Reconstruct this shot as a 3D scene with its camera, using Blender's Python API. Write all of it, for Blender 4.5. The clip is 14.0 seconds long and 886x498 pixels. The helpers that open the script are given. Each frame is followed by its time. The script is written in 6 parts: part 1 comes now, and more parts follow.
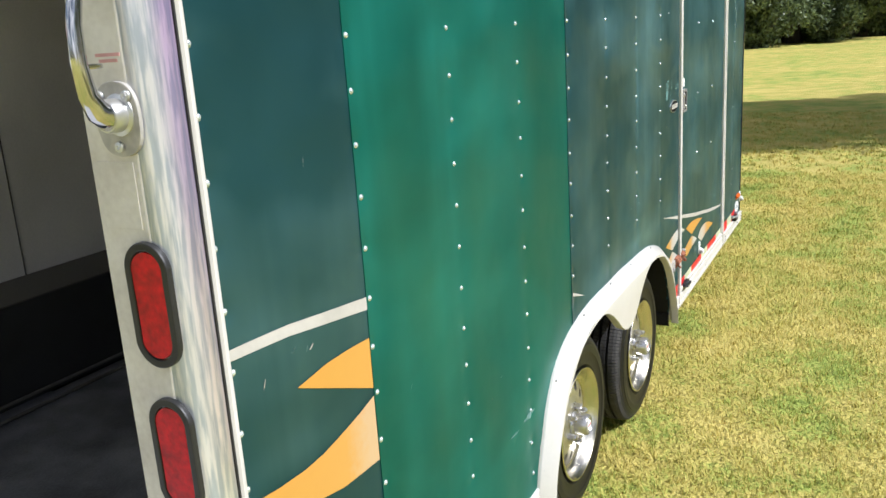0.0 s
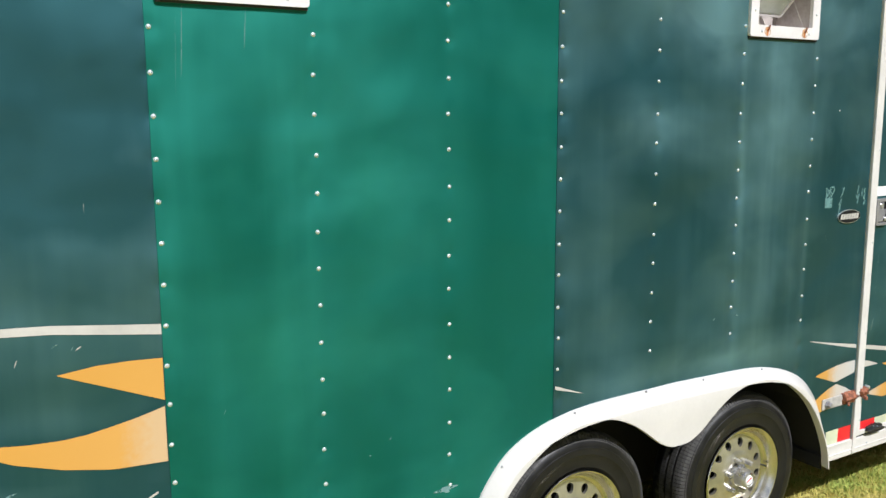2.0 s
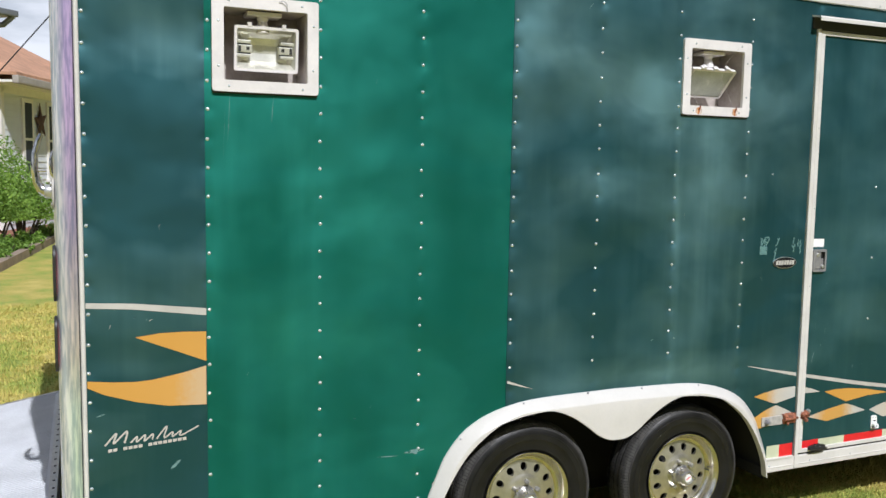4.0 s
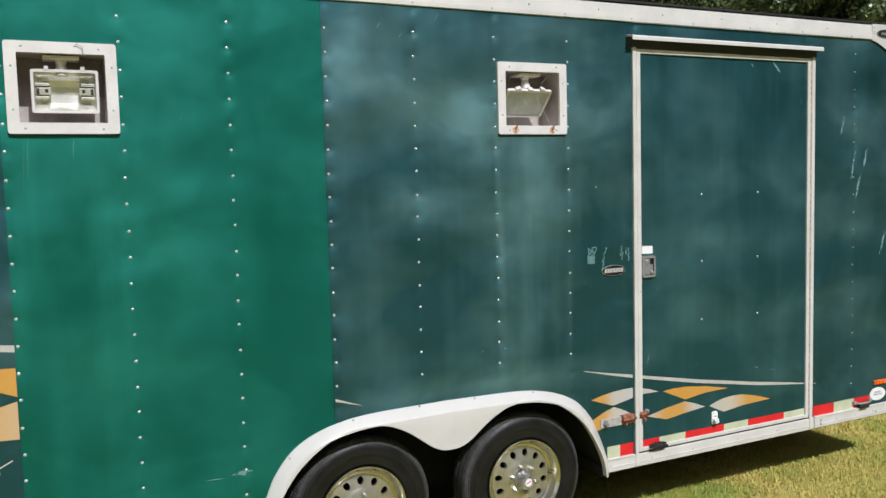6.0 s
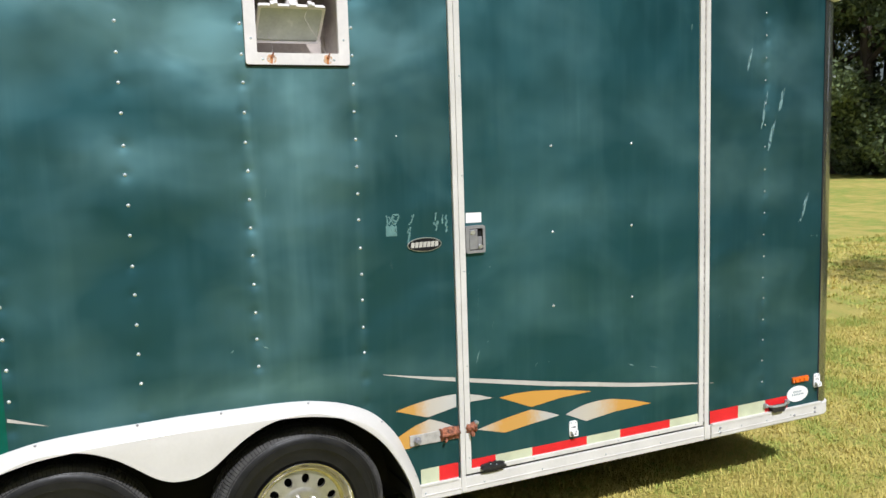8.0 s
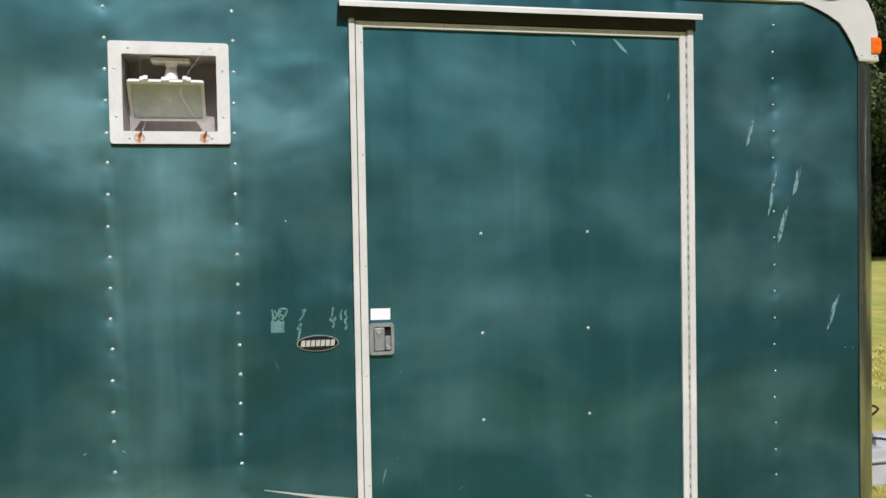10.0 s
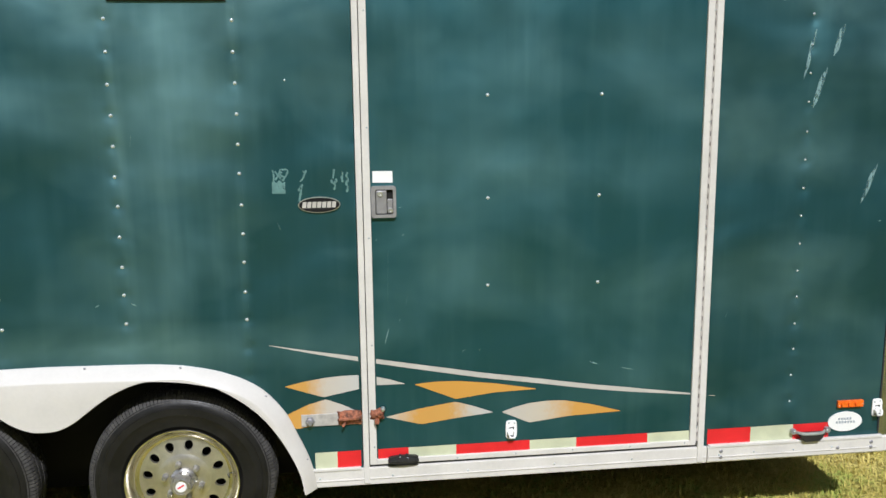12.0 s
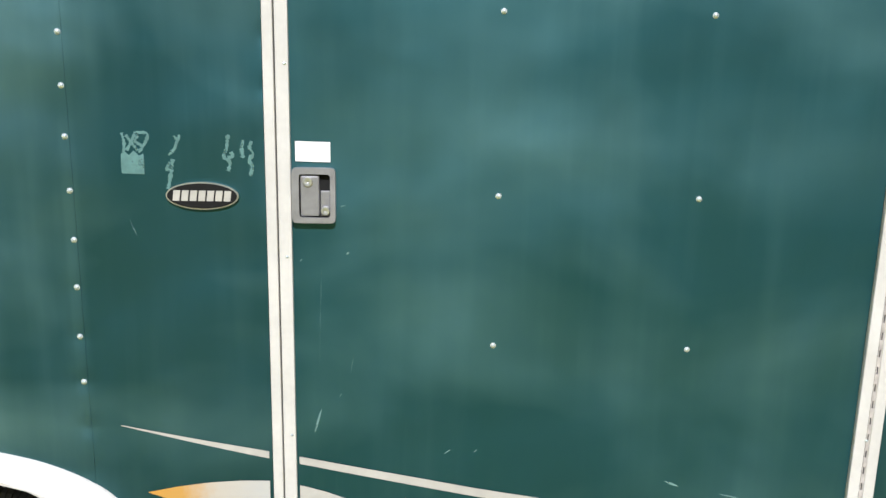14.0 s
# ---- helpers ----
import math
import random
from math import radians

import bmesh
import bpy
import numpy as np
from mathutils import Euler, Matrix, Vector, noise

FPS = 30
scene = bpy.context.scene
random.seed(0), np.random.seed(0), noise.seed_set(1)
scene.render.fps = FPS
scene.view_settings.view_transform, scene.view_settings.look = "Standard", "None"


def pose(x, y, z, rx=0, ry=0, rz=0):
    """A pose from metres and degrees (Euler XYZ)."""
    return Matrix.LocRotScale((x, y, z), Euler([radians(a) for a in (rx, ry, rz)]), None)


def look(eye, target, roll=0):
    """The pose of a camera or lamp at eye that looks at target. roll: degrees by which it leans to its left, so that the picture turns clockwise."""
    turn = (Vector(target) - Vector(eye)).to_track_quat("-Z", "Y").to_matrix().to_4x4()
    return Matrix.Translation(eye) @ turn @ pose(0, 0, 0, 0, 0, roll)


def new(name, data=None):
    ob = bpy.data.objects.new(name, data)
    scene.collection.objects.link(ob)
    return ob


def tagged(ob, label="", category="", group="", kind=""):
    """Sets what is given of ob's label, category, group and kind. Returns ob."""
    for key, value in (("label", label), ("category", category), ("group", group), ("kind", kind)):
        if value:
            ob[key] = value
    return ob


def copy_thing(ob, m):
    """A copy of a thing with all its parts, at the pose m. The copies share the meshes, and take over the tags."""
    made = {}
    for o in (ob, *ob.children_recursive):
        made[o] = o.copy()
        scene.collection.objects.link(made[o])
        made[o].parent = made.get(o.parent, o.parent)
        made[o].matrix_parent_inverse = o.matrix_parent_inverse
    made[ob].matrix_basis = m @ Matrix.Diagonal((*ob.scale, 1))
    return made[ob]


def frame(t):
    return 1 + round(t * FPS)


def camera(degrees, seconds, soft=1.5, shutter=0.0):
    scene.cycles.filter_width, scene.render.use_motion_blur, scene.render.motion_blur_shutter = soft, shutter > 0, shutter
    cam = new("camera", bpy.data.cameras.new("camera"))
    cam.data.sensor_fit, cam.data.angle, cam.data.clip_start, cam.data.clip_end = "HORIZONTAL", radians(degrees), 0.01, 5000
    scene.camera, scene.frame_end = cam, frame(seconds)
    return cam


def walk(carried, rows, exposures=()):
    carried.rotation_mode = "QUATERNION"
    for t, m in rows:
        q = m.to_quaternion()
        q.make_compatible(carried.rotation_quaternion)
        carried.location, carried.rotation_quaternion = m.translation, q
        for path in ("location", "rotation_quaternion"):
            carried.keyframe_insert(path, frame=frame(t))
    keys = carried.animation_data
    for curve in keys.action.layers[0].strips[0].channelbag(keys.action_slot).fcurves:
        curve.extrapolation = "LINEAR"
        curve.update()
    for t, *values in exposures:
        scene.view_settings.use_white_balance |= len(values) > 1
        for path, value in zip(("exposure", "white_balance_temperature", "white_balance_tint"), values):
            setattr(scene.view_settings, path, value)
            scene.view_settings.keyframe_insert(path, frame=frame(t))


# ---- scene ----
cam = camera(55.3, 14.0)
PATH = [
    (0, (0.889, -0.933, 1.763), (-0.022, 0.776, 1.263), -3.7),
    (0.5, (1.26, -0.748, 1.77), (0.08, 0.796, 1.3), -5.2),
    (1, (1.525, -0.497, 1.743), (0.191, 0.918, 1.276), -4.3),
    (1.5, (1.77, -0.234, 1.772), (0.258, 1.01, 1.365), -2.1),
    (2, (2.081, -0.042, 1.765), (0.385, 0.97, 1.452), -0.3),
    (2.2, (2.203, -0.019, 1.772), (0.459, 0.914, 1.477), 0.1),
    (4.3, (3.19, -0.008, 1.776), (1.359, 0.775, 1.59), 0.9),
    (4.5, (3.25, -0.012, 1.793), (1.422, 0.779, 1.61), 0.6),
    (5, (3.35, 0.036, 1.814), (1.542, 0.874, 1.641), 0.5),
    (5.5, (3.411, 0.209, 1.814), (1.616, 1.078, 1.657), 0.3),
    (6, (3.449, 0.473, 1.824), (1.657, 1.347, 1.664), -1.5),
    (6.5, (3.369, 0.78, 1.764), (1.627, 1.748, 1.592), -2.0),
    (7, (3.273, 1.123, 1.757), (1.524, 2.075, 1.572), -3.2),
    (7.5, (3.138, 1.516, 1.738), (1.341, 2.365, 1.517), -2.3),
    (8, (3.019, 1.812, 1.725), (1.213, 2.636, 1.487), -1.8),
    (8.2, (2.951, 1.94, 1.719), (1.139, 2.754, 1.482), -1.5),
    (9.2, (2.872, 2.560, 1.726), (0.964, 3.147, 1.606), -1.3),
    (9.8, (2.906, 2.826, 1.742), (0.968, 3.300, 1.692), -1.1),
    (10.3, (2.989, 2.998, 1.755), (1.024, 3.358, 1.653), -0.9),
    (10.5, (3.018, 3.037, 1.76), (1.056, 3.38, 1.571), -0.6),
    (11, (3.044, 3.101, 1.744), (1.097, 3.404, 1.405), -0.1),
    (11.5, (3.035, 3.105, 1.722), (1.091, 3.396, 1.357), -0.3),
    (12, (2.928, 3.182, 1.719), (0.975, 3.418, 1.361), -0.6),
    (12.5, (2.727, 3.272, 1.672), (0.763, 3.466, 1.353), -0.1),
    (13, (2.47, 3.396, 1.675), (0.501, 3.517, 1.35), -0.1),
    (13.5, (2.105, 3.549, 1.656), (0.142, 3.568, 1.273), 0.6),
    (14, (1.677, 3.56, 1.626), (-0.275, 3.593, 1.188), 1.1),
]
walk(cam, [(t, look(eye, target, roll)) for t, eye, target, roll in PATH],
     [(t, stops, 5920, 12) for t, stops in ((0.0, 0.31), (0.5, 0.04), (1.0, 0.02), (2.2, 0.14), (4.3, -0.22), (5.5, -0.32), (6.5, -0.27), (7.5, -0.05), (8.2, -0.06), (10.4, -0.24), (11.0, -0.22), (12.0, -0.18), (12.7, -0.10), (14.0, 0.14))])

# ---------------------------------------------------------------- light
SUN = Vector((1.0, 0.10, 1.09)).normalized()
world = bpy.data.worlds.new("sky")
scene.world = world
world.use_nodes = True
wn, wl = world.node_tree.nodes, world.node_tree.links
wn.clear()
sky = wn.new("ShaderNodeTexSky")
sky.sky_type, sky.sun_disc = "NISHITA", False
sky.sun_elevation, sky.sun_rotation = math.asin(SUN.z), math.atan2(SUN.x, SUN.y)
sky.air_density, sky.dust_density = 1.0, 2.4
wtc = wn.new("ShaderNodeTexCoord")
wmap = wn.new("ShaderNodeMapping")
wmap.inputs["Scale"].default_value = (1.6, 1.6, 4.5)
cloud = wn.new("ShaderNodeTexNoise")
cloud.inputs["Scale"].default_value, cloud.inputs["Detail"].default_value = 1.7, 7.0
cramp = wn.new("ShaderNodeValToRGB")
cramp.color_ramp.elements[0].position, cramp.color_ramp.elements[1].position = 0.465, 0.63
cmix = wn.new("ShaderNodeMixRGB")
cmix.inputs[2].default_value = (18.0, 18.2, 18.5, 1)
wbg, wout = wn.new("ShaderNodeBackground"), wn.new("ShaderNodeOutputWorld")
wbg.inputs["Strength"].default_value = 0.057
wl.new(wtc.outputs["Generated"], wmap.inputs["Vector"])
wl.new(wmap.outputs["Vector"], cloud.inputs["Vector"])
wl.new(cloud.outputs["Fac"], cramp.inputs["Fac"])
wl.new(cramp.outputs["Color"], cmix.inputs[0])
wl.new(sky.outputs["Color"], cmix.inputs[1])
wl.new(cmix.outputs["Color"], wbg.inputs["Color"])
wl.new(wbg.outputs["Background"], wout.inputs["Surface"])
sun = new("sun", bpy.data.lights.new("sun", "SUN"))
sun.data.energy, sun.data.angle, sun.data.color = 5.0, radians(0.53), (1.0, 0.97, 0.93)
sun.matrix_world = look(SUN * 50, (0, 0, 0))

# ---------------------------------------------------------------- materials


def mat(name, color, rough=0.5, metal=0.0, vary=0.12, scale=6.0, fine=90.0, bump=0.0, coat=0.0, spec=0.5, stretch=(1, 1, 1), tint=None):
    """A surface with two scales of variation in colour and gloss, and a fine relief. tint: the colour that the stains go to."""
    m = bpy.data.materials.new(name)
    m.use_nodes = True
    n, l = m.node_tree.nodes, m.node_tree.links
    b = n["Principled BSDF"]
    b.inputs["Metallic"].default_value = metal
    b.inputs["Coat Weight"].default_value, b.inputs["Coat Roughness"].default_value = coat, 0.06
    b.inputs["Specular IOR Level"].default_value = spec
    tc, mp = n.new("ShaderNodeTexCoord"), n.new("ShaderNodeMapping")
    mp.inputs["Scale"].default_value = stretch
    l.new(tc.outputs["Object"], mp.inputs["Vector"])
    big, small = n.new("ShaderNodeTexNoise"), n.new("ShaderNodeTexNoise")
    for tex, s, d in ((big, scale, 4.0), (small, fine, 3.0)):
        tex.inputs["Scale"].default_value, tex.inputs["Detail"].default_value = s, d
        l.new(mp.outputs["Vector"], tex.inputs["Vector"])
    both = n.new("ShaderNodeMath")
    both.operation = "MULTIPLY_ADD"
    both.inputs[1].default_value = 0.35
    l.new(small.outputs["Fac"], both.inputs[0])
    l.new(big.outputs["Fac"], both.inputs[2])
    ramp = n.new("ShaderNodeValToRGB")
    ramp.color_ramp.elements[0].position, ramp.color_ramp.elements[1].position = 0.42, 0.92
    dark = tuple(c * (1 - vary) for c in color)
    light = tint or tuple(min(1, c * (1 + vary)) for c in color)
    ramp.color_ramp.elements[0].color, ramp.color_ramp.elements[1].color = (*dark, 1), (*light, 1)
    l.new(both.outputs[0], ramp.inputs["Fac"])
    l.new(ramp.outputs["Color"], b.inputs["Base Color"])
    rr = n.new("ShaderNodeMapRange")
    rr.inputs["To Min"].default_value, rr.inputs["To Max"].default_value = max(0.02, rough * 0.8), min(1, rough * 1.25)
    l.new(big.outputs["Fac"], rr.inputs["Value"])
    l.new(rr.outputs["Result"], b.inputs["Roughness"])
    if bump:
        bp = n.new("ShaderNodeBump")
        bp.inputs["Strength"].default_value, bp.inputs["Distance"].default_value = 1.0, bump
        l.new(small.outputs["Fac"], bp.inputs["Height"])
        l.new(bp.outputs["Normal"], b.inputs["Normal"])
    return m


PITCH, ROW, ROW0 = 0.4064, 0.1016, 0.954  # rivet columns, rivets in a column, the first of them


def paint(name, color, chalk, amount, rough, runs=None, metal=0.5, dent=0.022, pitch=0.0, streak=0.22, haze=()):
    """Old automotive paint on thin sheet: a soft gloss, chalky clouds and upright streaks. runs: (y0, y1, z top, how
    much) of water runs and the painted highlight lines beside them.
    """
    m = bpy.data.materials.new(name)
    m.use_nodes = True
    n, l = m.node_tree.nodes, m.node_tree.links
    b = n["Principled BSDF"]
    tc = n.new("ShaderNodeTexCoord")

    def tex(s, stretch, detail=4.0, warp=0.0):
        mp, t = n.new("ShaderNodeMapping"), n.new("ShaderNodeTexNoise")
        mp.inputs["Scale"].default_value = stretch
        t.inputs["Scale"].default_value, t.inputs["Detail"].default_value = s, detail
        t.inputs["Distortion"].default_value = warp
        l.new(tc.outputs["Object"], mp.inputs["Vector"])
        l.new(mp.outputs["Vector"], t.inputs["Vector"])
        return t.outputs["Fac"]

    def span(value, lo, hi, a, c):
        r = n.new("ShaderNodeMapRange")
        r.inputs["From Min"].default_value, r.inputs["From Max"].default_value = lo, hi
        r.inputs["To Min"].default_value, r.inputs["To Max"].default_value = a, c
        l.new(value, r.inputs["Value"])
        return r.outputs["Result"]

    def math_node(op, p, q):
        k = n.new("ShaderNodeMath")
        k.operation = op
        for i, v in enumerate((p, q)):
            if isinstance(v, (int, float)):
                k.inputs[i].default_value = v
            else:
                l.new(v, k.inputs[i])
        return k.outputs[0]
    clouds = span(tex(2.3, (1, 0.78, 1.15), 3.0, 0.3), 0.44, 0.76, 0, amount)
    streaks = math_node("ADD", span(tex(9.0, (1, 1, 0.09), 5), 0.5, 0.85, 0, amount * streak), math_node("MULTIPLY", span(tex(26.0, (1, 1, 0.05), 4), 0.50, 0.80, 0, amount * streak * 0.8), span(tex(2.7, (1, 1, 1), 2.0), 0.40, 0.66, 0, 1)))
    fac = math_node("ADD", clouds, streaks)
    if runs:
        sep = n.new("ShaderNodeSeparateXYZ")
        l.new(tc.outputs["Object"], sep.inputs[0])
        for y0, y1, z1, much in runs:
            inside = math_node("MULTIPLY", span(sep.outputs["Y"], y0 - 0.03, y0 + 0.05, 0, 1), span(sep.outputs["Y"], y1 - 0.08, y1 + 0.03, 1, 0))
            below = math_node("MULTIPLY", span(sep.outputs["Z"], z1 - 0.02, z1 + 0.01, 1, 0), span(sep.outputs["Z"], z1 - 1.3, z1, 0.35, 1))
            run = math_node("MULTIPLY", math_node("MULTIPLY", inside, below), span(tex(9.0, (1, 1, 0.09), 4), 0.42, 0.78, 0, much * 0.7))
            fac = math_node("ADD", fac, run)
            # pale line down each rivet row: the crease's highlight put into the colour
            for e in (y0 + 0.006, y1 - 0.008):
                line = math_node("MULTIPLY", span(sep.outputs["Y"], e - 0.03, e, 0, 1), span(sep.outputs["Y"], e, e + 0.035, 1, 0))
                line = math_node("MULTIPLY", math_node("MULTIPLY", line, below), span(tex(12.0, (1, 1, 0.12), 3), 0.40, 0.72, 0, much * 0.85))
                fac = math_node("ADD", fac, line)
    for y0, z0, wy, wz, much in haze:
        # soft, broken pale patch: chalky fading, and sheen and glints put into the colour
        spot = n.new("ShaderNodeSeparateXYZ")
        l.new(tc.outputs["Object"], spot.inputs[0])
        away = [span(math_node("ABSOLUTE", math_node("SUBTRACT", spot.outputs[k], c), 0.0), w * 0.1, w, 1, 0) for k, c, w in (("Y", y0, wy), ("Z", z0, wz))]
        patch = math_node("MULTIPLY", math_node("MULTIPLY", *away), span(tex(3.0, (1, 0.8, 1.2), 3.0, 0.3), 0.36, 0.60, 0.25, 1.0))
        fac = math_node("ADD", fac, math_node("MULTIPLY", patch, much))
    mix = n.new("ShaderNodeMixRGB")
    mix.inputs[1].default_value, mix.inputs[2].default_value = (*color, 1), (*chalk, 1)
    l.new(fac, mix.inputs[0])
    l.new(mix.outputs[0], b.inputs["Base Color"])
    l.new(span(tex(4.0, (1, 1, 0.6)), 0.3, 0.7, rough * 0.8, rough * 1.3), b.inputs["Roughness"])
    b.inputs["Specular IOR Level"].default_value = 0.4
    b.inputs["Metallic"].default_value = metal
    b.inputs["Coat Weight"].default_value, b.inputs["Coat Roughness"].default_value = 0.12, 0.15
    bp = n.new("ShaderNodeBump")
    bp.inputs["Strength"].default_value, bp.inputs["Distance"].default_value = 1.0, dent
    height = math_node("ADD", tex(2.1, (1, 0.80, 1.12), 1.0, 0.25), math_node("MULTIPLY", tex(6.0, (1, 0.8, 1.1), 1.0, 0.3), 0.10))
    if pitch:
        # the sheet is pulled in along each rivet row
        at = n.new("ShaderNodeSeparateXYZ")
        l.new(tc.outputs["Object"], at.inputs[0])
        wave = math_node("COSINE", math_node("MULTIPLY", at.outputs["Y"], 2 * math.pi / pitch), 0.0)
        pull = math_node("POWER", math_node("MULTIPLY_ADD", wave, 0.5), 9.0)
        pull.node.inputs[0].links[0].from_node.inputs[2].default_value = 0.5
        pull = math_node("MULTIPLY", pull, span(tex(3.4, (1, 1, 1.3), 1.0), 0.35, 0.65, 0.0, -0.08))
        height = math_node("ADD", height, pull)
        # and dimpled round each rivet
        off = []
        for axis, first, gap in (("Y", 0.0, PITCH), ("Z", ROW0, ROW)):
            turns = math_node("DIVIDE", math_node("SUBTRACT", at.outputs[axis], first), gap)
            off.append(math_node("MULTIPLY", math_node("SUBTRACT", turns, math_node("ROUND", turns, 0.0)), gap))
        away = math_node("ADD", math_node("MULTIPLY", off[0], off[0]), math_node("MULTIPLY", off[1], off[1]))
        dimple = math_node("POWER", 2.718, math_node("MULTIPLY", away, -2000.0))
        height = math_node("ADD", height, math_node("MULTIPLY", dimple, span(tex(2.6, (1, 1, 1), 2.0), 0.36, 0.66, -0.010, -0.110)))
    l.new(height, bp.inputs["Height"])
    l.new(bp.outputs["Normal"], b.inputs["Normal"])
    l.new(bp.outputs["Normal"], b.inputs["Coat Normal"])
    return m


def blend(name, stops, rough=0.45):
    """A printed film that fades along its length (y)."""
    m = bpy.data.materials.new(name)
    m.use_nodes = True
    n, l = m.node_tree.nodes, m.node_tree.links
    b = n["Principled BSDF"]
    b.inputs["Roughness"].default_value = rough
    tc, sep, ramp = n.new("ShaderNodeTexCoord"), n.new("ShaderNodeSeparateXYZ"), n.new("ShaderNodeValToRGB")
    noise_t, add = n.new("ShaderNodeTexNoise"), n.new("ShaderNodeMath")
    noise_t.inputs["Scale"].default_value = 60
    add.operation = "MULTIPLY_ADD"
    add.inputs[1].default_value = 0.16
    l.new(tc.outputs["Generated"], sep.inputs[0])
    l.new(tc.outputs["Object"], noise_t.inputs["Vector"])
    l.new(noise_t.outputs["Fac"], add.inputs[0])
    l.new(sep.outputs["Y"], add.inputs[2])
    while len(ramp.color_ramp.elements) < len(stops):
        ramp.color_ramp.elements.new(0.5)
    for e, (p, c) in zip(ramp.color_ramp.elements, stops):
        e.position, e.color = min(1, p + 0.08), (*c, 1)
    l.new(add.outputs[0], ramp.inputs["Fac"])
    l.new(ramp.outputs["Color"], b.inputs["Base Color"])
    return m


def foliage(name, dark, light, rough=0.55, trans=0.25):
    m = bpy.data.materials.new(name)
    m.use_nodes = True
    n, l = m.node_tree.nodes, m.node_tree.links
    b = n["Principled BSDF"]
    geo, ramp, tc, noi = n.new("ShaderNodeNewGeometry"), n.new("ShaderNodeValToRGB"), n.new("ShaderNodeTexCoord"), n.new("ShaderNodeTexNoise")
    noi.inputs["Scale"].default_value = 0.7
    mixf = n.new("ShaderNodeMath")
    mixf.operation = "MULTIPLY_ADD"
    mixf.inputs[1].default_value = 0.6
    sub = n.new("ShaderNodeMath")
    sub.operation = "SUBTRACT"
    sub.inputs[1].default_value = 0.3
    l.new(tc.outputs["Object"], noi.inputs["Vector"])
    l.new(geo.outputs["Random Per Island"], mixf.inputs[0])
    l.new(noi.outputs["Fac"], sub.inputs[0])
    l.new(sub.outputs[0], mixf.inputs[2])
    ramp.color_ramp.elements[0].color, ramp.color_ramp.elements[1].color = (*dark, 1), (*light, 1)
    l.new(mixf.outputs[0], ramp.inputs["Fac"])
    l.new(ramp.outputs["Color"], b.inputs["Base Color"])
    b.inputs["Roughness"].default_value = rough
    tr, mx, out = n.new("ShaderNodeBsdfTranslucent"), n.new("ShaderNodeMixShader"), n["Material Output"]
    mx.inputs[0].default_value = trans
    l.new(ramp.outputs["Color"], tr.inputs["Color"])
    l.new(b.outputs[0], mx.inputs[1])
    l.new(tr.outputs[0], mx.inputs[2])
    l.new(mx.outputs[0], out.inputs["Surface"])
    return m


def turf(name, blades):
    """Dry summer lawn: straw and green in patches. blades: also vary from blade to blade."""
    m = bpy.data.materials.new(name)
    m.use_nodes = True
    n, l = m.node_tree.nodes, m.node_tree.links
    b = n["Principled BSDF"]
    b.inputs["Roughness"].default_value, b.inputs["Specular IOR Level"].default_value = 0.75, 0.25
    geo = n.new("ShaderNodeNewGeometry")
    fac = None
    for s, w, d in ((0.35, 0.8, 3.0), (2.2, 1.25, 4.0), (28.0, 0.25 if blades else 0.7, 3.0)):
        t, k = n.new("ShaderNodeTexNoise"), n.new("ShaderNodeMath")
        t.inputs["Scale"].default_value, t.inputs["Detail"].default_value = s, d
        l.new(geo.outputs["Position"], t.inputs["Vector"])
        k.operation = "MULTIPLY_ADD"
        k.inputs[1].default_value = w
        l.new(t.outputs["Fac"], k.inputs[0])
        k.inputs[2].default_value = -0.5 * w
        if fac is not None:
            l.new(fac, k.inputs[2])
            k2 = n.new("ShaderNodeMath")
            k2.operation = "SUBTRACT"
            l.new(k.outputs[0], k2.inputs[0])
            k2.inputs[1].default_value = 0.5 * w
            fac = k2.outputs[0]
        else:
            fac = k.outputs[0]
    if blades:
        k = n.new("ShaderNodeMath")
        k.operation = "MULTIPLY_ADD"
        k.inputs[1].default_value = 0.50
        l.new(geo.outputs["Random Per Island"], k.inputs[0])
        l.new(fac, k.inputs[2])
        fac = k.outputs[0]
    ramp = n.new("ShaderNodeValToRGB")
    els = ramp.color_ramp.elements
    stops = ((0.0, GREEN_D), (0.3, GREEN_L), (0.55, STRAW_D), (0.9, STRAW_L)) if blades else ((0.0, GREEN_D), (0.45, GREEN_L), (0.62, STRAW_D), (1.0, STRAW_L))
    while len(els) < 4:
        els.new(0.5)
    off = 0.0 if blades else -0.25
    for e, (p, c) in zip(els, stops):
        e.position, e.color = min(1, max(0, p)), (*c, 1)
    sh = n.new("ShaderNodeMath")
    sh.operation = "ADD"
    sh.inputs[1].default_value = 0.31 if blades else 0.62
    l.new(fac, sh.inputs[0])
    l.new(sh.outputs[0], ramp.inputs["Fac"])
    l.new(ramp.outputs["Color"], b.inputs["Base Color"])
    if not blades:
        bp, t = n.new("ShaderNodeBump"), n.new("ShaderNodeTexNoise")
        t.inputs["Scale"].default_value, t.inputs["Detail"].default_value = 45.0, 6.0
        l.new(geo.outputs["Position"], t.inputs["Vector"])
        bp.inputs["Strength"].default_value, bp.inputs["Distance"].default_value = 1.0, 0.05
        l.new(t.outputs["Fac"], bp.inputs["Height"])
        l.new(bp.outputs["Normal"], b.inputs["Normal"])
    return m


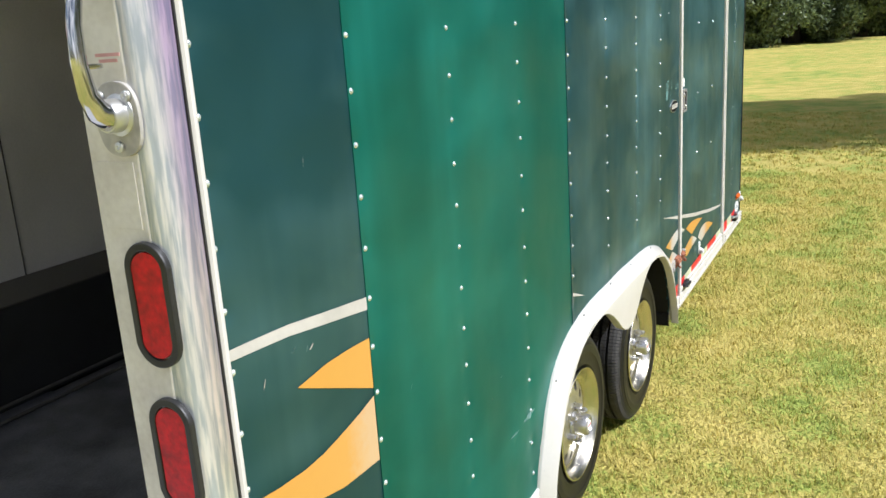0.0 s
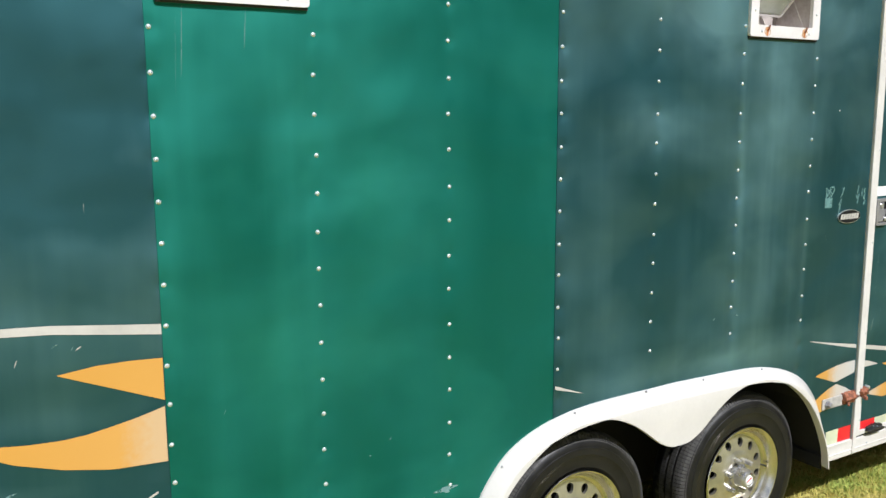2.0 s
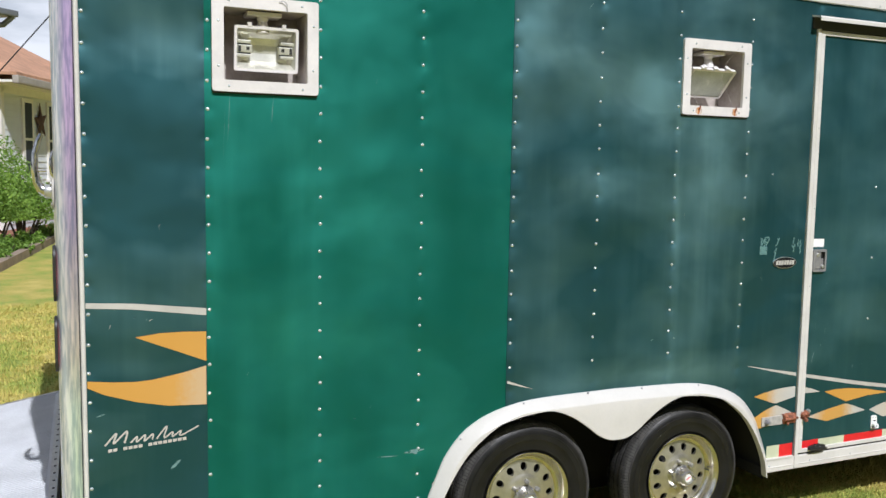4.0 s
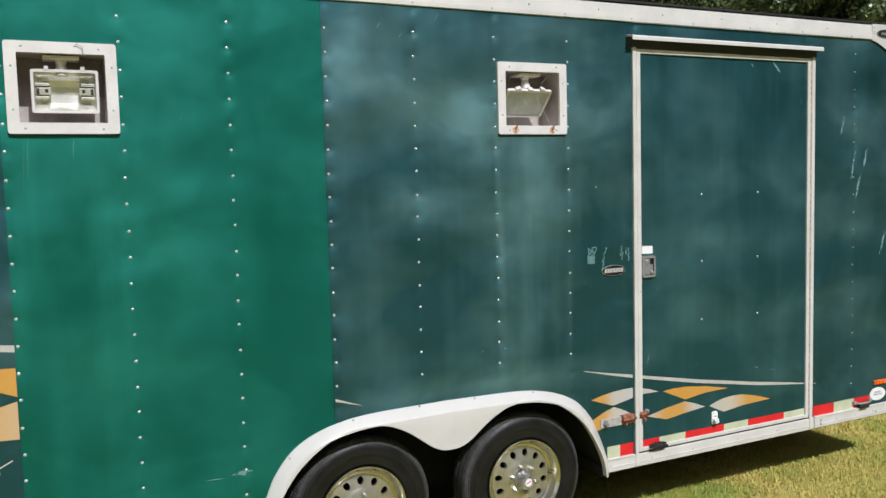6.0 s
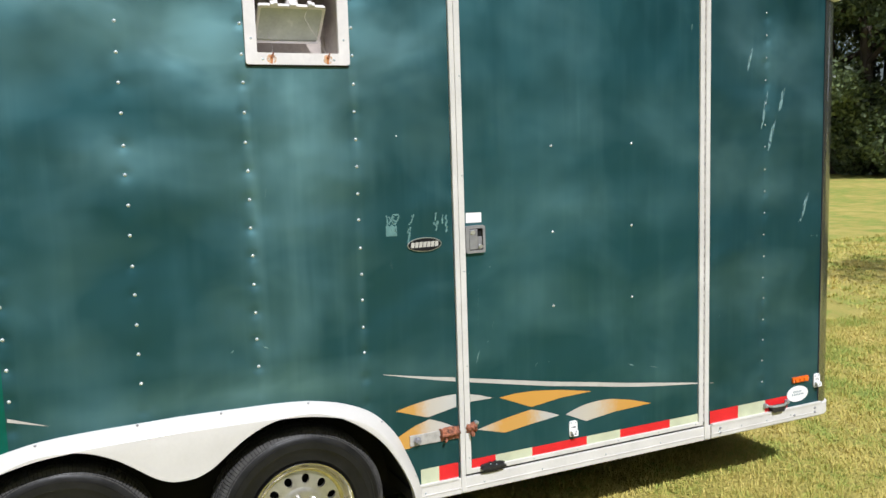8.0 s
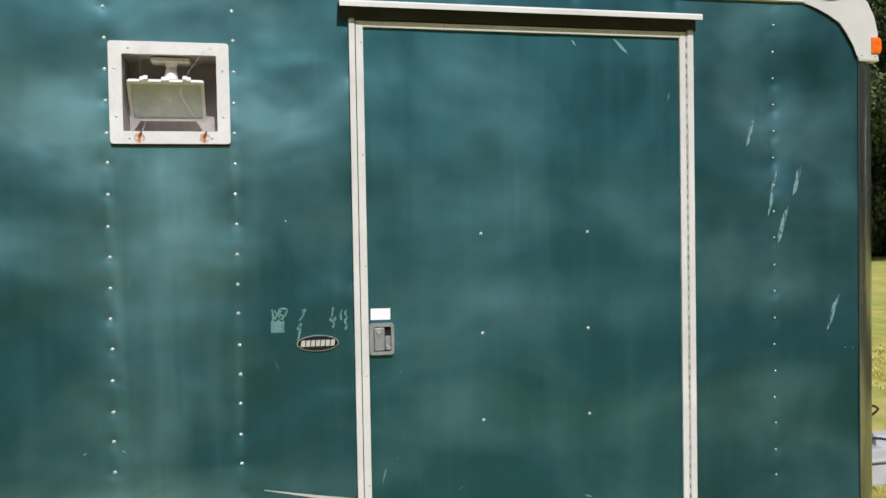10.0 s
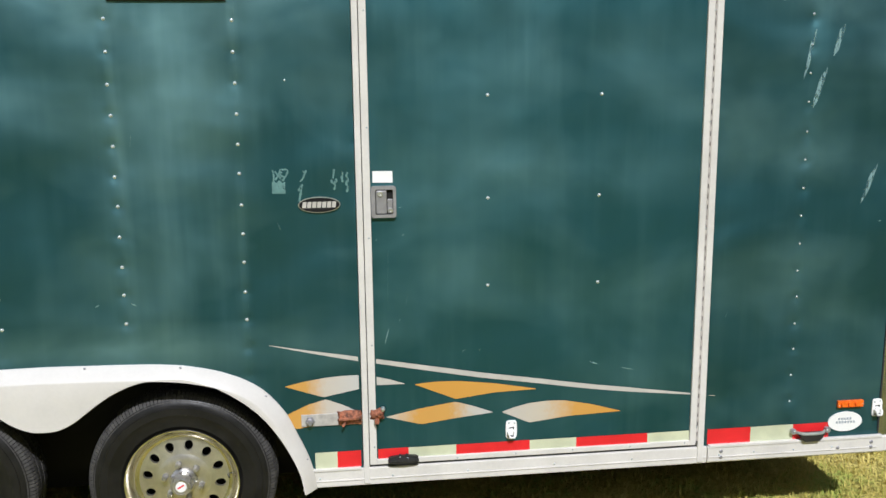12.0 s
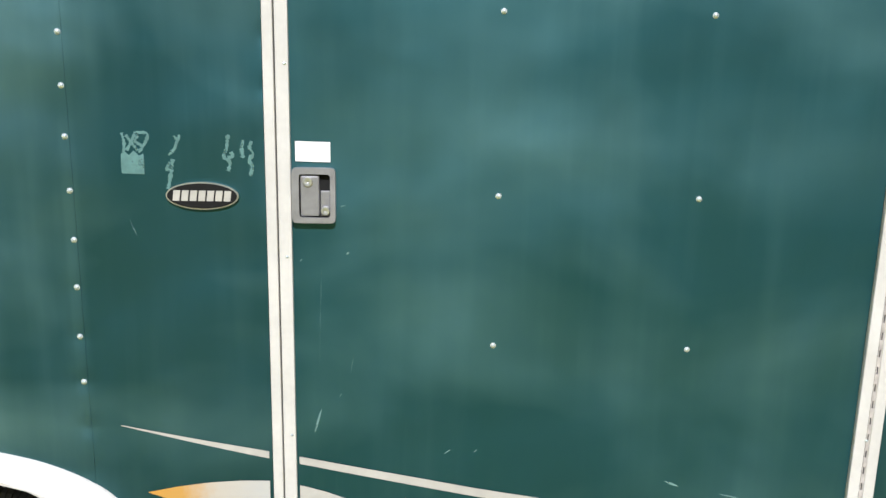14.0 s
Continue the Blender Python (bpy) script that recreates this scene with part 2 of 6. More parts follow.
GREEN_D, GREEN_L, STRAW_D, STRAW_L = (0.16, 0.22, 0.045), (0.355, 0.425, 0.086), (0.50, 0.435, 0.108), (0.68, 0.56, 0.175)
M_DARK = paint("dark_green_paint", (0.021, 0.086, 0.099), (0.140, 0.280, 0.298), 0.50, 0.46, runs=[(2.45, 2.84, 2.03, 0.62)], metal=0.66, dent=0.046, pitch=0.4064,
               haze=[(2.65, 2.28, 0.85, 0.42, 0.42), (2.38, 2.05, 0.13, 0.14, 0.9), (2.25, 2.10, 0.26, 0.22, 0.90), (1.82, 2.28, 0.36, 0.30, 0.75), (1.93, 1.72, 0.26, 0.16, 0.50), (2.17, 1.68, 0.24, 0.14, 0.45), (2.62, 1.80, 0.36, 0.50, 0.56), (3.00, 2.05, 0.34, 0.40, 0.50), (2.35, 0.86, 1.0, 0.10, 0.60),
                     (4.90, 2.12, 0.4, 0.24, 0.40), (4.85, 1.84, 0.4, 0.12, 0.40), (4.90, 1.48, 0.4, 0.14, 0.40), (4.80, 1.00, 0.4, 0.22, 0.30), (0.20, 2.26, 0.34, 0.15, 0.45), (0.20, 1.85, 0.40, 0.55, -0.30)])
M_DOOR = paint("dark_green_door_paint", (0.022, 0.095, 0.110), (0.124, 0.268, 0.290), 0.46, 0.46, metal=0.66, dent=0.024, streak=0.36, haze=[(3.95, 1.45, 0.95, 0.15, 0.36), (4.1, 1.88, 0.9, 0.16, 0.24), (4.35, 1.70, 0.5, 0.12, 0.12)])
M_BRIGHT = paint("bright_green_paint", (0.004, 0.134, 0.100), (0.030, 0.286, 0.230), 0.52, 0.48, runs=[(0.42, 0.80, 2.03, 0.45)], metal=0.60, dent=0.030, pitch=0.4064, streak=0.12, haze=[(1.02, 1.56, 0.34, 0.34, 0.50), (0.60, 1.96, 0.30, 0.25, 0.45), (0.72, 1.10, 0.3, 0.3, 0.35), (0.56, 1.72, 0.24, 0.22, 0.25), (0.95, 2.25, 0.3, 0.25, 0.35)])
M_WHITE = mat("white_trim_paint", (0.63, 0.605, 0.565), 0.40, vary=0.10, scale=7, tint=(0.69, 0.665, 0.625))
M_FENDER = mat("white_fender_paint", (0.605, 0.580, 0.540), 0.30, vary=0.06, scale=5, coat=0.3)
M_BOX = mat("white_plastic_frame", (0.69, 0.655, 0.635), 0.5, vary=0.08, scale=12, bump=0.0004)
# darker than the white frame: the recess's shade is put into the colour
M_BOX_IN = mat("shaded_white_lining", (0.38, 0.335, 0.305), 0.75, vary=0.3, scale=9)
M_POST = mat("weathered_aluminium", (0.72, 0.715, 0.72), 0.32, metal=0.45, vary=0.32, scale=14, fine=60, stretch=(1, 1, 0.06), bump=0.0004)


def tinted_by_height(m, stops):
    """Old anodising on a post, its view-dependent sheen put into the colour: (z, colour) stops laid over the grain."""
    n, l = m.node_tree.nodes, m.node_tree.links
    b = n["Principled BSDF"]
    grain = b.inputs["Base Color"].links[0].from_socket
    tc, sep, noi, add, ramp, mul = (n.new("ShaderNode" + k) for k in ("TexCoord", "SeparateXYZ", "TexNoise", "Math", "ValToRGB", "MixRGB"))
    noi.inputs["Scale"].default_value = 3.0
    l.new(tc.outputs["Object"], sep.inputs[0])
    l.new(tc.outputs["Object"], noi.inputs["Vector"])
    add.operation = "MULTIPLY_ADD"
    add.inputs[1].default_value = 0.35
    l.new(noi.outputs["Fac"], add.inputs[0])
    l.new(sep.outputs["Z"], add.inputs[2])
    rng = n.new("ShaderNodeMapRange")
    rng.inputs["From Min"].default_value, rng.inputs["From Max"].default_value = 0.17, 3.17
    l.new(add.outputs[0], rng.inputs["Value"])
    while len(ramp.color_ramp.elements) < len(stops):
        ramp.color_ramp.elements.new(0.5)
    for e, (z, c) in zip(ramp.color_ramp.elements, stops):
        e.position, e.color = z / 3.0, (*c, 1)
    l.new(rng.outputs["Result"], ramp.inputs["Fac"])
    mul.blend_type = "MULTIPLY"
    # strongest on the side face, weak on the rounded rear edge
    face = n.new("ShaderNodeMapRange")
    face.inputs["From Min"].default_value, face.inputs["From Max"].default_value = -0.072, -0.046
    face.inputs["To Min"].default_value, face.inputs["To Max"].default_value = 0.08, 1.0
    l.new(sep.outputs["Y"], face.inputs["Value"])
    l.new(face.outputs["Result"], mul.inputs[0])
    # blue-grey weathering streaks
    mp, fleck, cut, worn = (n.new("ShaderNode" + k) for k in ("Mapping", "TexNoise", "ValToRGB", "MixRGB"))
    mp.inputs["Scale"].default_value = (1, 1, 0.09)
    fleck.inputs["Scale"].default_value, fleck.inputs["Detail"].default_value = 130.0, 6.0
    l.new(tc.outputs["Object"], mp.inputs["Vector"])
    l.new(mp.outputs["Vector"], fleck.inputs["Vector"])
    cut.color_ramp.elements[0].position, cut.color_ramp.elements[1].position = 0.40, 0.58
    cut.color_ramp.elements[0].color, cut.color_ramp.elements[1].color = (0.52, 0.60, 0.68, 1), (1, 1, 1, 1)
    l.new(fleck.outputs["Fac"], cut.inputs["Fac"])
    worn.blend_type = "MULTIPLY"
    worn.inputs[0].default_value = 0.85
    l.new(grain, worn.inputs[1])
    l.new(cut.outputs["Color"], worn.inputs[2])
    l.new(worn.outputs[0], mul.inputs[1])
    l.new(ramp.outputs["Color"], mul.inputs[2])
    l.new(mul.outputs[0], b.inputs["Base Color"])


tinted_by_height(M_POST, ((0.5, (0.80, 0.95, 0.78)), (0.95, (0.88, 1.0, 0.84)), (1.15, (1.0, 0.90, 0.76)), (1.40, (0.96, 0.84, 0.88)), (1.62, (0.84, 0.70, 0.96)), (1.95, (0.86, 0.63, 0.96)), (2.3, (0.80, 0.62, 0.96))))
M_PLATE = mat("beige_post_plate", (0.72, 0.67, 0.60), 0.5, vary=0.26, scale=9, tint=(0.80, 0.77, 0.71))
M_CHROME = mat("worn_chrome", (0.52, 0.51, 0.50), 0.27, metal=0.85, vary=0.2, scale=14)
M_HOOK = mat("polished_hook_metal", (0.60, 0.59, 0.58), 0.11, metal=1.0, vary=0.2, scale=30)
M_BASE = mat("dull_cast_metal", (0.42, 0.40, 0.365), 0.55, vary=0.25, scale=30)
M_STEEL = mat("bright_zinc", (0.62, 0.62, 0.60), 0.35, metal=0.8, vary=0.15, scale=30)
M_RIVET = mat("bright_rivet", (0.72, 0.80, 0.82), 0.20, metal=0.58, vary=0.1, scale=60)
M_HINGE = mat("dirty_hinge_paint", (0.46, 0.42, 0.39), 0.6, vary=0.3, scale=40)
M_CORNER = mat("polished_corner_metal", (0.47, 0.475, 0.46), 0.17, metal=0.95, vary=0.25, scale=4, stretch=(1, 1, 0.2))
M_RIM = mat("champagne_aluminium", (0.70, 0.665, 0.575), 0.24, metal=1.0, vary=0.12, scale=20, fine=200, bump=0.0002)
M_DISC = mat("machined_aluminium", (0.64, 0.61, 0.535), 0.31, metal=0.9, vary=0.12, scale=30, fine=240, bump=0.0002)
M_RUBBER = mat("tyre_rubber", (0.006, 0.006, 0.0065), 0.42, vary=0.35, scale=14, bump=0.0003, spec=0.35, tint=(0.014, 0.0135, 0.013))
M_TREAD = mat("worn_tread_rubber", (0.042, 0.040, 0.039), 0.75, vary=0.35, scale=30, tint=(0.075, 0.072, 0.068))
M_PINK = mat("faded_pink_print", (0.66, 0.36, 0.35), 0.6, vary=0.2, scale=60)
M_BLACK = mat("black_plastic", (0.02, 0.02, 0.02), 0.5, vary=0.3)
M_SEAL = mat("dark_gap_seal", (0.03, 0.03, 0.028), 0.8, vary=0.3)
M_WELL = mat("wheel_well_black", (0.010, 0.010, 0.010), 0.9, vary=0.3)
M_FLOOR_IN = mat("black_rubber_floor", (0.07, 0.07, 0.075), 0.42, vary=0.5, scale=7, fine=120, bump=0.002, tint=(0.17, 0.17, 0.175))
M_LEDGE = mat("brown_grey_ledge", (0.075, 0.070, 0.060), 0.55, vary=0.3, scale=6)
M_LINER = mat("grey_wall_liner", (0.54, 0.52, 0.49), 0.6, vary=0.15, scale=2)
M_RED_LENS = mat("red_lens", (0.50, 0.004, 0.010), 0.42, vary=0.4, scale=45, bump=0.0006, spec=0.3)
M_ORANGE = mat("amber_lens", (0.85, 0.15, 0.010), 0.25, vary=0.2, scale=60, coat=0.4)
M_RED = mat("red_tape", (0.66, 0.018, 0.022), 0.4, vary=0.12, scale=10, fine=300)
M_PALE = mat("pale_tape", (0.54, 0.565, 0.39), 0.45, vary=0.12, scale=10, fine=300)
M_STRIPE = mat("cream_film", (0.48, 0.46, 0.415), 0.5, vary=0.1, scale=12)
M_STICKER = mat("white_sticker", (0.82, 0.82, 0.80), 0.5, vary=0.04)
M_INK = mat("grey_ink", (0.30, 0.34, 0.38), 0.6, vary=0.1)
M_RUST = mat("rusty_steel", (0.075, 0.030, 0.020), 0.8, vary=0.8, scale=60, fine=240, bump=0.0016, tint=(0.46, 0.165, 0.085))
M_HANDLE = mat("grey_cast_handle", (0.36, 0.355, 0.375), 0.42, metal=0.55, vary=0.15, scale=25)
M_PULL = mat("dull_pull_metal", (0.30, 0.32, 0.29), 0.6, metal=0.2, vary=0.25, scale=30)
M_OPENING = mat("lamp_black", (0.012, 0.012, 0.012), 0.7, vary=0.2, spec=0.2)


def broken_film(name, color, keep, scale, stretch=(1, 1, 1)):
    """Pale scrapes and glue left on the paint, worn through in places. keep: about how much of it is left."""
    m = mat(name, color, 0.6, vary=0.2, scale=40)
    n, l = m.node_tree.nodes, m.node_tree.links
    tc, mp, t, r = (n.new("ShaderNode" + k) for k in ("TexCoord", "Mapping", "TexNoise", "MapRange"))
    mp.inputs["Scale"].default_value = stretch
    t.inputs["Scale"].default_value, t.inputs["Detail"].default_value = scale, 5.0
    r.inputs["From Min"].default_value, r.inputs["From Max"].default_value = 0.62 - 0.3 * keep, 0.78 - 0.3 * keep
    r.inputs["To Max"].default_value = 0.72
    clear, mx = n.new("ShaderNodeBsdfTransparent"), n.new("ShaderNodeMixShader")
    l.new(tc.outputs["Object"], mp.inputs["Vector"])
    l.new(mp.outputs["Vector"], t.inputs["Vector"])
    l.new(t.outputs["Fac"], r.inputs["Value"])
    l.new(r.outputs["Result"], mx.inputs[0])
    l.new(clear.outputs[0], mx.inputs[1])
    l.new(n["Principled BSDF"].outputs[0], mx.inputs[2])
    l.new(mx.outputs[0], n["Material Output"].inputs["Surface"])
    return m


M_SCUFF = broken_film("pale_scuff", (0.20, 0.36, 0.35), 1.1, 60)
M_SCRAPE = broken_film("streaky_scrape", (0.22, 0.37, 0.375), 0.85, 70, (1, 1, 0.35))
M_GLUE = broken_film("label_glue", (0.15, 0.30, 0.285), 1.15, 60)
M_STAIN = broken_film("rust_stain", (0.55, 0.20, 0.055), 1.2, 90)
M_BLEED = broken_film("rust_bleed", (0.66, 0.40, 0.21), 0.72, 80, (1, 1, 0.7))
M_AMBER = blend("amber_film", ((0.0, (0.56, 0.285, 0.050)), (1.0, (0.575, 0.30, 0.062))))
M_AMBER_FADE = blend("amber_fading_film", ((0.0, (0.56, 0.285, 0.050)), (0.72, (0.575, 0.305, 0.070)), (1.0, (0.55, 0.375, 0.20))))
M_AMB_SIL = blend("amber_to_silver_film", ((0.0, (0.56, 0.29, 0.052)), (0.28, (0.55, 0.305, 0.078)), (0.55, (0.52, 0.47, 0.40)), (1.0, (0.50, 0.49, 0.46))))
M_SIL_AMB = blend("silver_to_amber_film", ((0.0, (0.48, 0.46, 0.42)), (0.35, (0.52, 0.46, 0.36)), (0.62, (0.56, 0.30, 0.070)), (1.0, (0.57, 0.29, 0.052))))
M_SIL_AMB_SIL = blend("silver_amber_silver_film", ((0.0, (0.50, 0.47, 0.40)), (0.3, (0.56, 0.30, 0.070)), (0.6, (0.55, 0.305, 0.078)), (0.8, (0.50, 0.47, 0.41)), (1.0, (0.48, 0.47, 0.45))))
M_GLASS_LAMP = mat("dusty_lamp_glass", (0.42, 0.44, 0.38), 0.25, vary=0.15, scale=20)
M_REFLECTOR = mat("lamp_reflector", (0.70, 0.69, 0.62), 0.32, metal=0.6, vary=0.2, scale=15)
M_RAMP = mat("ribbed_aluminium_ramp", (0.62, 0.63, 0.65), 0.42, metal=0.35, vary=0.12, scale=5, bump=0.0006)
M_GROUND = turf("lawn", False)
M_BLADE = turf("grass_blades", True)
M_LEAF = foliage("broad_leaf", (0.042, 0.068, 0.030), (0.250, 0.310, 0.130), rough=0.36, trans=0.35)
M_LEAF_D = foliage("shaded_leaf", (0.038, 0.064, 0.030), (0.235, 0.295, 0.125), rough=0.36, trans=0.4)
M_SHRUB = foliage("feathery_leaf", (0.05, 0.14, 0.020), (0.34, 0.52, 0.09), trans=0.4)
M_BARK = mat("bark", (0.09, 0.07, 0.055), 0.9, vary=0.4, scale=3, fine=25, bump=0.03, stretch=(1, 1, 0.25))
M_SIDING = mat("cream_siding", (0.60, 0.625, 0.655), 0.6, vary=0.06, scale=2)
M_HTRIM = mat("house_trim", (0.70, 0.68, 0.64), 0.55, vary=0.06)
M_ROOF = mat("brown_shingle", (0.43, 0.24, 0.15), 0.85, vary=0.25, scale=3, fine=18, bump=0.01)
M_GUTTER = mat("gutter_metal", (0.34, 0.31, 0.28), 0.5, vary=0.15)
# gutter metal darkened: the shade on its side is put into the colour
M_GUTTER_D = mat("shaded_gutter_metal", (0.13, 0.14, 0.15), 0.45, vary=0.15)
M_PANE = mat("dark_window_glass", (0.06, 0.07, 0.08), 0.08, vary=0.2, scale=1)
M_STAR = mat("dark_rusty_star", (0.07, 0.035, 0.03), 0.7, vary=0.3)
M_TIMBER = mat("grey_timber", (0.26, 0.20, 0.15), 0.85, vary=0.3, scale=4, fine=40, bump=0.004, stretch=(1, 0.2, 1))
M_MULCH = mat("red_mulch", (0.26, 0.11, 0.06), 0.95, vary=0.5, scale=12, fine=60, bump=0.02)
M_BLOCK = mat("old_lumber", (0.36, 0.25, 0.17), 0.85, vary=0.25, scale=6, fine=50, bump=0.002)
M_TONGUE = mat("silver_painted_steel", (0.46, 0.45, 0.46), 0.5, vary=0.15, scale=8)

# ---------------------------------------------------------------- building helpers
ORIGIN = {}


def thing(name, at, label, category, group="", kind=""):
    ob = new(name)
    ob.empty_display_size = 0.1
    ob.location = at
    ORIGIN[ob] = Matrix.Translation(at)
    return tagged(ob, label, category, group, kind)


def mesh_of(name, bm, material, smooth=False):
    me = bpy.data.meshes.new(name)
    bmesh.ops.recalc_face_normals(bm, faces=bm.faces) if len(bm.faces) < 4000 else None
    bm.to_mesh(me)
    bm.free()
    me.materials.append(material)
    if smooth:
        me.polygons.foreach_set("use_smooth", [True] * len(me.polygons))
        me.set_sharp_from_angle(angle=radians(35))
    return me


def part(name, bm, material, parent, label="", smooth=False):
    """One mesh, drawn in world coordinates, as a part under a thing or under another part."""
    ob = new(name, mesh_of(name, bm, material, smooth))
    return under(ob, parent, label)


def under(ob, parent, label=""):
    ob.parent = parent
    if parent in ORIGIN:
        ob.matrix_parent_inverse = ORIGIN[parent].inverted()
    return tagged(ob, label)


def solo(name, bm, material, label, category, group="", kind="", smooth=False):
    return tagged(new(name, mesh_of(name, bm, material, smooth)), label, category, group, kind)


def box(bm, x0, x1, y0, y1, z0, z1, bevel=0.0):
    made = bmesh.ops.create_cube(bm, size=1.0, matrix=Matrix.LocRotScale(((x0 + x1) / 2, (y0 + y1) / 2, (z0 + z1) / 2), None, (x1 - x0, y1 - y0, z1 - z0)))
    if bevel:
        edges = list({e for v in made["verts"] for e in v.link_edges})
        bmesh.ops.bevel(bm, geom=edges, offset=bevel, segments=2, affect="EDGES", profile=0.6)
    return bm


def boxed(*args, bevel=0.0):
    return box(bmesh.new(), *args, bevel=bevel)


def prism(bm, outline, x0, x1, bevel=0.0):
    """An outline in (y, z), drawn from x0 to x1."""
    back, front = [bm.verts.new((x0, y, z)) for y, z in outline], [bm.verts.new((x1, y, z)) for y, z in outline]
    bm.faces.new(back)
    top = bm.faces.new(front)
    k = len(outline)
    for i in range(k):
        bm.faces.new((back[i], back[(i + 1) % k], front[(i + 1) % k], front[i]))
    if bevel:
        bmesh.ops.bevel(bm, geom=list(top.edges), offset=bevel, segments=2, affect="EDGES", profile=0.6)
    return bm


def oval(y, z, ry, rz, count=28, power=2.0):
    pts = []
    for i in range(count):
        a = 2 * math.pi * i / count
        c, s = math.cos(a), math.sin(a)
        pts.append((y + ry * math.copysign(abs(c) ** (2 / power), c), z + rz * math.copysign(abs(s) ** (2 / power), s)))
    return pts


def ring_prism(bm, outer, inner, x0, x1):
    """A frame between two outlines with the same number of points."""
    k = len(outer)
    rows = [[bm.verts.new((x, y, z)) for y, z in pts] for x, pts in ((x0, outer), (x1, outer), (x1, inner), (x0, inner))]
    for r in range(4):
        a, b = rows[r], rows[(r + 1) % 4]
        for i in range(k):
            bm.faces.new((a[i], a[(i + 1) % k], b[(i + 1) % k], b[i]))
    return bm


def lathe(bm, profile, count, centre=(0, 0, 0), shape=None):
    """A profile of (x, radius) turned round the x axis."""
    rows = []
    for i in range(count):
        a = 2 * math.pi * i / count
        row = []
        for j, (x, r) in enumerate(profile):
            r += shape(i, j) if shape else 0
            row.append(bm.verts.new((centre[0] + x, centre[1] + r * math.cos(a), centre[2] + r * math.sin(a))))
        rows.append(row)
    for i in range(count):
        a, b = rows[i], rows[(i + 1) % count]
        for j in range(len(profile) - 1):
            bm.faces.new((a[j], a[j + 1], b[j + 1], b[j]))
    return bm


def tube(bm, points, radius, sides=10, cap=True):
    """A round bar along points; radius: a number, or one for each point."""
    pts = [Vector(p) for p in points]
    radii = radius if isinstance(radius, (list, tuple)) else [radius] * len(pts)
    side = None
    rings = []
    for i, p in enumerate(pts):
        d = (pts[min(i + 1, len(pts) - 1)] - pts[max(i - 1, 0)]).normalized()
        if side is None:
            side = d.orthogonal().normalized()
        side = (side - d * side.dot(d)).normalized()
        up = d.cross(side)
        rings.append([bm.verts.new(p + (side * math.cos(2 * math.pi * k / sides) + up * math.sin(2 * math.pi * k / sides)) * radii[i]) for k in range(sides)])
    for a, b in zip(rings, rings[1:]):
        for k in range(sides):
            bm.faces.new((a[k], a[(k + 1) % sides], b[(k + 1) % sides], b[k]))
    if cap:
        bm.faces.new(rings[0])
        bm.faces.new(list(reversed(rings[-1])))
    return bm


def lerp_on(points, v):
    """The piecewise straight line through (u, w) points, at v."""
    for (a, fa), (b, fb) in zip(points, points[1:]):
        if v <= b:
            return fa + (fb - fa) * max(0.0, (v - a) / (b - a))
    return points[-1][1]


def along(points, count):
    """Evenly spaced points on a smooth line through the given ones."""
    pts = [Vector(p) for p in points]
    dense = []
    for i in range(len(pts) - 1):
        p0, p1, p2, p3 = pts[max(i - 1, 0)], pts[i], pts[i + 1], pts[min(i + 2, len(pts) - 1)]
        for k in range(12):
            t = k / 12
            dense.append(0.5 * ((2 * p1) + (p2 - p0) * t + (2 * p0 - 5 * p1 + 4 * p2 - p3) * t * t + (3 * p1 - p0 - 3 * p2 + p3) * t ** 3))
    dense.append(pts[-1])
    dist = [0.0]
    for a, b in zip(dense, dense[1:]):
        dist.append(dist[-1] + (b - a).length)
    got, j = [], 0
    for k in range(count):
        d = dist[-1] * k / (count - 1)
        while j < len(dist) - 2 and dist[j + 1] < d:
            j += 1
        f = (d - dist[j]) / max(1e-9, dist[j + 1] - dist[j])
        got.append(dense[j].lerp(dense[j + 1], min(1, max(0, f))))
    return got


# ---------------------------------------------------------------- trailer: main sizes
WIDE, REAR, FRONT, FLOOR, EAVE, TOP = 2.59, -0.09, 5.355, 0.385, 2.592, 2.685
RAIL_LOW, RAIL_TOP = 0.312, 0.378
LAMP_Y, LAMP_Z = ((0.422, 0.802), (2.452, 2.832)), (2.034, 2.368)
WHEELS = ((1.741, 0.361), (2.582, 0.349))
MIDDLE = 2.150


def sag(y, z):
    """How far the thin skin bellies out of its plane, in metres."""
    pillow = math.sin(math.pi * y / PITCH) ** 2
    return 0.0040 * pillow * noise.noise((y * 1.7, z * 1.5, 3.1)) + 0.0016 * noise.noise((y * 3.3, z * 3.7, 8.4)) + 0.0007 * noise.noise((y * 8.0, z * 7.0, 1.9))


OUTER = [(-0.914, 0.312), (-0.906, 0.37), (-0.886, 0.44), (-0.848, 0.53), (-0.812, 0.608), (-0.745, 0.692), (-0.675, 0.742), (-0.59, 0.777), (-0.505, 0.797), (-0.43, 0.808), (-0.3, 0.813), (0.0, 0.816), (0.3, 0.811), (0.43, 0.804), (0.505, 0.793), (0.59, 0.772), (0.675, 0.737), (0.745, 0.688), (0.812, 0.606), (0.848, 0.53), (0.886, 0.44), (0.906, 0.37), (0.914, 0.312)]


def inside_arch(y, z):
    """Inside the wheel opening, with a margin that the fender covers."""
    u = abs(y - MIDDLE)
    return u < 0.88 and z < lerp_on([(p, q) for p, q in OUTER if p >= 0], u) - 0.022


def inside_lamp(y, z):
    return any(a + 0.018 < y < b - 0.018 for a, b in LAMP_Y) and LAMP_Z[0] + 0.018 < z < LAMP_Z[1] - 0.018


trailer = thing("cargo_trailer", (-WIDE / 2, 2.6, 0.0), "dark green enclosed cargo trailer with white trim on mown lawn", "trailer")


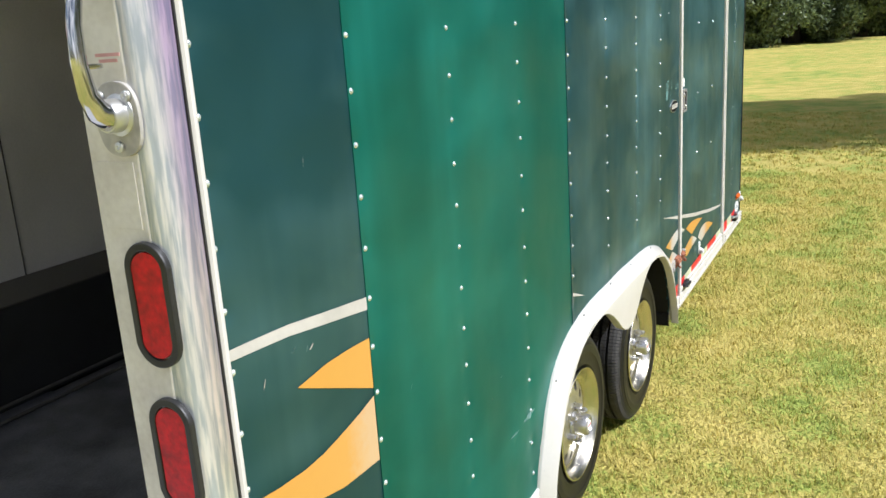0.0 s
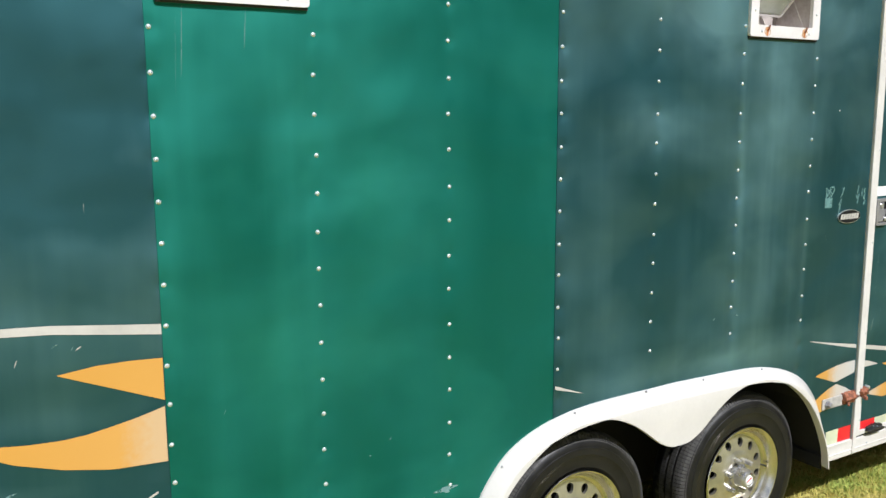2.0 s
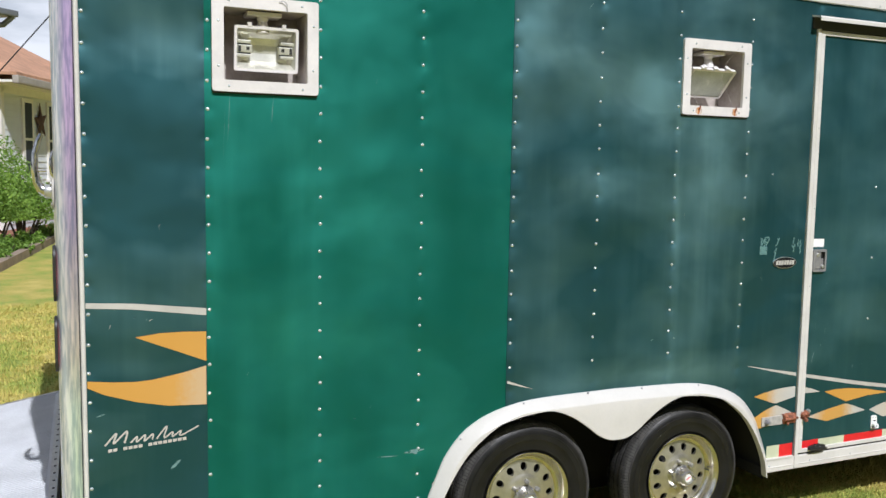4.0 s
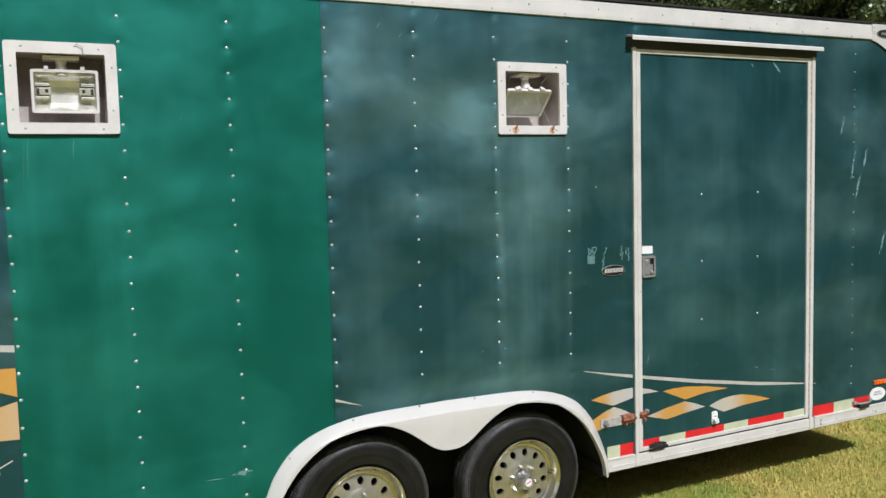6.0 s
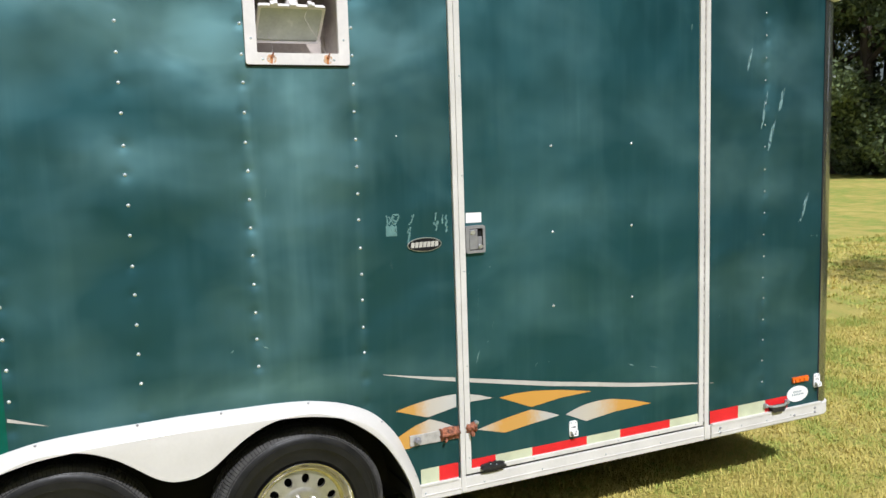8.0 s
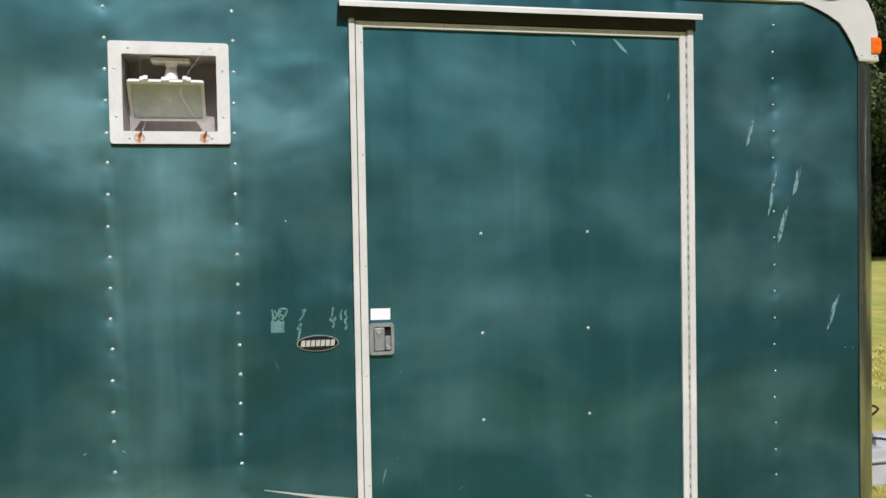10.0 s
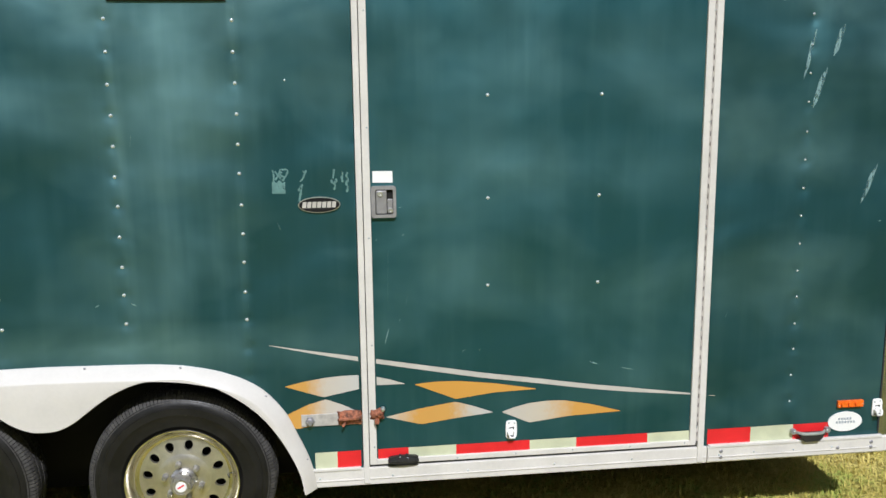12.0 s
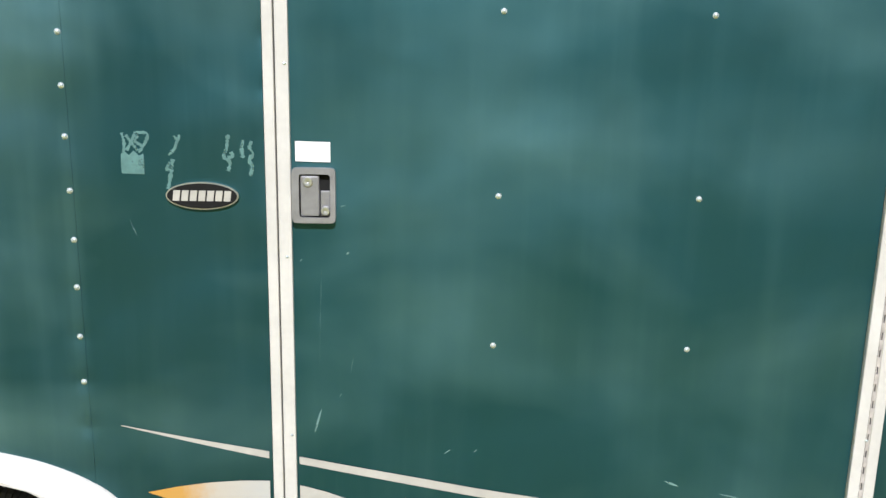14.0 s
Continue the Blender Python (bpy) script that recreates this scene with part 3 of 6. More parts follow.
def skin(name, y0, y1, z0, z1, lift, material, label):
    """A sheet of the side skin with its folded edge, left open at the wheel arch and the lamp boxes."""
    bm = bmesh.new()
    ny, nz = max(2, round((y1 - y0) / 0.024)), max(2, round((z1 - z0) / 0.024))
    grid = [[bm.verts.new((sag(y, z) + lift, y, z)) for z in np.linspace(z0, z1, nz + 1)] for y in np.linspace(y0, y1, ny + 1)]
    for i in range(ny):
        for j in range(nz):
            c = [grid[i][j], grid[i + 1][j], grid[i + 1][j + 1], grid[i][j + 1]]
            my, mz = (c[0].co.y + c[1].co.y) / 2, (c[0].co.z + c[2].co.z) / 2
            if not (inside_arch(my, mz) or inside_lamp(my, mz)):
                bm.faces.new(c)
    loose = [v for v in bm.verts if not v.link_faces]
    bmesh.ops.delete(bm, geom=loose, context="VERTS")
    rim = [e for e in bm.edges if e.is_boundary]
    made = bmesh.ops.extrude_edge_only(bm, edges=rim)
    for v in made["geom"]:
        if isinstance(v, bmesh.types.BMVert):
            v.co.x -= 0.004 + lift
    return part(name, bm, material, trailer, label, smooth=True)


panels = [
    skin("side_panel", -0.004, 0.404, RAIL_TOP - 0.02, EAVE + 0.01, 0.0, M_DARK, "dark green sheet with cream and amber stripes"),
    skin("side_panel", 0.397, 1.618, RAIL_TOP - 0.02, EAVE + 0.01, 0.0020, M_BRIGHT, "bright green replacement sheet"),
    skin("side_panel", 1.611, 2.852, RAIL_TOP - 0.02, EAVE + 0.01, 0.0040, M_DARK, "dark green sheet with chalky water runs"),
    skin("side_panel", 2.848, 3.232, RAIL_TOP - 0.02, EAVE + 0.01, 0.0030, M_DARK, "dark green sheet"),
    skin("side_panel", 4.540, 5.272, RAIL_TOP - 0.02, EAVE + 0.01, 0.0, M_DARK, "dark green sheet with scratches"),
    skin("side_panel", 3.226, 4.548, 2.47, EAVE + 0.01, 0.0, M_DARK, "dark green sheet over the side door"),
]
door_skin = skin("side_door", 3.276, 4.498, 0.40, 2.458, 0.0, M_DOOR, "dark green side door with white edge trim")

# rivets
dome = bmesh.new()
lathe(dome, [(-0.002, 0.0062), (0.0007, 0.0062), (0.0009, 0.0050), (0.0024, 0.0045), (0.0036, 0.0030), (0.0041, 0.0012), (0.0041, 0.0)], 12)
RIVET = mesh_of("rivet", dome, M_RIVET, True)


def rivet(parent, y, z, lift=0.0, scale=1.0, flat_on=False):
    ob = new("rivet", RIVET)
    ob.location = ((0 if flat_on else sag(y, z)) + lift, y + random.uniform(-0.002, 0.002), z + random.uniform(-0.003, 0.003))
    ob.scale = (scale,) * 3
    return under(ob, parent)


for col in range(8):
    low = 0.45 if col < 4 else ROW0
    owner, lift = panels[0 if col < 1 else 1 if col < 4 else 2], (0, 0.002, 0.002, 0.002, 0.004, 0.004, 0.004, 0.004)[col]
    if col == 7:
        lift = 0.004
    y = col * PITCH + (0.004 if col == 0 else 0)
    for k in range(-5, 17):
        z = ROW0 + k * ROW
        if z >= low - 0.01 and z < 2.53:
            rivet(owner, y, z, lift)
for k in range(20):
    rivet(panels[4], 4.879, 0.541 + k * 0.1034, 0.0, 0.7)
for y in (3.698, 4.102):
    for z in (1.720, 1.360, 1.042):
        rivet(door_skin, y, z)
rivet(panels[3], 3.006, 1.775, 0.002, 0.7)

# ---------------------------------------------------------------- trailer: films on the skin


def film(name, y0, y1, lower, upper, material, label, lift=0.0018, step=0.015, owner=None):
    """A thin printed film between two curves z(y), lying on the skin."""
    bm = bmesh.new()
    count = max(3, int((y1 - y0) / step))
    rows = []
    for y in np.linspace(y0, y1, count + 1):
        a, b = lerp_on(lower, y), lerp_on(upper, y)
        rows.append([bm.verts.new((sag(y, a + (b - a) * t) + lift, y, a + (b - a) * t)) for t in (0, 0.33, 0.67, 1)])
    for p, q in zip(rows, rows[1:]):
        for i in range(3):
            bm.faces.new((p[i], q[i], q[i + 1], p[i + 1]))
    return part(name, bm, material, owner or trailer, label, smooth=True)


film("stripe", -0.002, 0.396, [(-0.002, 1.282), (0.15, 1.272), (0.396, 1.239)], [(-0.002, 1.301), (0.15, 1.293), (0.396, 1.265)], M_STRIPE, "cream stripe film", owner=panels[0])
film("flame", 0.156, 0.395, [(0.156, 1.173), (0.395, 1.072)], [(0.156, 1.174), (0.24, 1.184), (0.32, 1.184), (0.395, 1.180)], M_AMBER, "amber flame film", owner=panels[0])
film("flame", -0.002, 0.394, [(-0.002, 1.006), (0.051, 0.978), (0.156, 0.943), (0.264, 0.920), (0.394, 0.913)], [(-0.002, 1.030), (0.08, 1.020), (0.157, 1.016), (0.21, 1.019), (0.266, 1.028), (0.33, 1.040), (0.394, 1.056)], M_AMBER_FADE, "amber flame film fading to peach", owner=panels[0])
film("stripe", 1.616, 1.735, [(1.616, 0.884), (1.735, 0.851)], [(1.616, 0.8965), (1.735, 0.852)], M_STRIPE, "cream stripe remnant", 0.0058, owner=panels[2])
STRIPE_MID = [(2.915, 0.857), (3.10, 0.818), (3.291, 0.780), (3.672, 0.709), (4.098, 0.641), (4.485, 0.592), (4.575, 0.580)]
STRIPE_HALF = [(2.915, 0.001), (3.2, 0.008), (3.6, 0.010), (4.2, 0.009), (4.575, 0.001)]


def stripe_piece(a, b, lift, owner):
    film("stripe", a, b, [(y, lerp_on(STRIPE_MID, y) - lerp_on(STRIPE_HALF, y)) for y in np.linspace(a, b, 14)], [(y, lerp_on(STRIPE_MID, y) + lerp_on(STRIPE_HALF, y)) for y in np.linspace(a, b, 14)], M_STRIPE, "cream stripe film", lift, owner=owner)


stripe_piece(2.915, 3.225, 0.004, panels[3])
stripe_piece(3.289, 4.494, 0.0018, door_skin)
stripe_piece(4.552, 4.575, 0.0018, panels[4])
film("checker", 2.963, 3.225, [(2.963, 0.702), (3.097, 0.656), (3.225, 0.680)], [(2.963, 0.703), (3.03, 0.718), (3.098, 0.728), (3.165, 0.733), (3.225, 0.733)], M_AMB_SIL, "amber checker film fading to silver", 0.004, owner=panels[3])
film("checker", 3.289, 3.392, [(3.289, 0.690), (3.392, 0.690)], [(3.289, 0.722), (3.34, 0.709), (3.392, 0.691)], M_STRIPE, "silver checker film", owner=door_skin)
film("checker", 2.968, 3.225, [(2.968, 0.560), (3.0, 0.540), (3.10, 0.556), (3.225, 0.580)], [(2.968, 0.597), (3.04, 0.630), (3.106, 0.648), (3.17, 0.622), (3.225, 0.592)], M_AMB_SIL, "amber checker film fading to silver", 0.004, owner=panels[3])
film("checker", 3.428, 3.879, [(3.428, 0.685), (3.577, 0.622), (3.72, 0.640), (3.879, 0.643)], [(3.428, 0.687), (3.50, 0.693), (3.586, 0.691), (3.718, 0.676), (3.879, 0.645)], M_AMBER, "amber checker film", owner=door_skin)
film("checker", 3.322, 3.714, [(3.322, 0.566), (3.449, 0.532), (3.58, 0.549), (3.714, 0.563)], [(3.322, 0.568), (3.45, 0.594), (3.575, 0.612), (3.64, 0.593), (3.714, 0.565)], M_SIL_AMB_SIL, "amber checker film with silver ends", owner=door_skin)
film("checker", 3.750, 4.201, [(3.750, 0.561), (3.853, 0.514), (4.0, 0.532), (4.201, 0.540)], [(3.750, 0.563), (3.80, 0.579), (3.852, 0.590), (3.92, 0.596), (3.988, 0.594), (4.09, 0.574), (4.201, 0.542)], M_SIL_AMB, "silver checker film fading to amber", owner=door_skin)
TAPE = [(3.060, 3.140, 0), (3.140, 3.226, 1), (3.289, 3.400, 1), (3.400, 3.577, 0), (3.577, 3.855, 1), (3.855, 4.034, 0), (4.034, 4.312, 1), (4.312, 4.492, 0), (4.552, 4.726, 1), (4.726, 4.900, 0), (4.900, 5.048, 1)]
for a, b, red in TAPE:
    own, lift = (panels[3], 0.004) if b < 3.25 else (door_skin, 0.0018) if b < 4.5 else (panels[4], 0.0018)
    low = 0.405 if own is door_skin else 0.384
    film("reflective_tape", a, b, [(a, low), (b, low)], [(a, 0.445), (b, 0.446)], M_RED if red else M_PALE, "red reflective tape" if red else "pale reflective tape", lift, owner=own)
# brush script and small capitals of the maker, as plain strokes


def ribbon(points, width, lift, owner, label, count=60):
    """A painted brush stroke of even width along points (y, z) on the skin."""
    pts = along(points, count)
    bm = bmesh.new()
    rows = []
    for i, p in enumerate(pts):
        d = (pts[min(i + 1, count - 1)] - pts[max(i - 1, 0)]).normalized()
        o = Vector((-d.y, d.x)) * width / 2
        rows.append([bm.verts.new((sag(q.x, q.y) + lift, q.x, q.y)) for q in (p - o, p + o)])
    for p, q in zip(rows, rows[1:]):
        bm.faces.new((p[0], q[0], q[1], p[1]))
    part("emblem_stroke", bm, M_STRIPE, owner, label)


# plain slanted zigzag and a row of small bars, no letters
ribbon([(0.050, 0.797), (0.088, 0.838), (0.078, 0.802), (0.122, 0.842), (0.114, 0.800)], 0.0062, 0.0018, panels[0], "silver stroke")
ribbon([(0.134, 0.799), (0.156, 0.820), (0.154, 0.800), (0.182, 0.822), (0.180, 0.801), (0.208, 0.823), (0.206, 0.803)], 0.0055, 0.0018, panels[0], "silver stroke")
ribbon([(0.220, 0.803), (0.256, 0.847), (0.246, 0.805), (0.276, 0.824), (0.274, 0.806), (0.304, 0.826), (0.302, 0.808), (0.366, 0.837)], 0.0053, 0.0018, panels[0], "silver stroke")
for k in range(16):
    y = 0.060 + k * 0.0166
    if k not in (2, 7):
        film("emblem_bar", y, y + 0.0132, [(y, 0.772 + k * 0.0011), (y + 0.0132, 0.773 + k * 0.0011)], [(y, 0.783 + k * 0.0011), (y + 0.0132, 0.784 + k * 0.0011)], M_STRIPE, "silver bar", step=0.006, owner=panels[0])

# scuffs, label residue and chips


def scuff(y0, z0, y1, z1, w, owner, material=M_SCUFF, lift=0.0018):
    film("scuff", min(y0, y1), max(y0, y1) + 0.001, *[[(min(y0, y1), (z0 if y0 < y1 else z1) + s * w * 0.2), ((y0 + y1) / 2, (z0 + z1) / 2 + s * w), (max(y0, y1) + 0.001, (z1 if y0 < y1 else z0) + s * w * 0.2)] for s in (-0.5, 0.5)], material, "pale scuff", lift, 0.006, owner)


for a in ((4.760, 2.040, 4.790, 2.130, 0.070), (4.852, 1.770, 4.890, 1.935, 0.080), (4.960, 1.850, 4.998, 1.948, 0.075), (4.888, 1.655, 4.940, 1.798, 0.075), (5.108, 1.310, 5.164, 1.448, 0.060)):
    scuff(*a, panels[4], M_SCRAPE)
scuff(5.185, 1.236, 5.196, 1.238, 0.005, panels[4])
# the three near the top are dent glints, painted as pale marks
for a in ((4.215, 2.430, 4.275, 2.372, 0.02), (4.43, 2.20, 4.436, 2.232, 0.02), (4.20, 0.712, 4.245, 0.702, 0.004), (3.60, 0.80, 3.615, 0.812, 0.004), (3.40, 0.98, 3.406, 1.02, 0.006), (3.392, 1.236, 3.398, 1.240, 0.006), (4.05, 2.42, 4.066, 2.400, 0.014)):
    scuff(*a, door_skin)
scuff(2.96, 1.30, 2.972, 1.268, 0.006, panels[3], lift=0.004)
for a in ((0.239, 1.550, 0.2395, 1.568, 0.014), (0.07, 1.205, 0.076, 1.222, 0.006), (0.20, 1.228, 0.212, 1.236, 0.004)):
    scuff(*a, panels[0], M_STRIPE)
for a in ((1.160, 0.640, 1.245, 0.646, 0.016), (1.19, 0.648, 1.215, 0.632, 0.02), (1.05, 0.636, 1.13, 0.632, 0.004), (0.95, 0.80, 0.954, 0.806, 0.006), (0.46, 1.80, 0.468, 2.0, 0.012), (0.476, 1.86, 0.484, 2.022, 0.030), (0.632, 1.93, 0.638, 2.022, 0.022)):
    scuff(*a, panels[1], M_SCUFF, 0.004)
# small nicks in the paint
def nicks(owner, lift, places):
    """places: middle y and z of each nick, its run along y and z, its width."""
    for y, z, dy, dz, w in places:
        scuff(y - dy / 2, z - dz / 2, y + dy / 2, z + dz / 2, w, owner, M_SCUFF, lift)


nicks(panels[2], 0.006, [(2.346, 1.023, 0.012, 0.007, 0.006), (2.466, 1.024, 0.016, -0.008, 0.007), (2.392, 1.526, 0.004, 0.016, 0.005), (2.496, 1.580, 0.005, 0.040, 0.010), (1.971, 2.464, 0.022, 0.028, 0.006), (2.147, 2.548, 0.018, 0.028, 0.006), (1.869, 2.500, 0.014, 0.020, 0.008)])
nicks(door_skin, 0.0016, [(3.378, 0.930, 0.004, 0.008, 0.004), (3.664, 0.806, 0.010, 0.008, 0.004), (4.094, 0.735, 0.030, -0.012, 0.007), (3.300, 1.222, 0.004, 0.005, 0.004), (3.385, 1.335, 0.010, 0.002, 0.003), (3.338, 1.10, 0.006, 0.22, 0.016), (3.330, 0.872, 0.014, 0.050, 0.022)])
nicks(panels[1], 0.004, [(0.542, 1.013, 0.005, 0.010, 0.004), (1.017, 0.843, 0.005, 0.010, 0.004), (1.030, 2.100, 0.008, 0.024, 0.004)])
nicks(panels[0], 0.002, [(0.156, 1.244, 0.012, 0.008, 0.005), (0.193, 1.234, 0.006, 0.012, 0.004), (0.038, 0.906, 0.028, 0.008, 0.006), (0.284, 0.703, 0.032, 0.026, 0.020)])
nicks(panels[4], 0.002, [(4.603, 0.896, 0.006, 0.013, 0.004), (5.227, 1.235, 0.007, 0.006, 0.006)])



def residue(lines, width):
    """Torn strips of an old label: ragged strokes along (y, z) points, thick and thin."""
    rng = np.random.default_rng(5)
    for points in lines:
        pts = along(points, 26)
        bm = bmesh.new()
        rows = []
        for i, p in enumerate(pts):
            d = (pts[min(i + 1, 25)] - pts[max(i - 1, 0)]).normalized()
            o = Vector((-d.y, d.x)) * width * rng.uniform(0.25, 0.75)
            rows.append([bm.verts.new((sag(q.x, q.y) + 0.0042, q.x, q.y)) for q in (p - o, p + o)])
        for p, q in zip(rows, rows[1:]):
            bm.faces.new((p[0], q[0], q[1], p[1]))
        part("label_residue", bm, M_GLUE, panels[3], "pale torn label residue")


film("label_residue", 2.950, 2.995, [(2.950, 1.394), (2.995, 1.393)], [(2.950, 1.432), (2.958, 1.438), (2.966, 1.430), (2.976, 1.440), (2.986, 1.429), (2.995, 1.434)], M_GLUE, "pale label residue", 0.0042, 0.003, panels[3])
residue([[(2.954, 1.474), (2.958, 1.455), (2.956, 1.436)], [(2.962, 1.470), (2.972, 1.456), (2.984, 1.440)], [(2.980, 1.472), (2.970, 1.452), (2.962, 1.440)], [(2.978, 1.474), (3.004, 1.474), (3.000, 1.456), (2.986, 1.436)],
         [(2.988, 1.470), (2.980, 1.458), (2.996, 1.448)], [(3.056, 1.470), (3.064, 1.462), (3.067, 1.472)], [(3.062, 1.460), (3.056, 1.444), (3.044, 1.432)], [(3.046, 1.418), (3.038, 1.402), (3.046, 1.406)]], 0.0055)
residue([[(3.052, 1.424), (3.048, 1.400), (3.040, 1.364)], [(3.162, 1.474), (3.158, 1.446), (3.152, 1.430), (3.164, 1.420), (3.160, 1.402)], [(3.166, 1.440), (3.170, 1.432), (3.160, 1.428)],
         [(3.190, 1.464), (3.188, 1.446), (3.190, 1.428)], [(3.208, 1.462), (3.203, 1.448), (3.210, 1.438), (3.202, 1.424), (3.208, 1.412), (3.203, 1.393)]], 0.0068)

# ---------------------------------------------------------------- trailer: trim, rails and corner
part("bottom_rail", boxed(-0.03, 0.010, 3.045, 4.55, RAIL_LOW, RAIL_TOP, bevel=0.004), M_WHITE, trailer, "white bottom rail")
part("bottom_rail", boxed(-0.03, 0.010, -0.02, 1.262, RAIL_LOW, RAIL_TOP, bevel=0.004), M_WHITE, trailer, "white bottom rail")
part("rail_lip", boxed(0.0, 0.014, 3.05, 3.225, RAIL_TOP - 0.004, RAIL_TOP + 0.006, bevel=0.002), M_WHITE, trailer)
for z in (0.334,):
    part("rail_lip", boxed(0.0, 0.0128, 3.05, 4.548, z, z + 0.0035), M_WHITE, trailer)
    part("rail_lip", boxed(0.0, 0.0155, 4.556, 5.25, z, z + 0.0035), M_WHITE, trailer)
part("rail_lip", boxed(0.0, 0.016, 4.556, 5.27, RAIL_TOP - 0.004, RAIL_TOP + 0.007, bevel=0.002), M_WHITE, trailer)


def corner_sweep(name, profile, material, label, y_start, radius=0.085, wall_to=-WIDE / 2, steps=10, smooth=True):
    """A profile of (outward, z) swept along the side, round the front corner and across the front."""
    path = [(0.0, y_start, 1.0, 0.0)] if y_start is not None else []
    cy = FRONT - radius
    for i in range(steps + 1):
        a = math.pi / 2 * i / steps
        path.append((-radius + radius * math.cos(a), cy + radius * math.sin(a), math.cos(a), math.sin(a)))
    if wall_to is not None:
        path.append((wall_to, FRONT, 0.0, 1.0))
    bm = bmesh.new()
    rows = [[bm.verts.new((x + nx * o, y + ny * o, z)) for o, z in profile] for x, y, nx, ny in path]
    for a, b in zip(rows, rows[1:]):
        for i in range(len(profile)):
            j = (i + 1) % len(profile)
            bm.faces.new((a[i], a[j], b[j], b[i]))
    bm.faces.new(rows[0])
    bm.faces.new(list(reversed(rows[-1])))
    return part(name, bm, material, trailer, label, smooth)


corner_sweep("bottom_rail", [(-0.03, RAIL_LOW), (0.008, RAIL_LOW), (0.013, RAIL_LOW + 0.006), (0.013, RAIL_TOP - 0.004), (0.008, RAIL_TOP), (-0.03, RAIL_TOP)], M_WHITE, "white bottom rail round the front corner", 4.552, smooth=False)
corner_sweep("front_corner", [(-0.012, RAIL_TOP), (0.004, RAIL_TOP), (0.005, 1.0), (0.005, 1.8), (0.004, 2.38), (-0.012, 2.38)], M_CORNER, "polished metal corner strip", 5.258, wall_to=-0.13)
corner_sweep("front_wall", [(-0.03, RAIL_TOP), (0.0, RAIL_TOP), (0.0, TOP - 0.02), (-0.03, TOP - 0.02)], M_DARK, "dark green front sheet", None, wall_to=-WIDE + 0.1)
part("corner_seal", boxed(0.0, 0.0045, 5.254, 5.259, 0.40, 2.38), M_SEAL, trailer)
bm = bmesh.new()
lathe(bm, [(-0.002, 0.0072), (0.0020, 0.0072), (0.0034, 0.0050), (0.0040, 0.0)], 10)
BOLT = mesh_of("rail_bolt", bm, M_HANDLE, True)
for y, z in ((5.225, 0.337), (5.225, 0.358), (5.085, 0.341), (4.605, 0.334), (4.605, 0.358)):
    ob = new("rail_bolt", BOLT)
    ob.location = (0.013, y, z)
    under(ob, trailer)
for y in (3.075, 3.34, 3.62, 3.95, 4.25, 4.60, 4.74, 4.90, 5.06):
    rivet(trailer, y, 0.345, 0.012 if y > 4.55 else 0.009, 0.8, True)
# roof edge
cap_outline = [(-0.06, TOP + 0.004), (-0.012, TOP), (0.006, TOP - 0.012), (0.012, EAVE + 0.02), (0.012, EAVE + 0.003), (0.0, EAVE), (-0.06, EAVE)]
bm = bmesh.new()
rows = [[bm.verts.new((x, y, z)) for x, z in cap_outline] for y in (REAR, 1.2, 2.6, 4.0, 5.010)]
for a, b in zip(rows, rows[1:]):
    for i in range(len(cap_outline)):
        j = (i + 1) % len(cap_outline)
        bm.faces.new((a[i], a[j], b[j], b[i]))
bm.faces.new(rows[0])
bm.faces.new(rows[-1][::-1])
roof_cap = part("roof_edge_trim", bm, M_WHITE, trailer, "white roof edge trim")
for k in range(26):
    rivet(roof_cap, 0.03 + k * 0.2, EAVE + 0.014 + 0.034 * (k % 2), 0.0115, 0.75, True)
part("roof_lip", boxed(-0.03, 0.004, REAR, 5.2, TOP + 0.002, TOP + 0.012, bevel=0.003), M_BLACK, trailer, "dark roof seal")
part("roof", boxed(-WIDE + 0.02, -0.02, REAR, FRONT - 0.05, TOP - 0.02, TOP + 0.006), M_WHITE, trailer, "white sheet roof")
# cast front upper corner
arc_out = [(5.010, TOP), (5.120, TOP - 0.001), (5.195, TOP - 0.013), (5.252, TOP - 0.040), (5.298, TOP - 0.082), (5.326, TOP - 0.135), (5.339, TOP - 0.200), (5.346, 2.372)]
arc_in = [(5.010, EAVE - 0.003), (5.070, EAVE - 0.014), (5.122, EAVE - 0.038), (5.168, EAVE - 0.072), (5.206, EAVE - 0.112), (5.234, EAVE - 0.155), (5.250, EAVE - 0.195), (5.254, 2.372)]
cast = part("corner_casting", prism(bmesh.new(), arc_out + arc_in[::-1], -0.09, 0.012, bevel=0.008), M_FENDER, trailer, "white cast roof corner")
part("casting_edge", ring_prism(bmesh.new(), arc_in + [(y, z - 0.006) for y, z in arc_in[::-1]], [(y, z - 0.002) for y, z in arc_in] + [(y, z - 0.004) for y, z in arc_in[::-1]], 0.0, 0.005), M_SEAL, trailer)
badge = part("maker_badge", prism(bmesh.new(), oval(5.118, 2.630, 0.072, 0.025), 0.012, 0.015), M_CHROME, cast, "oval chrome badge")
part("badge_face", prism(bmesh.new(), oval(5.118, 2.630, 0.064, 0.019), 0.014, 0.0165), M_BLACK, trailer, "dark oval badge face with a pale bar")
part("badge_bar", boxed(0.0162, 0.0172, 5.082, 5.154, 2.622, 2.637), M_STEEL, trailer, "pale bar")
part("corner_marker_lamp", prism(bmesh.new(), [(5.308, 2.402), (5.346, 2.402), (5.354, 2.417), (5.354, 2.452), (5.346, 2.467), (5.308, 2.467)], -0.10, 0.018, bevel=0.006), M_ORANGE, trailer, "amber marker lamp")
for y, z in ((5.026, 2.660), (5.026, 2.625), (5.268, 2.392), (5.328, 2.392)):
    rivet(cast, y, z, 0.012, 0.7, True)

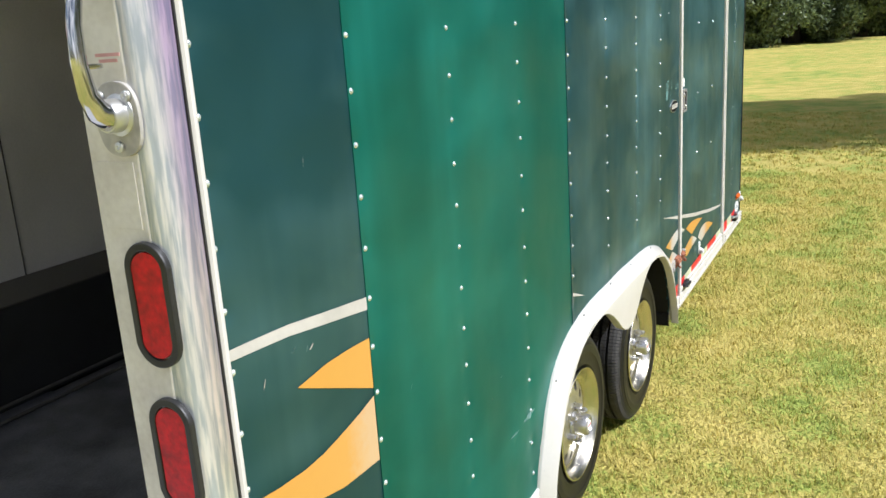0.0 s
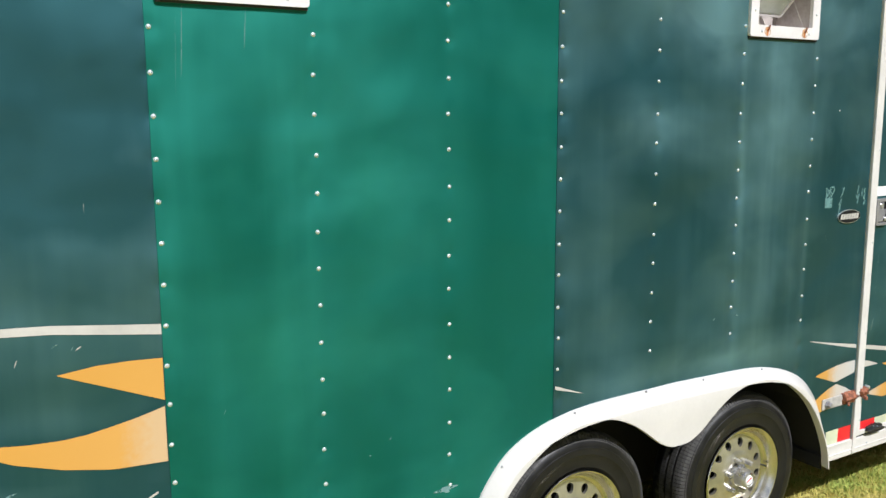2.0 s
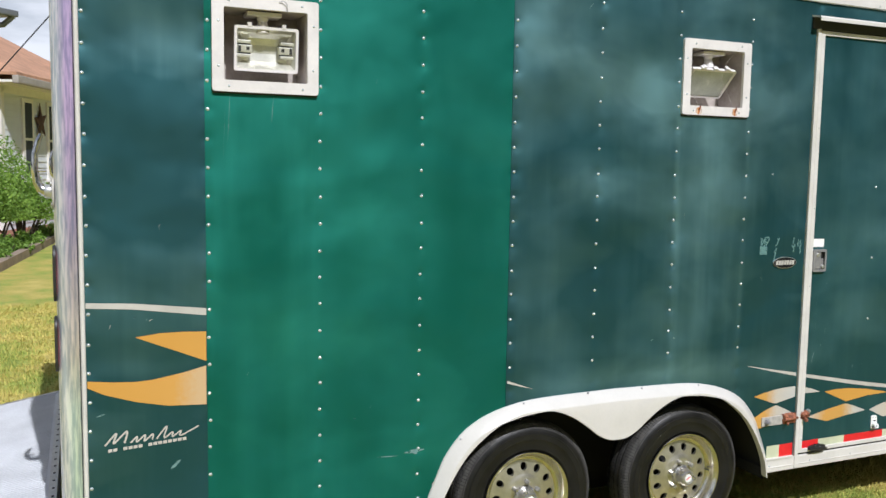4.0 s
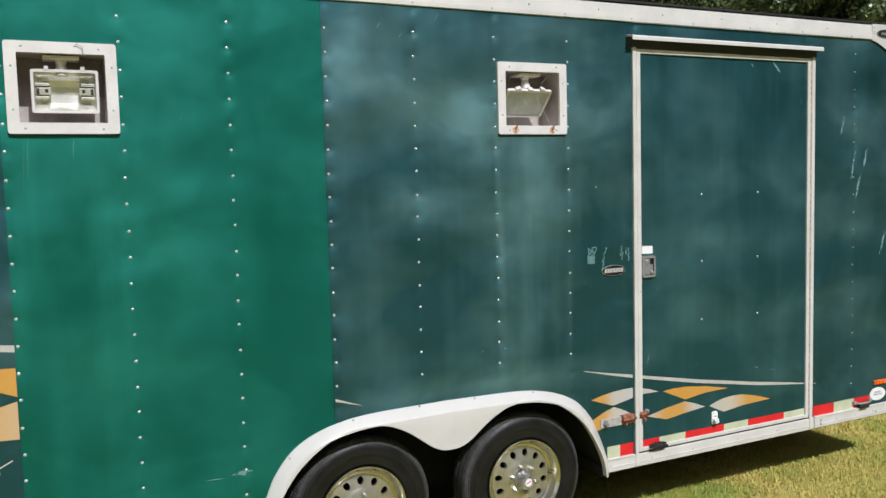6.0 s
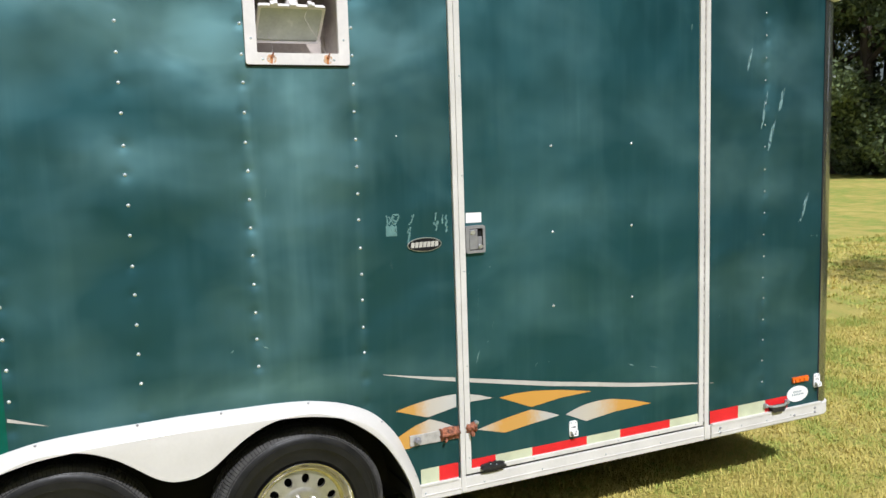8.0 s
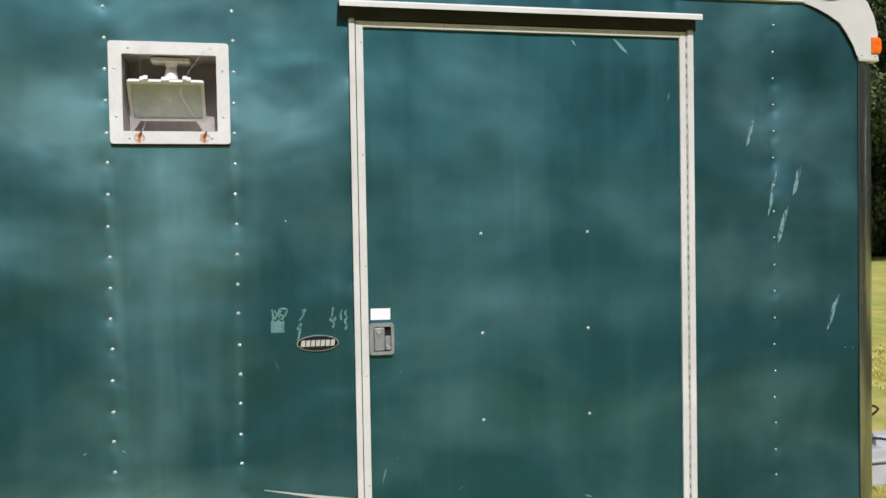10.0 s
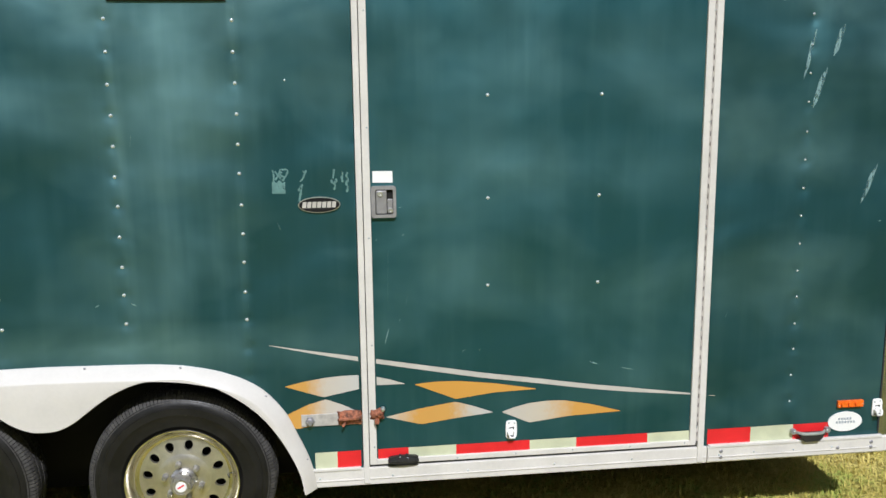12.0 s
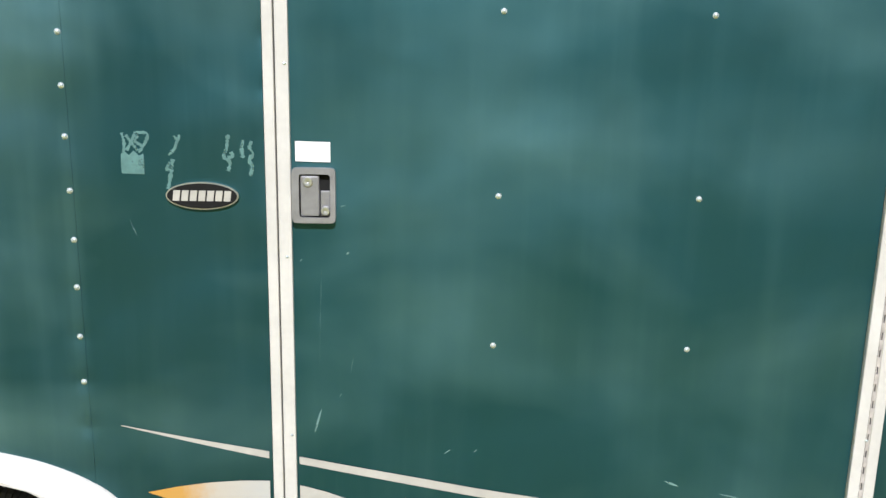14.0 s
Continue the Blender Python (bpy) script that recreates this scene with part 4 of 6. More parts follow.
# ---------------------------------------------------------------- trailer: side door
HEAD = 2.474
for a, b, dx, nm in ((3.2345, 3.2555, 0.014, "door_jamb_trim"), (4.5095, 4.534, 0.014, "door_jamb_trim")):
    part(nm, boxed(-0.02, dx, a, b, 0.318, HEAD, bevel=0.003), M_WHITE, trailer, "white aluminium jamb trim")
for a, b in ((3.2580, 3.284), (4.478, 4.5025)):
    part("door_edge_trim", boxed(-0.002, 0.011, a, b, 0.388, 2.462, bevel=0.003), M_WHITE, door_skin, "white aluminium door edge")
part("door_edge_trim", boxed(-0.002, 0.010, 3.283, 4.479, 2.440, 2.462, bevel=0.003), M_WHITE, door_skin, "white aluminium door edge")
part("door_edge_trim", boxed(-0.002, 0.010, 3.283, 4.479, 0.388, 0.408, bevel=0.003), M_WHITE, door_skin, "white aluminium door edge")
part("door_gasket", boxed(-0.02, 0.002, 3.254, 3.259, 0.38, HEAD), M_SEAL, door_skin, "dark door gap seal")
part("door_gasket", boxed(-0.02, 0.002, 3.25, 4.53, 0.379, 0.390), M_SEAL, door_skin, "dark door gap seal")
part("door_gasket", boxed(-0.02, 0.002, 3.25, 4.53, 2.458, 2.476), M_SEAL, door_skin, "dark door gap seal")
hinge_back = part("piano_hinge", boxed(-0.01, 0.010, 4.5015, 4.5105, 0.40, 2.455), M_SEAL, door_skin, "long piano hinge with dark gaps")
bm = bmesh.new()
for k in range(54):
    box(bm, 0.004, 0.012, 4.5020, 4.5100, 0.405 + k * 0.038, 0.405 + k * 0.038 + 0.021)
    box(bm, 0.003, 0.011, 4.5025, 4.5045, 0.405 + k * 0.038 + 0.021, 0.405 + k * 0.038 + 0.038)
    box(bm, 0.003, 0.011, 4.5075, 4.5095, 0.405 + k * 0.038 + 0.021, 0.405 + k * 0.038 + 0.038)
tagged(part("hinge_knuckle", bm, M_HINGE, hinge_back, "painted hinge barrel"), kind="stuff")
bm = bmesh.new()
drip = [(0.0, HEAD + 0.058), (0.054, HEAD + 0.046), (0.058, HEAD + 0.040), (0.058, HEAD + 0.024), (0.055, HEAD + 0.024), (0.053, HEAD + 0.038), (0.0, HEAD + 0.048)]
ends = [[bm.verts.new((x, y, z)) for x, z in drip] for y in (3.200, 4.548)]
for i in range(len(drip)):
    bm.faces.new((ends[0][i], ends[0][(i + 1) % len(drip)], ends[1][(i + 1) % len(drip)], ends[1][i]))
bm.faces.new(ends[0])
bm.faces.new(ends[1][::-1])
part("drip_cap", bm, M_WHITE, trailer, "white drip cap over the side door")
# dark strip stands in for the shadow that the drip cap casts
part("drip_back", boxed(0.0, 0.014, 3.204, 4.544, HEAD - 0.008, HEAD + 0.046, bevel=0.002), M_SEAL, trailer, "dark strip for the shade under the drip cap")
for y in (3.276, 4.503):
    for k in range(6):
        rivet(door_skin, y, 0.46 + k * 0.385, 0.0105, 0.6, True)
for k in range(6):
    rivet(door_skin, 3.35 + k * 0.22, 2.451, 0.0095, 0.6, True)
    rivet(door_skin, 3.36 + k * 0.22, 0.398, 0.0095, 0.6, True)
# flush paddle latch
latch = part("latch_plate", ring_prism(bmesh.new(), oval(3.329, 1.3565, 0.0435, 0.0555, 40, 12.0), oval(3.331, 1.356, 0.031, 0.0435, 40, 14.0), 0.0, 0.013), M_HANDLE, door_skin, "grey cast latch frame")
# dark plate over the uncut skin stands in for shade in the recess
part("latch_recess", boxed(-0.035, 0.0020, 3.298, 3.364, 1.308, 1.404), M_OPENING, latch, "dark plate for shade in the latch recess")
part("latch_recess", ring_prism(bmesh.new(), oval(3.331, 1.356, 0.035, 0.0475, 40, 10.0), oval(3.331, 1.356, 0.0305, 0.043, 40, 10.0), -0.03, 0.010), M_SEAL, latch, "dark latch surround")
part("latch_paddle", boxed(-0.01, 0.010, 3.3025, 3.340, 1.3150, 1.3970, bevel=0.004), M_HANDLE, latch, "grey paddle")
part("latch_grip", boxed(-0.026, 0.0055, 3.342, 3.361, 1.314, 1.366, bevel=0.002), M_HANDLE, latch)
for y, z, r in ((3.318, 1.384, 0.010), (3.352, 1.326, 0.009)):
    bm = bmesh.new()
    lathe(bm, [(-0.006, r), (0.012, r), (0.0135, r * 0.85), (0.0135, r * 0.3), (0.012, 0.0)], 16, (0, y, z))
    part("lock_cylinder", bm, M_STEEL, latch, "chrome lock cylinder", True)
film("sticker", 3.2925, 3.362, [(3.2925, 1.4235), (3.362, 1.4225)], [(3.2925, 1.4635), (3.362, 1.4625)], M_STICKER, "blank white sticker", 0.0022, owner=door_skin)
# oval badge with block strokes
oval_badge = part("oval_badge", prism(bmesh.new(), oval(3.1075, 1.352, 0.0720, 0.0275, 48), 0.002, 0.0085), M_STEEL, panels[3], "black oval badge with a pale rim")
part("badge_face", prism(bmesh.new(), oval(3.1075, 1.352, 0.0692, 0.0252, 48), 0.004, 0.0096), M_OPENING, oval_badge, "black oval badge face")
for k in range(7):
    y = 3.0490 + k * 0.0168
    bm = bmesh.new()
    prism(bm, [(y, 1.3420), (y + 0.0134, 1.3420), (y + 0.0164, 1.3630), (y + 0.0030, 1.3630)], 0.0090, 0.0106)
    part("badge_bar", bm, M_STRIPE, oval_badge, "pale bar")
# bolts, hasps and pulls
bar = part("sliding_bolt", boxed(0.003, 0.009, 3.016, 3.232, 0.549, 0.594, bevel=0.002), M_BASE, panels[3], "dull steel bolt plate, rusted at the door end")


def crust(y0, y1, z0, z1, deep, seed):
    """A rust-eaten cast piece with a lumpy face and ragged outline."""
    rng = random.Random(seed)
    bm = bmesh.new()
    cols, lines = max(4, int((y1 - y0) / 0.006)), 8
    face = []
    for i in range(cols + 1):
        line = []
        for j in range(lines + 1):
            edge = i in (0, cols) or j in (0, lines)
            y = y0 + (y1 - y0) * i / cols + rng.uniform(-1, 1) * (0.0030 if edge else 0.0016)
            z = z0 + (z1 - z0) * j / lines + rng.uniform(-1, 1) * (0.0030 if edge else 0.0016)
            ridge = 0.55 + 0.45 * math.cos((j / lines - 0.55) * 5.0)
            line.append(bm.verts.new((0.010 if edge else deep * ridge * rng.uniform(0.55, 1.1) + 0.008, y, z)))
        face.append(line)
    for i in range(cols):
        for j in range(lines):
            bm.faces.new((face[i][j], face[i + 1][j], face[i + 1][j + 1], face[i][j + 1]))
    rim = [face[i][0] for i in range(cols + 1)] + [face[cols][j] for j in range(1, lines + 1)] + [face[i][lines] for i in range(cols - 1, -1, -1)] + [face[0][j] for j in range(lines - 1, 0, -1)]
    back = [bm.verts.new((0.002, v.co.y, v.co.z)) for v in rim]
    for k in range(len(rim)):
        bm.faces.new((rim[k], back[k], back[(k + 1) % len(rim)], rim[(k + 1) % len(rim)]))
    bm.faces.new(back[::-1])
    return bm


part("bolt_guide", crust(3.146, 3.231, 0.550, 0.601, 0.020, 5), M_RUST, bar, "flaking rusty bolt guide", True)
bm = bmesh.new()
tube(bm, [(0.022, 3.150, 0.574), (0.022, 3.231, 0.578)], 0.0072)
part("bolt_rod", bm, M_RUST, bar, "rusty rod", True)
bm = bmesh.new()
tube(bm, [(0.014, 3.172, 0.560), (0.026, 3.168, 0.556), (0.030, 3.162, 0.551)], 0.0052, 8)
part("bolt_grip", bm, M_RUST, bar, "rusty bent grip", True)
bm = bmesh.new()
lathe(bm, [(0.007, 0.0175), (0.013, 0.0175), (0.0135, 0.0125), (0.026, 0.0120), (0.029, 0.0095), (0.029, 0.0)], 6, (0, 3.047, 0.570))
part("bolt_nut", bm, M_HANDLE, bar, "grey hexagon nut")
keeper = part("bolt_keeper", crust(3.262, 3.314, 0.562, 0.602, 0.024, 9), M_RUST, door_skin, "rusty keeper on the door edge", True)
bm = bmesh.new()
lathe(bm, [(0.006, 0.0085), (0.020, 0.0085), (0.025, 0.0060), (0.027, 0.0)], 12, (0, 3.309, 0.603))
part("keeper_screw", bm, M_STEEL, keeper, "bright round screw head", True)
bm = bmesh.new()
tube(bm, [(0.012, 3.286, 0.566), (0.028, 3.286, 0.560), (0.030, 3.286, 0.553)], [0.009, 0.0095, 0.006], 8)
part("keeper_pin", bm, M_RUST, keeper, "rusty hanging pin", True)


def hasp(y, z, owner, lean=0.0):
    base = part("tie_hook", prism(bmesh.new(), oval(y, z + 0.002, 0.021, 0.036, 24, 5.0), 0.001, 0.006, bevel=0.0015), M_STICKER, owner, "white steel tie hook")
    bm = bmesh.new()
    tube(bm, [(0.004, y - 0.012, z - 0.004), (0.020, y - 0.012, z - 0.006), (0.025, y - 0.008, z - 0.022), (0.025, y + 0.008, z - 0.022), (0.020, y + 0.012, z - 0.006), (0.004, y + 0.012, z - 0.004)], 0.0040, 8)
    part("hook_loop", bm, M_STICKER, base, "white steel loop", True)
    part("hook_hole", prism(bmesh.new(), [(y - 0.009, z + 0.011), (y + 0.010, z + 0.013), (y + 0.010, z + 0.004), (y + 0.006, z + 0.004), (y + 0.005, z + 0.009), (y - 0.009, z + 0.007)], 0.0055, 0.0066), M_OPENING, base, "dark slot")
    part("hook_keeper", boxed(0.005, 0.017, y - 0.011, y + 0.006, z - 0.016, z + 0.004, bevel=0.003), M_STICKER, base)
    # dull oval put where the loop's shadow falls on the plate
    part("hook_shade", prism(bmesh.new(), oval(y, z - 0.025, 0.013, 0.007, 14), 0.005, 0.016), M_HANDLE, base, "dull oval for the shadow under the loop")
    for s in (-1, 1):
        rivet(base, y + s * 0.011, z + 0.028, 0.005, 0.7, True)


hasp(3.784, 0.490, door_skin)
hasp(5.244, 0.494, panels[4])


# black finger pull: a rounded lip under a screwed plate
lip = part("pull_handle", prism(bmesh.new(), oval(3.380, 0.403, 0.057, 0.0085, 36, 2.2), 0.008, 0.032, bevel=0.003), M_BLACK, door_skin, "black plastic finger pull", True)
part("pull_plate", prism(bmesh.new(), oval(3.380, 0.413, 0.055, 0.0085, 36, 2.2), 0.008, 0.020, bevel=0.002), M_BLACK, lip, "black screwed plate", True)
for dy in (-0.012, 0.013):
    part("pull_tab", prism(bmesh.new(), oval(3.380 + dy, 0.421, 0.006, 0.004, 12), 0.008, 0.016), M_BLACK, lip)
    rivet(lip, 3.380 + dy * 1.2, 0.414, 0.0195, 0.55, True)
# grey pull: two screwed ears and a bowed grip over a dark pocket
pocket = part("pull_handle", prism(bmesh.new(), [(4.916, 0.412), (5.020, 0.412), (5.012, 0.396), (5.000, 0.381), (4.940, 0.381), (4.926, 0.396)], 0.001, 0.030, bevel=0.003), M_BLACK, panels[4], "grey metal pull handle with a dark pocket")
bm = bmesh.new()
rows = []
for i in range(13):
    t = -1 + i / 6
    reach, drop = 0.008 + 0.028 * (1 - abs(t) ** 4), 0.004 * (1 - abs(t) ** 4)
    cut = [(reach - 0.009, 0.006), (reach - 0.002, 0.005), (reach, 0.001), (reach - 0.001, -0.004), (reach - 0.006, -0.006), (reach - 0.011, -0.002)]
    rows.append([bm.verts.new((x, 4.968 + 0.066 * t, 0.417 - drop + z)) for x, z in cut])
for p, q in zip(rows, rows[1:]):
    for k in range(6):
        bm.faces.new((p[k], p[(k + 1) % 6], q[(k + 1) % 6], q[k]))
bm.faces.new(rows[0])
bm.faces.new(rows[-1][::-1])
part("pull_grip", bm, M_PULL, pocket, "bowed grey grip", True)
for dy in (-0.070, 0.070):
    part("pull_ear", prism(bmesh.new(), oval(4.968 + dy, 0.419, 0.0105, 0.0105, 16, 3.0), 0.001, 0.018, bevel=0.002), M_HANDLE, pocket, "screwed ear")
    rivet(pocket, 4.968 + dy, 0.420, 0.0175, 0.8, True)
marker = part("side_marker_lamp", prism(bmesh.new(), oval(5.129, 0.519, 0.053, 0.0135, 28, 22.0), 0.001, 0.011, bevel=0.003), M_ORANGE, panels[4], "amber side marker lamp")
for dy in (-0.029, 0.0, 0.029):
    part("lens_bead", prism(bmesh.new(), oval(5.129 + dy, 0.5195, 0.0125, 0.0095, 20, 4.0), 0.009, 0.018, bevel=0.003), M_ORANGE, marker)
for dy in (-0.047, 0.047):
    rivet(marker, 5.129 + dy, 0.516, 0.0105, 0.45, True)
seal = part("dealer_sticker", prism(bmesh.new(), oval(5.114, 0.4455, 0.071, 0.040, 40), 0.001, 0.0045), M_STICKER, panels[4], "white oval sticker with grey bars")
for row, (z, first, count) in enumerate(((0.457, 5.084, 5), (0.443, 5.076, 7))):
    for k in range(count):
        y = first + k * 0.0118
        part("sticker_bar", boxed(0.0043, 0.0050, y, y + 0.0082, z - 0.0045, z + 0.0045), M_INK, seal, "grey bar")

# ---------------------------------------------------------------- trailer: wheel arch
bm = bmesh.new()
OUT_X = 0.052


INNER = [(0.0, 0.598), (0.045, 0.602), (0.10, 0.627), (0.165, 0.676), (0.235, 0.722), (0.32, 0.756), (0.42, 0.766), (0.52, 0.750), (0.62, 0.702), (0.720, 0.622), (0.795, 0.520), (0.852, 0.400), (0.870, 0.312)]
outer_half = along([(y, z) for y, z in OUTER if y >= 0], 60)
inner_half = along(INNER, 60)
full = [(Vector((-o.x, o.y)), Vector((-i.x, i.y))) for o, i in list(zip(outer_half, inner_half))[:0:-1]] + list(zip(outer_half, inner_half))
rows = []
for k, (o, i) in enumerate(full):
    a, b = full[max(k - 1, 0)][0], full[min(k + 1, len(full) - 1)][0]
    run = (b - a).normalized()
    inward = Vector((run.y, -run.x))
    prof = []
    fold = min(0.044, 0.85 * (o - i).length)
    # upright lip, sloping shoulder, softened crease, flat face
    for x, d in ((-0.002, 0.0), (0.010, 0.0), (0.0135, 0.002), (OUT_X - 0.0036, fold - 0.0036), (OUT_X - 0.0010, fold - 0.0004), (OUT_X, fold + 0.0036)):
        prof.append((x, o + inward * d))
    q = (i - prof[-1][1])
    prof.append((OUT_X, prof[-1][1] + q * 0.5 if q.length > 0.02 else i.copy()))
    prof += [(OUT_X, i), (OUT_X - 0.006, i + Vector((0, -0.003))), (0.020, i + Vector((0, 0.001)))]
    rows.append([bm.verts.new((x, MIDDLE + p.x, p.y)) for x, p in prof])
for a, b in zip(rows, rows[1:]):
    for k in range(len(a) - 1):
        bm.faces.new((a[k], a[k + 1], b[k + 1], b[k]))
arch = part("wheel_arch", bm, M_FENDER, trailer, "white moulded double wheel arch", True)
arch.data.set_sharp_from_angle(angle=radians(34))
for k in (6, 20, 36, 52, 66, 82, 98, 112):
    o, i = full[k]
    v = o.lerp(Vector((0, 0.5)), 0.012)
    rivet(arch, MIDDLE + v.x, v.y, 0.018, 0.62, True).data = BOLT
# black liner behind the arch
bm = bmesh.new()
well = [(MIDDLE + OUTER[0][0] * 0.985, 0.280)] + [(MIDDLE + y * 0.985, z - 0.012) for y, z in OUTER] + [(MIDDLE + OUTER[-1][0] * 0.985, 0.280)]
a_row = [bm.verts.new((0.0, y, z)) for y, z in well]
b_row = [bm.verts.new((-0.36, y, z)) for y, z in well]
for k in range(len(well) - 1):
    bm.faces.new((a_row[k], a_row[k + 1], b_row[k + 1], b_row[k]))
bm.faces.new(b_row)
part("wheel_well", bm, M_WELL, trailer, "black wheel well liner")
part("arch_end", boxed(-0.30, 0.0, 3.034, 3.046, 0.296, 0.345, bevel=0.003), M_WELL, trailer, "black end of the wheel well")

# ---------------------------------------------------------------- trailer: wheels
bm = bmesh.new()
TYRE = [(-0.190, 0.1900), (-0.197, 0.2100), (-0.205, 0.2500), (-0.205, 0.2806), (-0.196, 0.3095), (-0.180, 0.3230), (-0.168, 0.3295),
        (-0.150, 0.3310), (-0.148, 0.3240), (-0.142, 0.3240), (-0.140, 0.3310), (-0.118, 0.3315), (-0.116, 0.3240), (-0.108, 0.3240), (-0.106, 0.3315),
        (-0.084, 0.3310), (-0.082, 0.3240), (-0.076, 0.3240), (-0.074, 0.3310), (-0.056, 0.3295), (-0.044, 0.3230), (-0.030, 0.3113), (-0.0225, 0.2938),
        (-0.0215, 0.2868), (-0.0185, 0.2850), (-0.0180, 0.2605), (-0.0205, 0.2570), (-0.0215, 0.2400), (-0.0235, 0.2320), (-0.0225, 0.2160), (-0.030, 0.2040), (-0.045, 0.1920)]


def tread(i, j):
    x, r = TYRE[j]
    if r < 0.32 or (r < 0.326 and j not in (5, 20)):
        return 0.0
    wave = (i + (1 if -0.12 < x < -0.10 else 0)) % 3 == 0
    return -0.0045 if wave else 0.0


wheel = new("wheel")
bm2 = bmesh.new()
RIMP = [(-0.19, 0.197), (-0.06, 0.186), (-0.034, 0.190), (-0.024, 0.201), (-0.020, 0.2045), (-0.017, 0.203), (-0.017, 0.199), (-0.024, 0.193), (-0.034, 0.186), (-0.050, 0.181), (-0.059, 0.176), (-0.064, 0.169), (-0.066, 0.160)]
lathe(bm2, RIMP, 64)
bm3 = bmesh.new()
# disc with twelve oval holes
R0, R1, HOLES, DISC, CONE = 0.098, 0.160, 12, -0.066, 0.013
NAVE = DISC + CONE  # the flat middle of the disc
for h in range(HOLES):
    a0 = 2 * math.pi * h / HOLES
    half = math.pi / HOLES
    ring_in, ring_out = [], []
    for k in range(24):
        t = 2 * math.pi * k / 24
        hr, ha = 0.130 + 0.0185 * math.cos(t), 0.0150 * math.sin(t) / 0.130
        ring_in.append((hr, ha))
        c, s = math.cos(t), math.sin(t)
        scale = 1 / max(abs(c), abs(s))
        ring_out.append(((R0 + R1) / 2 + (R1 - R0) / 2 * c * scale, half * s * scale))
    put = lambda pts, x: [bm3.verts.new((x + CONE * (R1 - r) / (R1 - R0), r * math.cos(a0 + a), r * math.sin(a0 + a))) for r, a in pts]
    v_out, v_in, v_back = put(ring_out, DISC), put(ring_in, DISC), put(ring_in, DISC - 0.012)
    for k in range(24):
        j = (k + 1) % 24
        bm3.faces.new((v_out[k], v_out[j], v_in[j], v_in[k]))
        bm3.faces.new((v_in[k], v_in[j], v_back[j], v_back[k]))
lathe(bm3, [(NAVE, 0.0985), (NAVE + 0.004, 0.088), (NAVE + 0.0065, 0.076), (NAVE + 0.0075, 0.060), (NAVE + 0.0075, 0.0)], 48)
bmesh.ops.remove_doubles(bm3, verts=bm3.verts, dist=0.0004)
bmesh.ops.remove_doubles(bm2, verts=bm2.verts, dist=0.0004)
bpy.data.objects.remove(wheel)
wheel = new("wheel", mesh_of("wheel", bm2, M_RIM, True))
wheel.location = (0, *WHEELS[0])
under(wheel, trailer, "champagne alloy wheel with oval holes")
for poly in wheel.data.polygons:
    poly.use_smooth = True


def wheel_part(name, bm, material, label="", smooth=True):
    ob = new(name, mesh_of(name, bm, material, smooth))
    ob.parent = wheel
    return tagged(ob, label)


wheel_part("disc", bm3, M_DISC, "machined wheel disc with twelve oval holes")
lathe(bm, TYRE, 168, shape=tread)
wheel_part("tyre", bm, M_RUBBER, "black road tyre")
# shoulder and rib blocks of the tread
bm = bmesh.new()
for k in range(148):
    a0, a1 = 2 * math.pi * (k + 0.05) / 148, 2 * math.pi * (k + 0.86) / 148
    for skew, prof in ((0.0, ((-0.0275, 0.3070), (-0.0415, 0.3270), (-0.0540, 0.3330), (-0.0720, 0.3350), (-0.0720, 0.3245), (-0.0275, 0.2995))),
                       (0.5, ((-0.0840, 0.3350), (-0.1060, 0.3350), (-0.1060, 0.3245), (-0.0840, 0.3245))),
                       (0.2, ((-0.1180, 0.3350), (-0.1400, 0.3350), (-0.1400, 0.3245), (-0.1180, 0.3245)))):
        off = skew * 2 * math.pi / 148
        ends = [[bm.verts.new((x, r * math.cos(a + off), r * math.sin(a + off))) for x, r in prof] for a in (a0, a1)]
        n_ = len(prof)
        for i in range(n_):
            bm.faces.new((ends[0][i], ends[0][(i + 1) % n_], ends[1][(i + 1) % n_], ends[1][i]))
        bm.faces.new(ends[0])
        bm.faces.new(ends[1][::-1])
bmesh.ops.recalc_face_normals(bm, faces=bm.faces)
tagged(wheel_part("tread_block", bm, M_TREAD, "worn grey tread blocks", False), kind="stuff")
bm = bmesh.new()
lathe(bm, [(-0.18, 0.0), (-0.18, 0.16), (-0.122, 0.16), (-0.120, 0.15), (-0.120, 0.0)], 32)
wheel_part("brake_drum", bm, M_WELL, "dark brake drum", False)
bm = bmesh.new()
lathe(bm, [(NAVE + 0.009, 0.050), (NAVE + 0.016, 0.047), (NAVE + 0.020, 0.040), (NAVE + 0.058, 0.038), (NAVE + 0.064, 0.034), (NAVE + 0.066, 0.028), (NAVE + 0.063, 0.026), (NAVE + 0.063, 0.0)], 32)
hub = wheel_part("hub_cap", bm, M_CHROME, "chrome hub cap")
bm = bmesh.new()
lathe(bm, [(NAVE + 0.0625, 0.020), (NAVE + 0.0645, 0.019), (NAVE + 0.0645, 0.0)], 24)
wheel_part("hub_badge", bm, M_STICKER, "pale round hub badge")
bm = bmesh.new()
prism(bm, [(-0.013, -0.003), (0.013, 0.001), (0.013, 0.006), (-0.013, 0.002)], NAVE + 0.0635, NAVE + 0.0655)
wheel_part("hub_badge", bm, M_RED, "red bar", False)
for k in range(6):
    a = math.pi / 3 * k + 0.4
    bm = bmesh.new()
    lathe(bm, [(NAVE + 0.005, 0.013), (NAVE + 0.014, 0.0110), (NAVE + 0.032, 0.0100), (NAVE + 0.037, 0.007), (NAVE + 0.038, 0.0)], 6, (0, 0.066 * math.cos(a), 0.066 * math.sin(a)))
    wheel_part("lug_nut", bm, M_CHROME, smooth=False)
